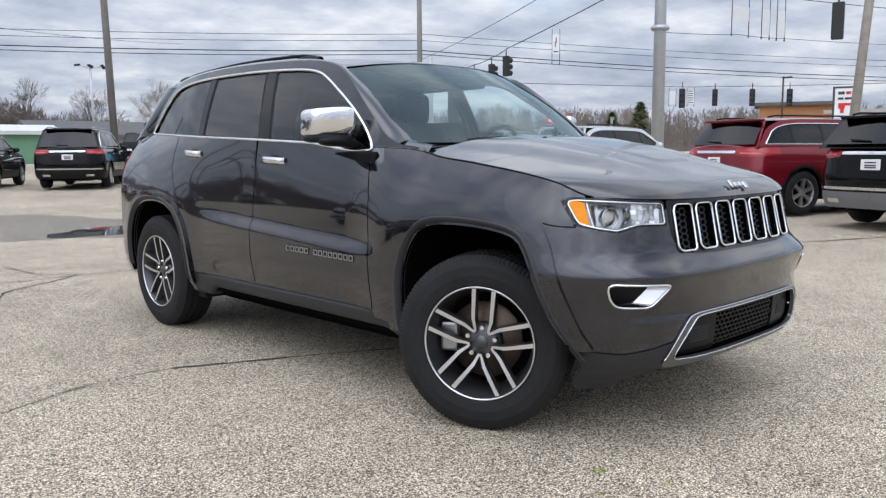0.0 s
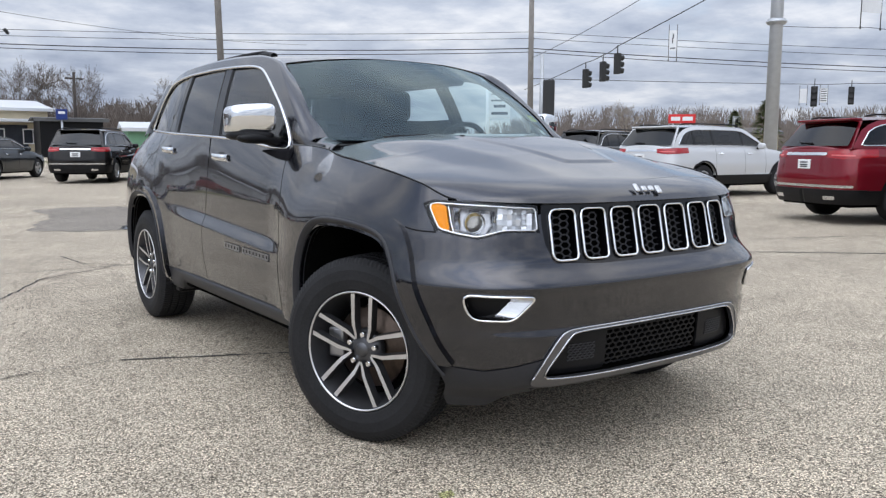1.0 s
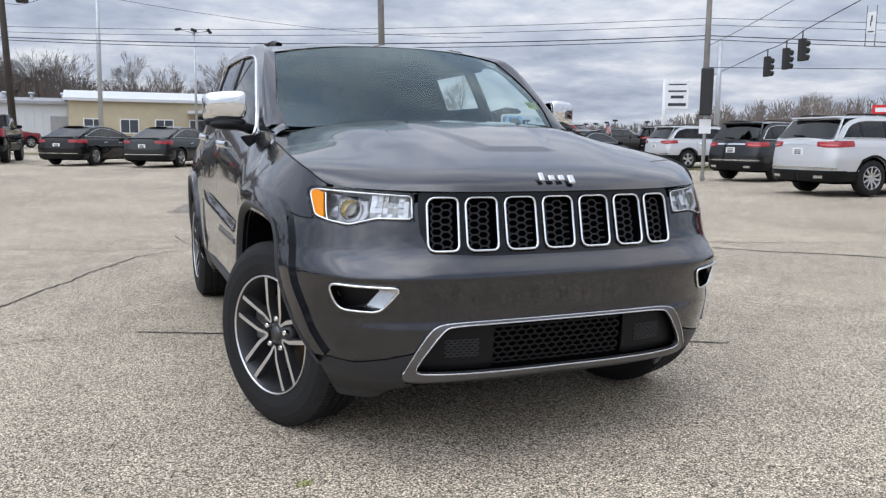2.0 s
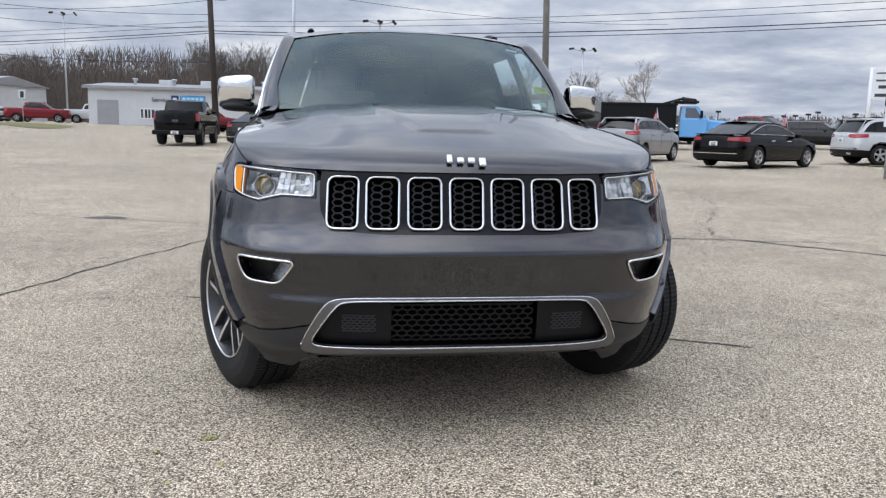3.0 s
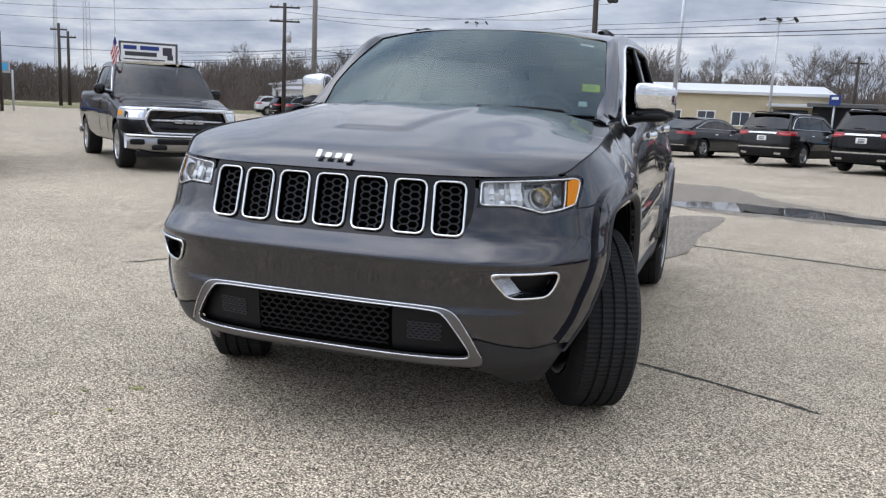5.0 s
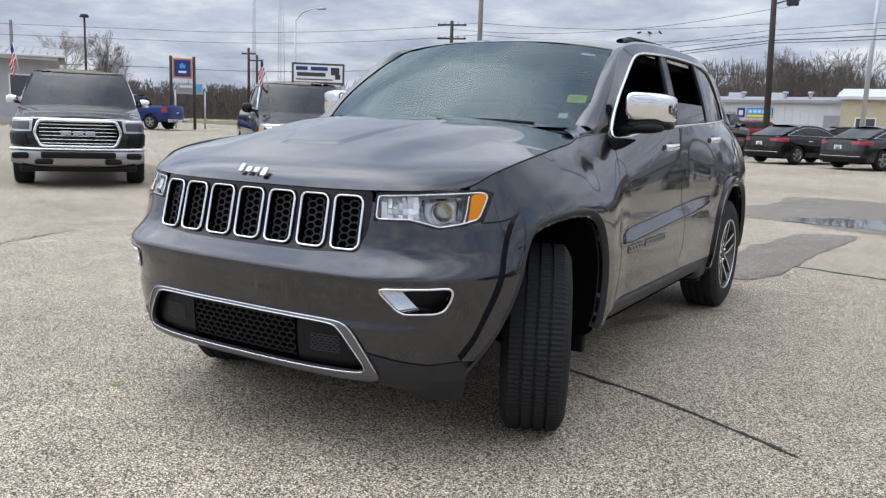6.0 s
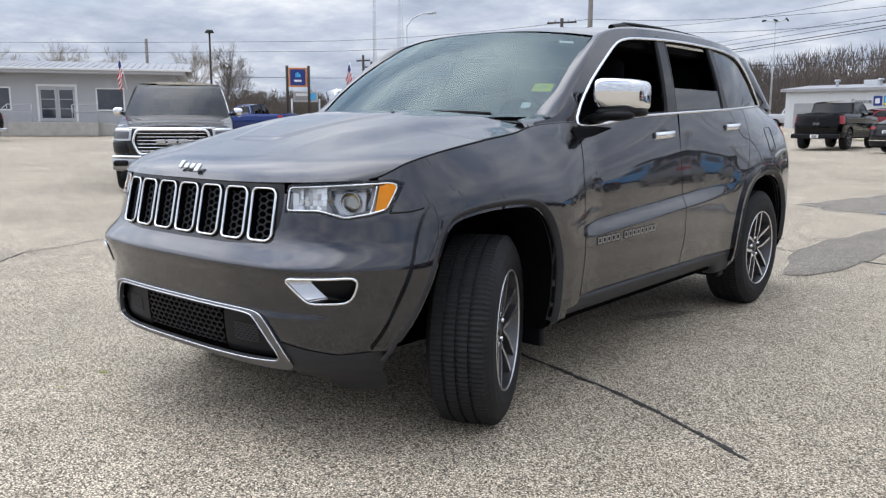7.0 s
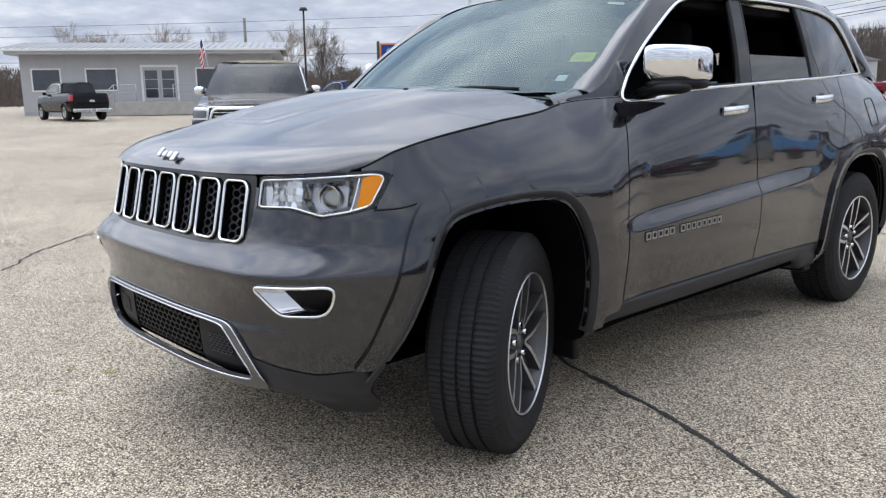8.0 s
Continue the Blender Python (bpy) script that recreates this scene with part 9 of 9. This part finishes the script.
crack([(-2.33, 1.59), (-1.9, 1.76), (-1.43, 1.77)], 0.008, 11, 0.02)
crack([(-1.43, 1.77), (-0.23, 1.24), (0.51, 0.83), (1.06, 0.67), (1.45, 0.49), (1.84, 0.27)], 0.023, 1, 0.015)
crack([(-7.5, 8.3), (-4.45, 6.96), (-3.1, 6.2), (-1.76, 5.67), (0.02, 5.6), (0.4, 5.36)], 0.019, 12, 0.03)
crack([(0.4, 5.36), (1.6, 5.05), (2.7, 4.65), (3.37, 4.50), (4.09, 4.38), (5.02, 3.37), (7.04, 1.70), (8.32, 1.09), (12, -0.9)], 0.05, 2, 0.03)
crack([(-5.5, 2.1), (-5.15, 1.2), (-5.01, 0.63), (-4.72, 0.21), (-4.49, -0.04), (-3.8, -0.46)], 0.022, 3, 0.05)
crack([(-2.9, 1.4), (-2.61, 1.9), (-2.4, 2.38), (-2.04, 3.44), (-1.58, 4.48), (-1.37, 5.11), (-0.53, 5.69)], 0.022, 4, 0.04)
crack([(-0.9, 6.7), (-0.77, 5.92), (-0.5, 5.70)], 0.02, 13, 0.02)
crack([(4.0, 4.5), (4.25, 5.64), (5.3, 7.6), (6.2, 9.6), (7.5, 12.3)], 0.016, 5, 0.12)
crack([(-30, 23), (-12, 17.5), (0, 15.2), (10, 14.6), (22, 14.2)], 0.05, 7, 0.05)
crack([(-26, 12), (-12, 13.6), (-3, 18.0), (8, 19.0)], 0.05, 8, 0.08)
crack([(4.09, 4.38), (4.81, 4.30), (5.48, 3.97), (7.2, 3.3), (8.8, 2.6)], 0.028, 9, 0.03)


def blot(name, pts, material, label, lift, seed, rough=0.10, kind="structure"):
    """A flat irregular patch on the ground."""
    rnd = random.Random(seed)
    o = resample(chaikin(pts, 3), 0.10)
    c = o.mean(0)
    k = np.array([noise.noise(Vector((q[0] * 2.2, q[1] * 2.2, seed))) for q in o])
    o = o + (o - c) / np.linalg.norm(o - c, axis=1)[:, None] * (k * rough * 2)[:, None]
    bm = bmesh.new()
    vs = [bm.verts.new((x, y, ground_z(x, y) + lift)) for x, y in o]
    f = bm.faces.new(vs)
    bmesh.ops.triangulate(bm, faces=[f])
    me = bpy.data.meshes.new(name)
    bmesh.ops.recalc_face_normals(bm, faces=bm.faces)
    bm.to_mesh(me)
    bm.free()
    me.materials.append(material)
    return tagged(new(name, me), label, name.replace("_", " "), kind=kind)


blot("damp_patch", [(-0.63, 9.4), (0.1, 9.3), (1.2, 8.6), (2.6, 8.2), (4.5, 7.8), (5.0, 8.4), (3.2, 10.0), (2.2, 11.2), (1.7, 13.6), (0.4, 13.9), (-0.3, 13.5), (-0.2, 11.7), (-0.8, 10.2)], M_DAMP, "damp dark paving round a puddle", 0.004, 3, 0.16)
blot("puddle", [(0.45, 9.0), (1.6, 8.95), (2.9, 8.6), (4.2, 8.25), (4.3, 8.55), (3.2, 9.4), (2.5, 9.95), (1.4, 10.2), (0.7, 9.9), (0.3, 9.4)], M_WATER, "shallow puddle mirroring the sky", 0.009, 5, 0.12)
blot("damp_patch", [(0.8, 3.9), (1.06, 4.46), (1.18, 5.8), (1.35, 7.2), (1.5, 8.0), (0.8, 8.0), (0.72, 7.05), (0.42, 5.7), (0.56, 4.76)], M_DAMP, "damp streak running off a puddle", 0.006, 8, 0.10)
blot("damp_patch", [(0.50, 1.80), (0.62, 1.95), (0.78, 2.35), (0.66, 2.36), (0.50, 2.0)], M_DAMP, "small damp spot under a car", 0.004, 18, 0.05)
blot("oil_spot", [(-3.3, 6.14), (-3.0, 6.05), (-2.72, 6.16), (-2.75, 6.30), (-3.05, 6.38), (-3.28, 6.28)], M_OIL, "dark oil spot on the paving", 0.005, 19, 0.05)
for k, (x, y, r) in enumerate(((-0.93, -0.74, 0.05), (-1.10, -0.86, 0.03), (-0.86, -0.98, 0.025), (-1.02, -1.10, 0.035))):
    blot("moss_spot", [(x - r, y), (x, y - 0.6 * r), (x + r, y + 0.2 * r), (x + 0.2 * r, y + 0.7 * r)], M_MOSS, "small yellow-green moss spot in the paving", 0.003, 40 + k, 0.02)
blot("grass_island", [(18.0, 20.5), (22, 20), (40, 21), (42, 27), (24, 26), (18.5, 23)], M_GRASS, "strip of dry winter grass", 0.03, 11, 0.2)
blot("grass_island", [(-30, 70), (-20.5, 56), (-19.3, 53.9), (-17.8, 55), (-20, 66), (-27, 74)], M_GRASS, "kerbed island of dry grass", 0.03, 12, 0.2)
blot("grass_island", [(-9, 43), (2.0, 42), (1.5, 44.5), (-8.5, 45.5)], M_GRASS, "thin strip of grass before the shops", 0.03, 13, 0.2)
blot("grass_field", [(-95, 45), (-47, 41), (-38, 52), (-45, 80), (-90, 90)], M_GRASS, "dull winter grass beyond the road", 0.03, 14, 0.5)
blot("grass_island", [(6, 44), (11, 43), (11, 50), (5, 52)], M_GRASS, "strip of grass by the green building", 0.03, 15, 0.2)

# ---- far vehicles ----
FAR = dict(chrome=None, spokes=5)
vehicle("pickup_truck", "dark red pickup in a far row", by_rear(-29.4, 80.5, 82, 3.57), "far trucks", category="truck", paint=M_REDPAINT, **{**TRUCK, **FAR})
vehicle("pickup_truck", "white pickup in a far row", by_rear(-24.7, 83.0, 80, 3.57), "far trucks", category="truck", paint=M_WHITEPAINT, **{**TRUCK, **FAR})
vehicle("pickup_truck", "silver pickup in a far row", by_rear(-20.0, 80.5, 84, 3.57), "far trucks", category="truck", paint=M_SILVER, **{**TRUCK, **FAR})
vehicle("sedan", "white sedan in a far row", by_rear(-32.0, 81.2, 50, 2.8), "far cars", paint=M_WHITEPAINT, **{**SEDAN, **FAR})
vehicle("suv", "white SUV in a far row", by_rear(-34.6, 83.4, 50, 2.73), "far cars", paint=M_WHITEPAINT, **{**MIDSUV, **FAR})
vehicle("sedan", "blue sedan in a far row", by_rear(-37.1, 85.5, 50, 2.8), "far cars", paint=M_BLUEPAINT, **{**SEDAN, **FAR})
vehicle("suv", "silver SUV in a far row", by_rear(-40.0, 87.7, 50, 2.73), "far cars", paint=M_SILVER, **{**MIDSUV, **FAR})
vehicle("sedan", "dark sedan before the service building", by_rear(-3.4, 48.0, 60, 2.8), "far cars", paint=M_BLACKPAINT, **{**SEDAN, **FAR})
vehicle("suv", "red boxy off-roader before the service building", by_rear(-9.6, 56.0, 60, 2.73), "far cars", paint=M_REDPAINT, **{**MIDSUV, **FAR})
vehicle("suv", "black SUV beside a minivan", by_rear(-30.5, 50.5, 40, 2.73), "far cars", paint=M_BLACKPAINT, **{**MIDSUV, **FAR})
vehicle("suv", "white SUV by the grass island", by_rear(-36.0, 57.0, 50, 2.73), "far cars", paint=M_WHITEPAINT, **{**MIDSUV, **FAR})
vehicle("sedan", "black sedan facing the lot", by_rear(13.2, 47.0, 200, 2.8), "far cars", paint=M_BLACKPAINT, front="car", **{**SEDAN, **FAR})
vehicle("pickup_truck", "white pickup facing the lot", by_rear(25.0, 51.0, 205, 3.57), "far trucks", category="truck", paint=M_WHITEPAINT, front="truck", **{**TRUCK, **FAR})
vehicle("pickup_truck", "dark red pickup in the street row", by_rear(27.0, 46.5, 150, 3.57), "far trucks", category="truck", paint=M_REDPAINT, **{**TRUCK, **FAR})
vehicle("suv", "dark green SUV in the street row", by_rear(28.3, 41.8, 130, 2.73), "far cars", paint=M_BROWNPAINT, **{**MIDSUV, **FAR})
vehicle("suv", "black SUV in the street row", by_rear(30.8, 39.6, 115, 2.9), "far cars", paint=M_BLACKPAINT, **{**BIGSUV, **FAR, "wb": 2.9})
vehicle("suv", "white SUV at the end of the street row", by_rear(35.2, 37.6, 110, 2.73), "far cars", paint=M_WHITEPAINT, **{**MIDSUV, **FAR})
vehicle("suv", "black SUV parked by a green building", by_rear(7.3, 28.6, 34, 2.73), "parked cars", paint=M_BLACKPAINT, **MIDSUV)
vehicle("suv", "dark SUV at the edge of the office", by_rear(-46.5, 7.0, -80, 2.73), "far cars", paint=M_BLACKPAINT, **{**MIDSUV, **FAR})


def dump_truck():
    root = thing("dump_truck", "light blue dump truck with a black tipper body", "truck", m=place(20.23, 36.53, 112))
    # local front towards -y; the bonnet falls a little to the front
    V = []
    for y, zt, x in ((-1.75, 1.36, 0.66), (-1.60, 1.46, 0.72), (-0.6, 1.54, 0.78), (0.42, 1.62, 0.86)):
        V += [(-x, y, 0.80), (-x, y, zt - 0.10), (-x + 0.12, y, zt), (x - 0.12, y, zt), (x, y, zt - 0.10), (x, y, 0.80)]
    part("bonnet", mesh("bonnet", V, [(6 * r + c, 6 * r + c + 1, 6 * r + c + 7, 6 * r + c + 6) for r in range(3) for c in range(5)] + [(0, 1, 2, 3, 4, 5)], M_SKYPAINT, False), None, root, "long light blue bonnet")
    for sgn in (-1, 1):
        bm = bmesh.new()
        box(bm, (sgn * 0.90 - 0.17, -1.55, 0.72), (sgn * 0.90 + 0.17, 0.10, 1.24), 0.10, 3)
        part("front_wing", bm, M_SKYPAINT, root)
    box_part("front_bumper", (-1.05, -1.95, 0.50), (1.05, -1.75, 0.78), M_BLACK, root, 0.03)
    bm = bmesh.new()
    box(bm, (-1.03, 0.36, 0.66), (1.03, 1.75, 1.64), 0.06)
    part("cab", bm, M_SKYPAINT, root)
    # glasshouse: windscreen leans back
    V, low, high = [], 1.63, 2.28
    for z, y0, y1, x in ((low, 0.42, 1.72, 0.98), (high, 0.86, 1.68, 0.88)):
        V += [(-x, y0, z), (x, y0, z), (x, y1, z), (-x, y1, z)]
    part("cab_top", mesh("cab_top", V, [(4, 5, 6, 7), (0, 1, 5, 4), (1, 2, 6, 5), (2, 3, 7, 6), (3, 0, 4, 7)], M_SKYPAINT, False), None, root)
    part("windscreen", mesh("windscreen", [(-0.86, 0.45, 1.69), (0.86, 0.45, 1.69), (0.79, 0.82, 2.22), (-0.79, 0.82, 2.22)], [(0, 1, 2, 3)], M_DARKGLASS, False), None, root)
    for sgn in (-1, 1):
        part("side_window", mesh("side_window", [(sgn * 0.985, 0.66, 1.68), (sgn * 0.985, 1.50, 1.68), (sgn * 0.905, 1.48, 2.18), (sgn * 0.905, 0.98, 2.18)], [(0, 1, 2, 3)], M_DARKGLASS, False), None, root)
        for y in (-0.75, 3.9, 5.1):
            plain_wheel(root, sgn * 0.92, y, 0.46, 0.28, M_POCKET, 5)
        box_part("mirror", (sgn * 1.12 - 0.03, 0.62, 1.66), (sgn * 1.12 + 0.03, 0.76, 2.06), M_BLACK, root, 0.02)
    bm = bmesh.new()
    box(bm, (-1.15, 1.95, 1.02), (1.15, 5.85, 2.38), 0.04)
    part("tipper_body", bm, M_BLACK, root, "black steel tipper body")
    for sgn in (-1, 1):
        for k in range(6):
            box_part("body_rib", (sgn * 1.17 - 0.04, 2.1 + 0.70 * k, 1.0), (sgn * 1.17 + 0.04, 2.2 + 0.70 * k, 2.30), M_BLACK, root)
        box_part("body_rail", (sgn * 1.19 - 0.04, 1.95, 2.30), (sgn * 1.19 + 0.04, 5.85, 2.42), M_BLACK, root, 0.01)
    bm = bmesh.new()
    box(bm, (-1.1, 0.85, 2.44), (1.1, 2.1, 2.56), 0.03)
    rod(bm, (-0.5, 1.0, 2.58), (0.6, 1.6, 2.72), 0.10)
    rod(bm, (0.7, 1.5, 2.76), (1.0, 2.9, 2.36), 0.06)
    box(bm, (-1.1, 1.9, 2.30), (1.1, 2.05, 2.50), 0.02)
    part("cab_shield", bm, M_BLACK, root)
    box_part("chassis", (-0.45, -0.9, 0.45), (0.45, 5.7, 0.98), M_WELL, root)


dump_truck()

# service lettering, left to right as read from the lot
text_part(svc, "Service", 5.75, 2.22, 0.58, M_INK)
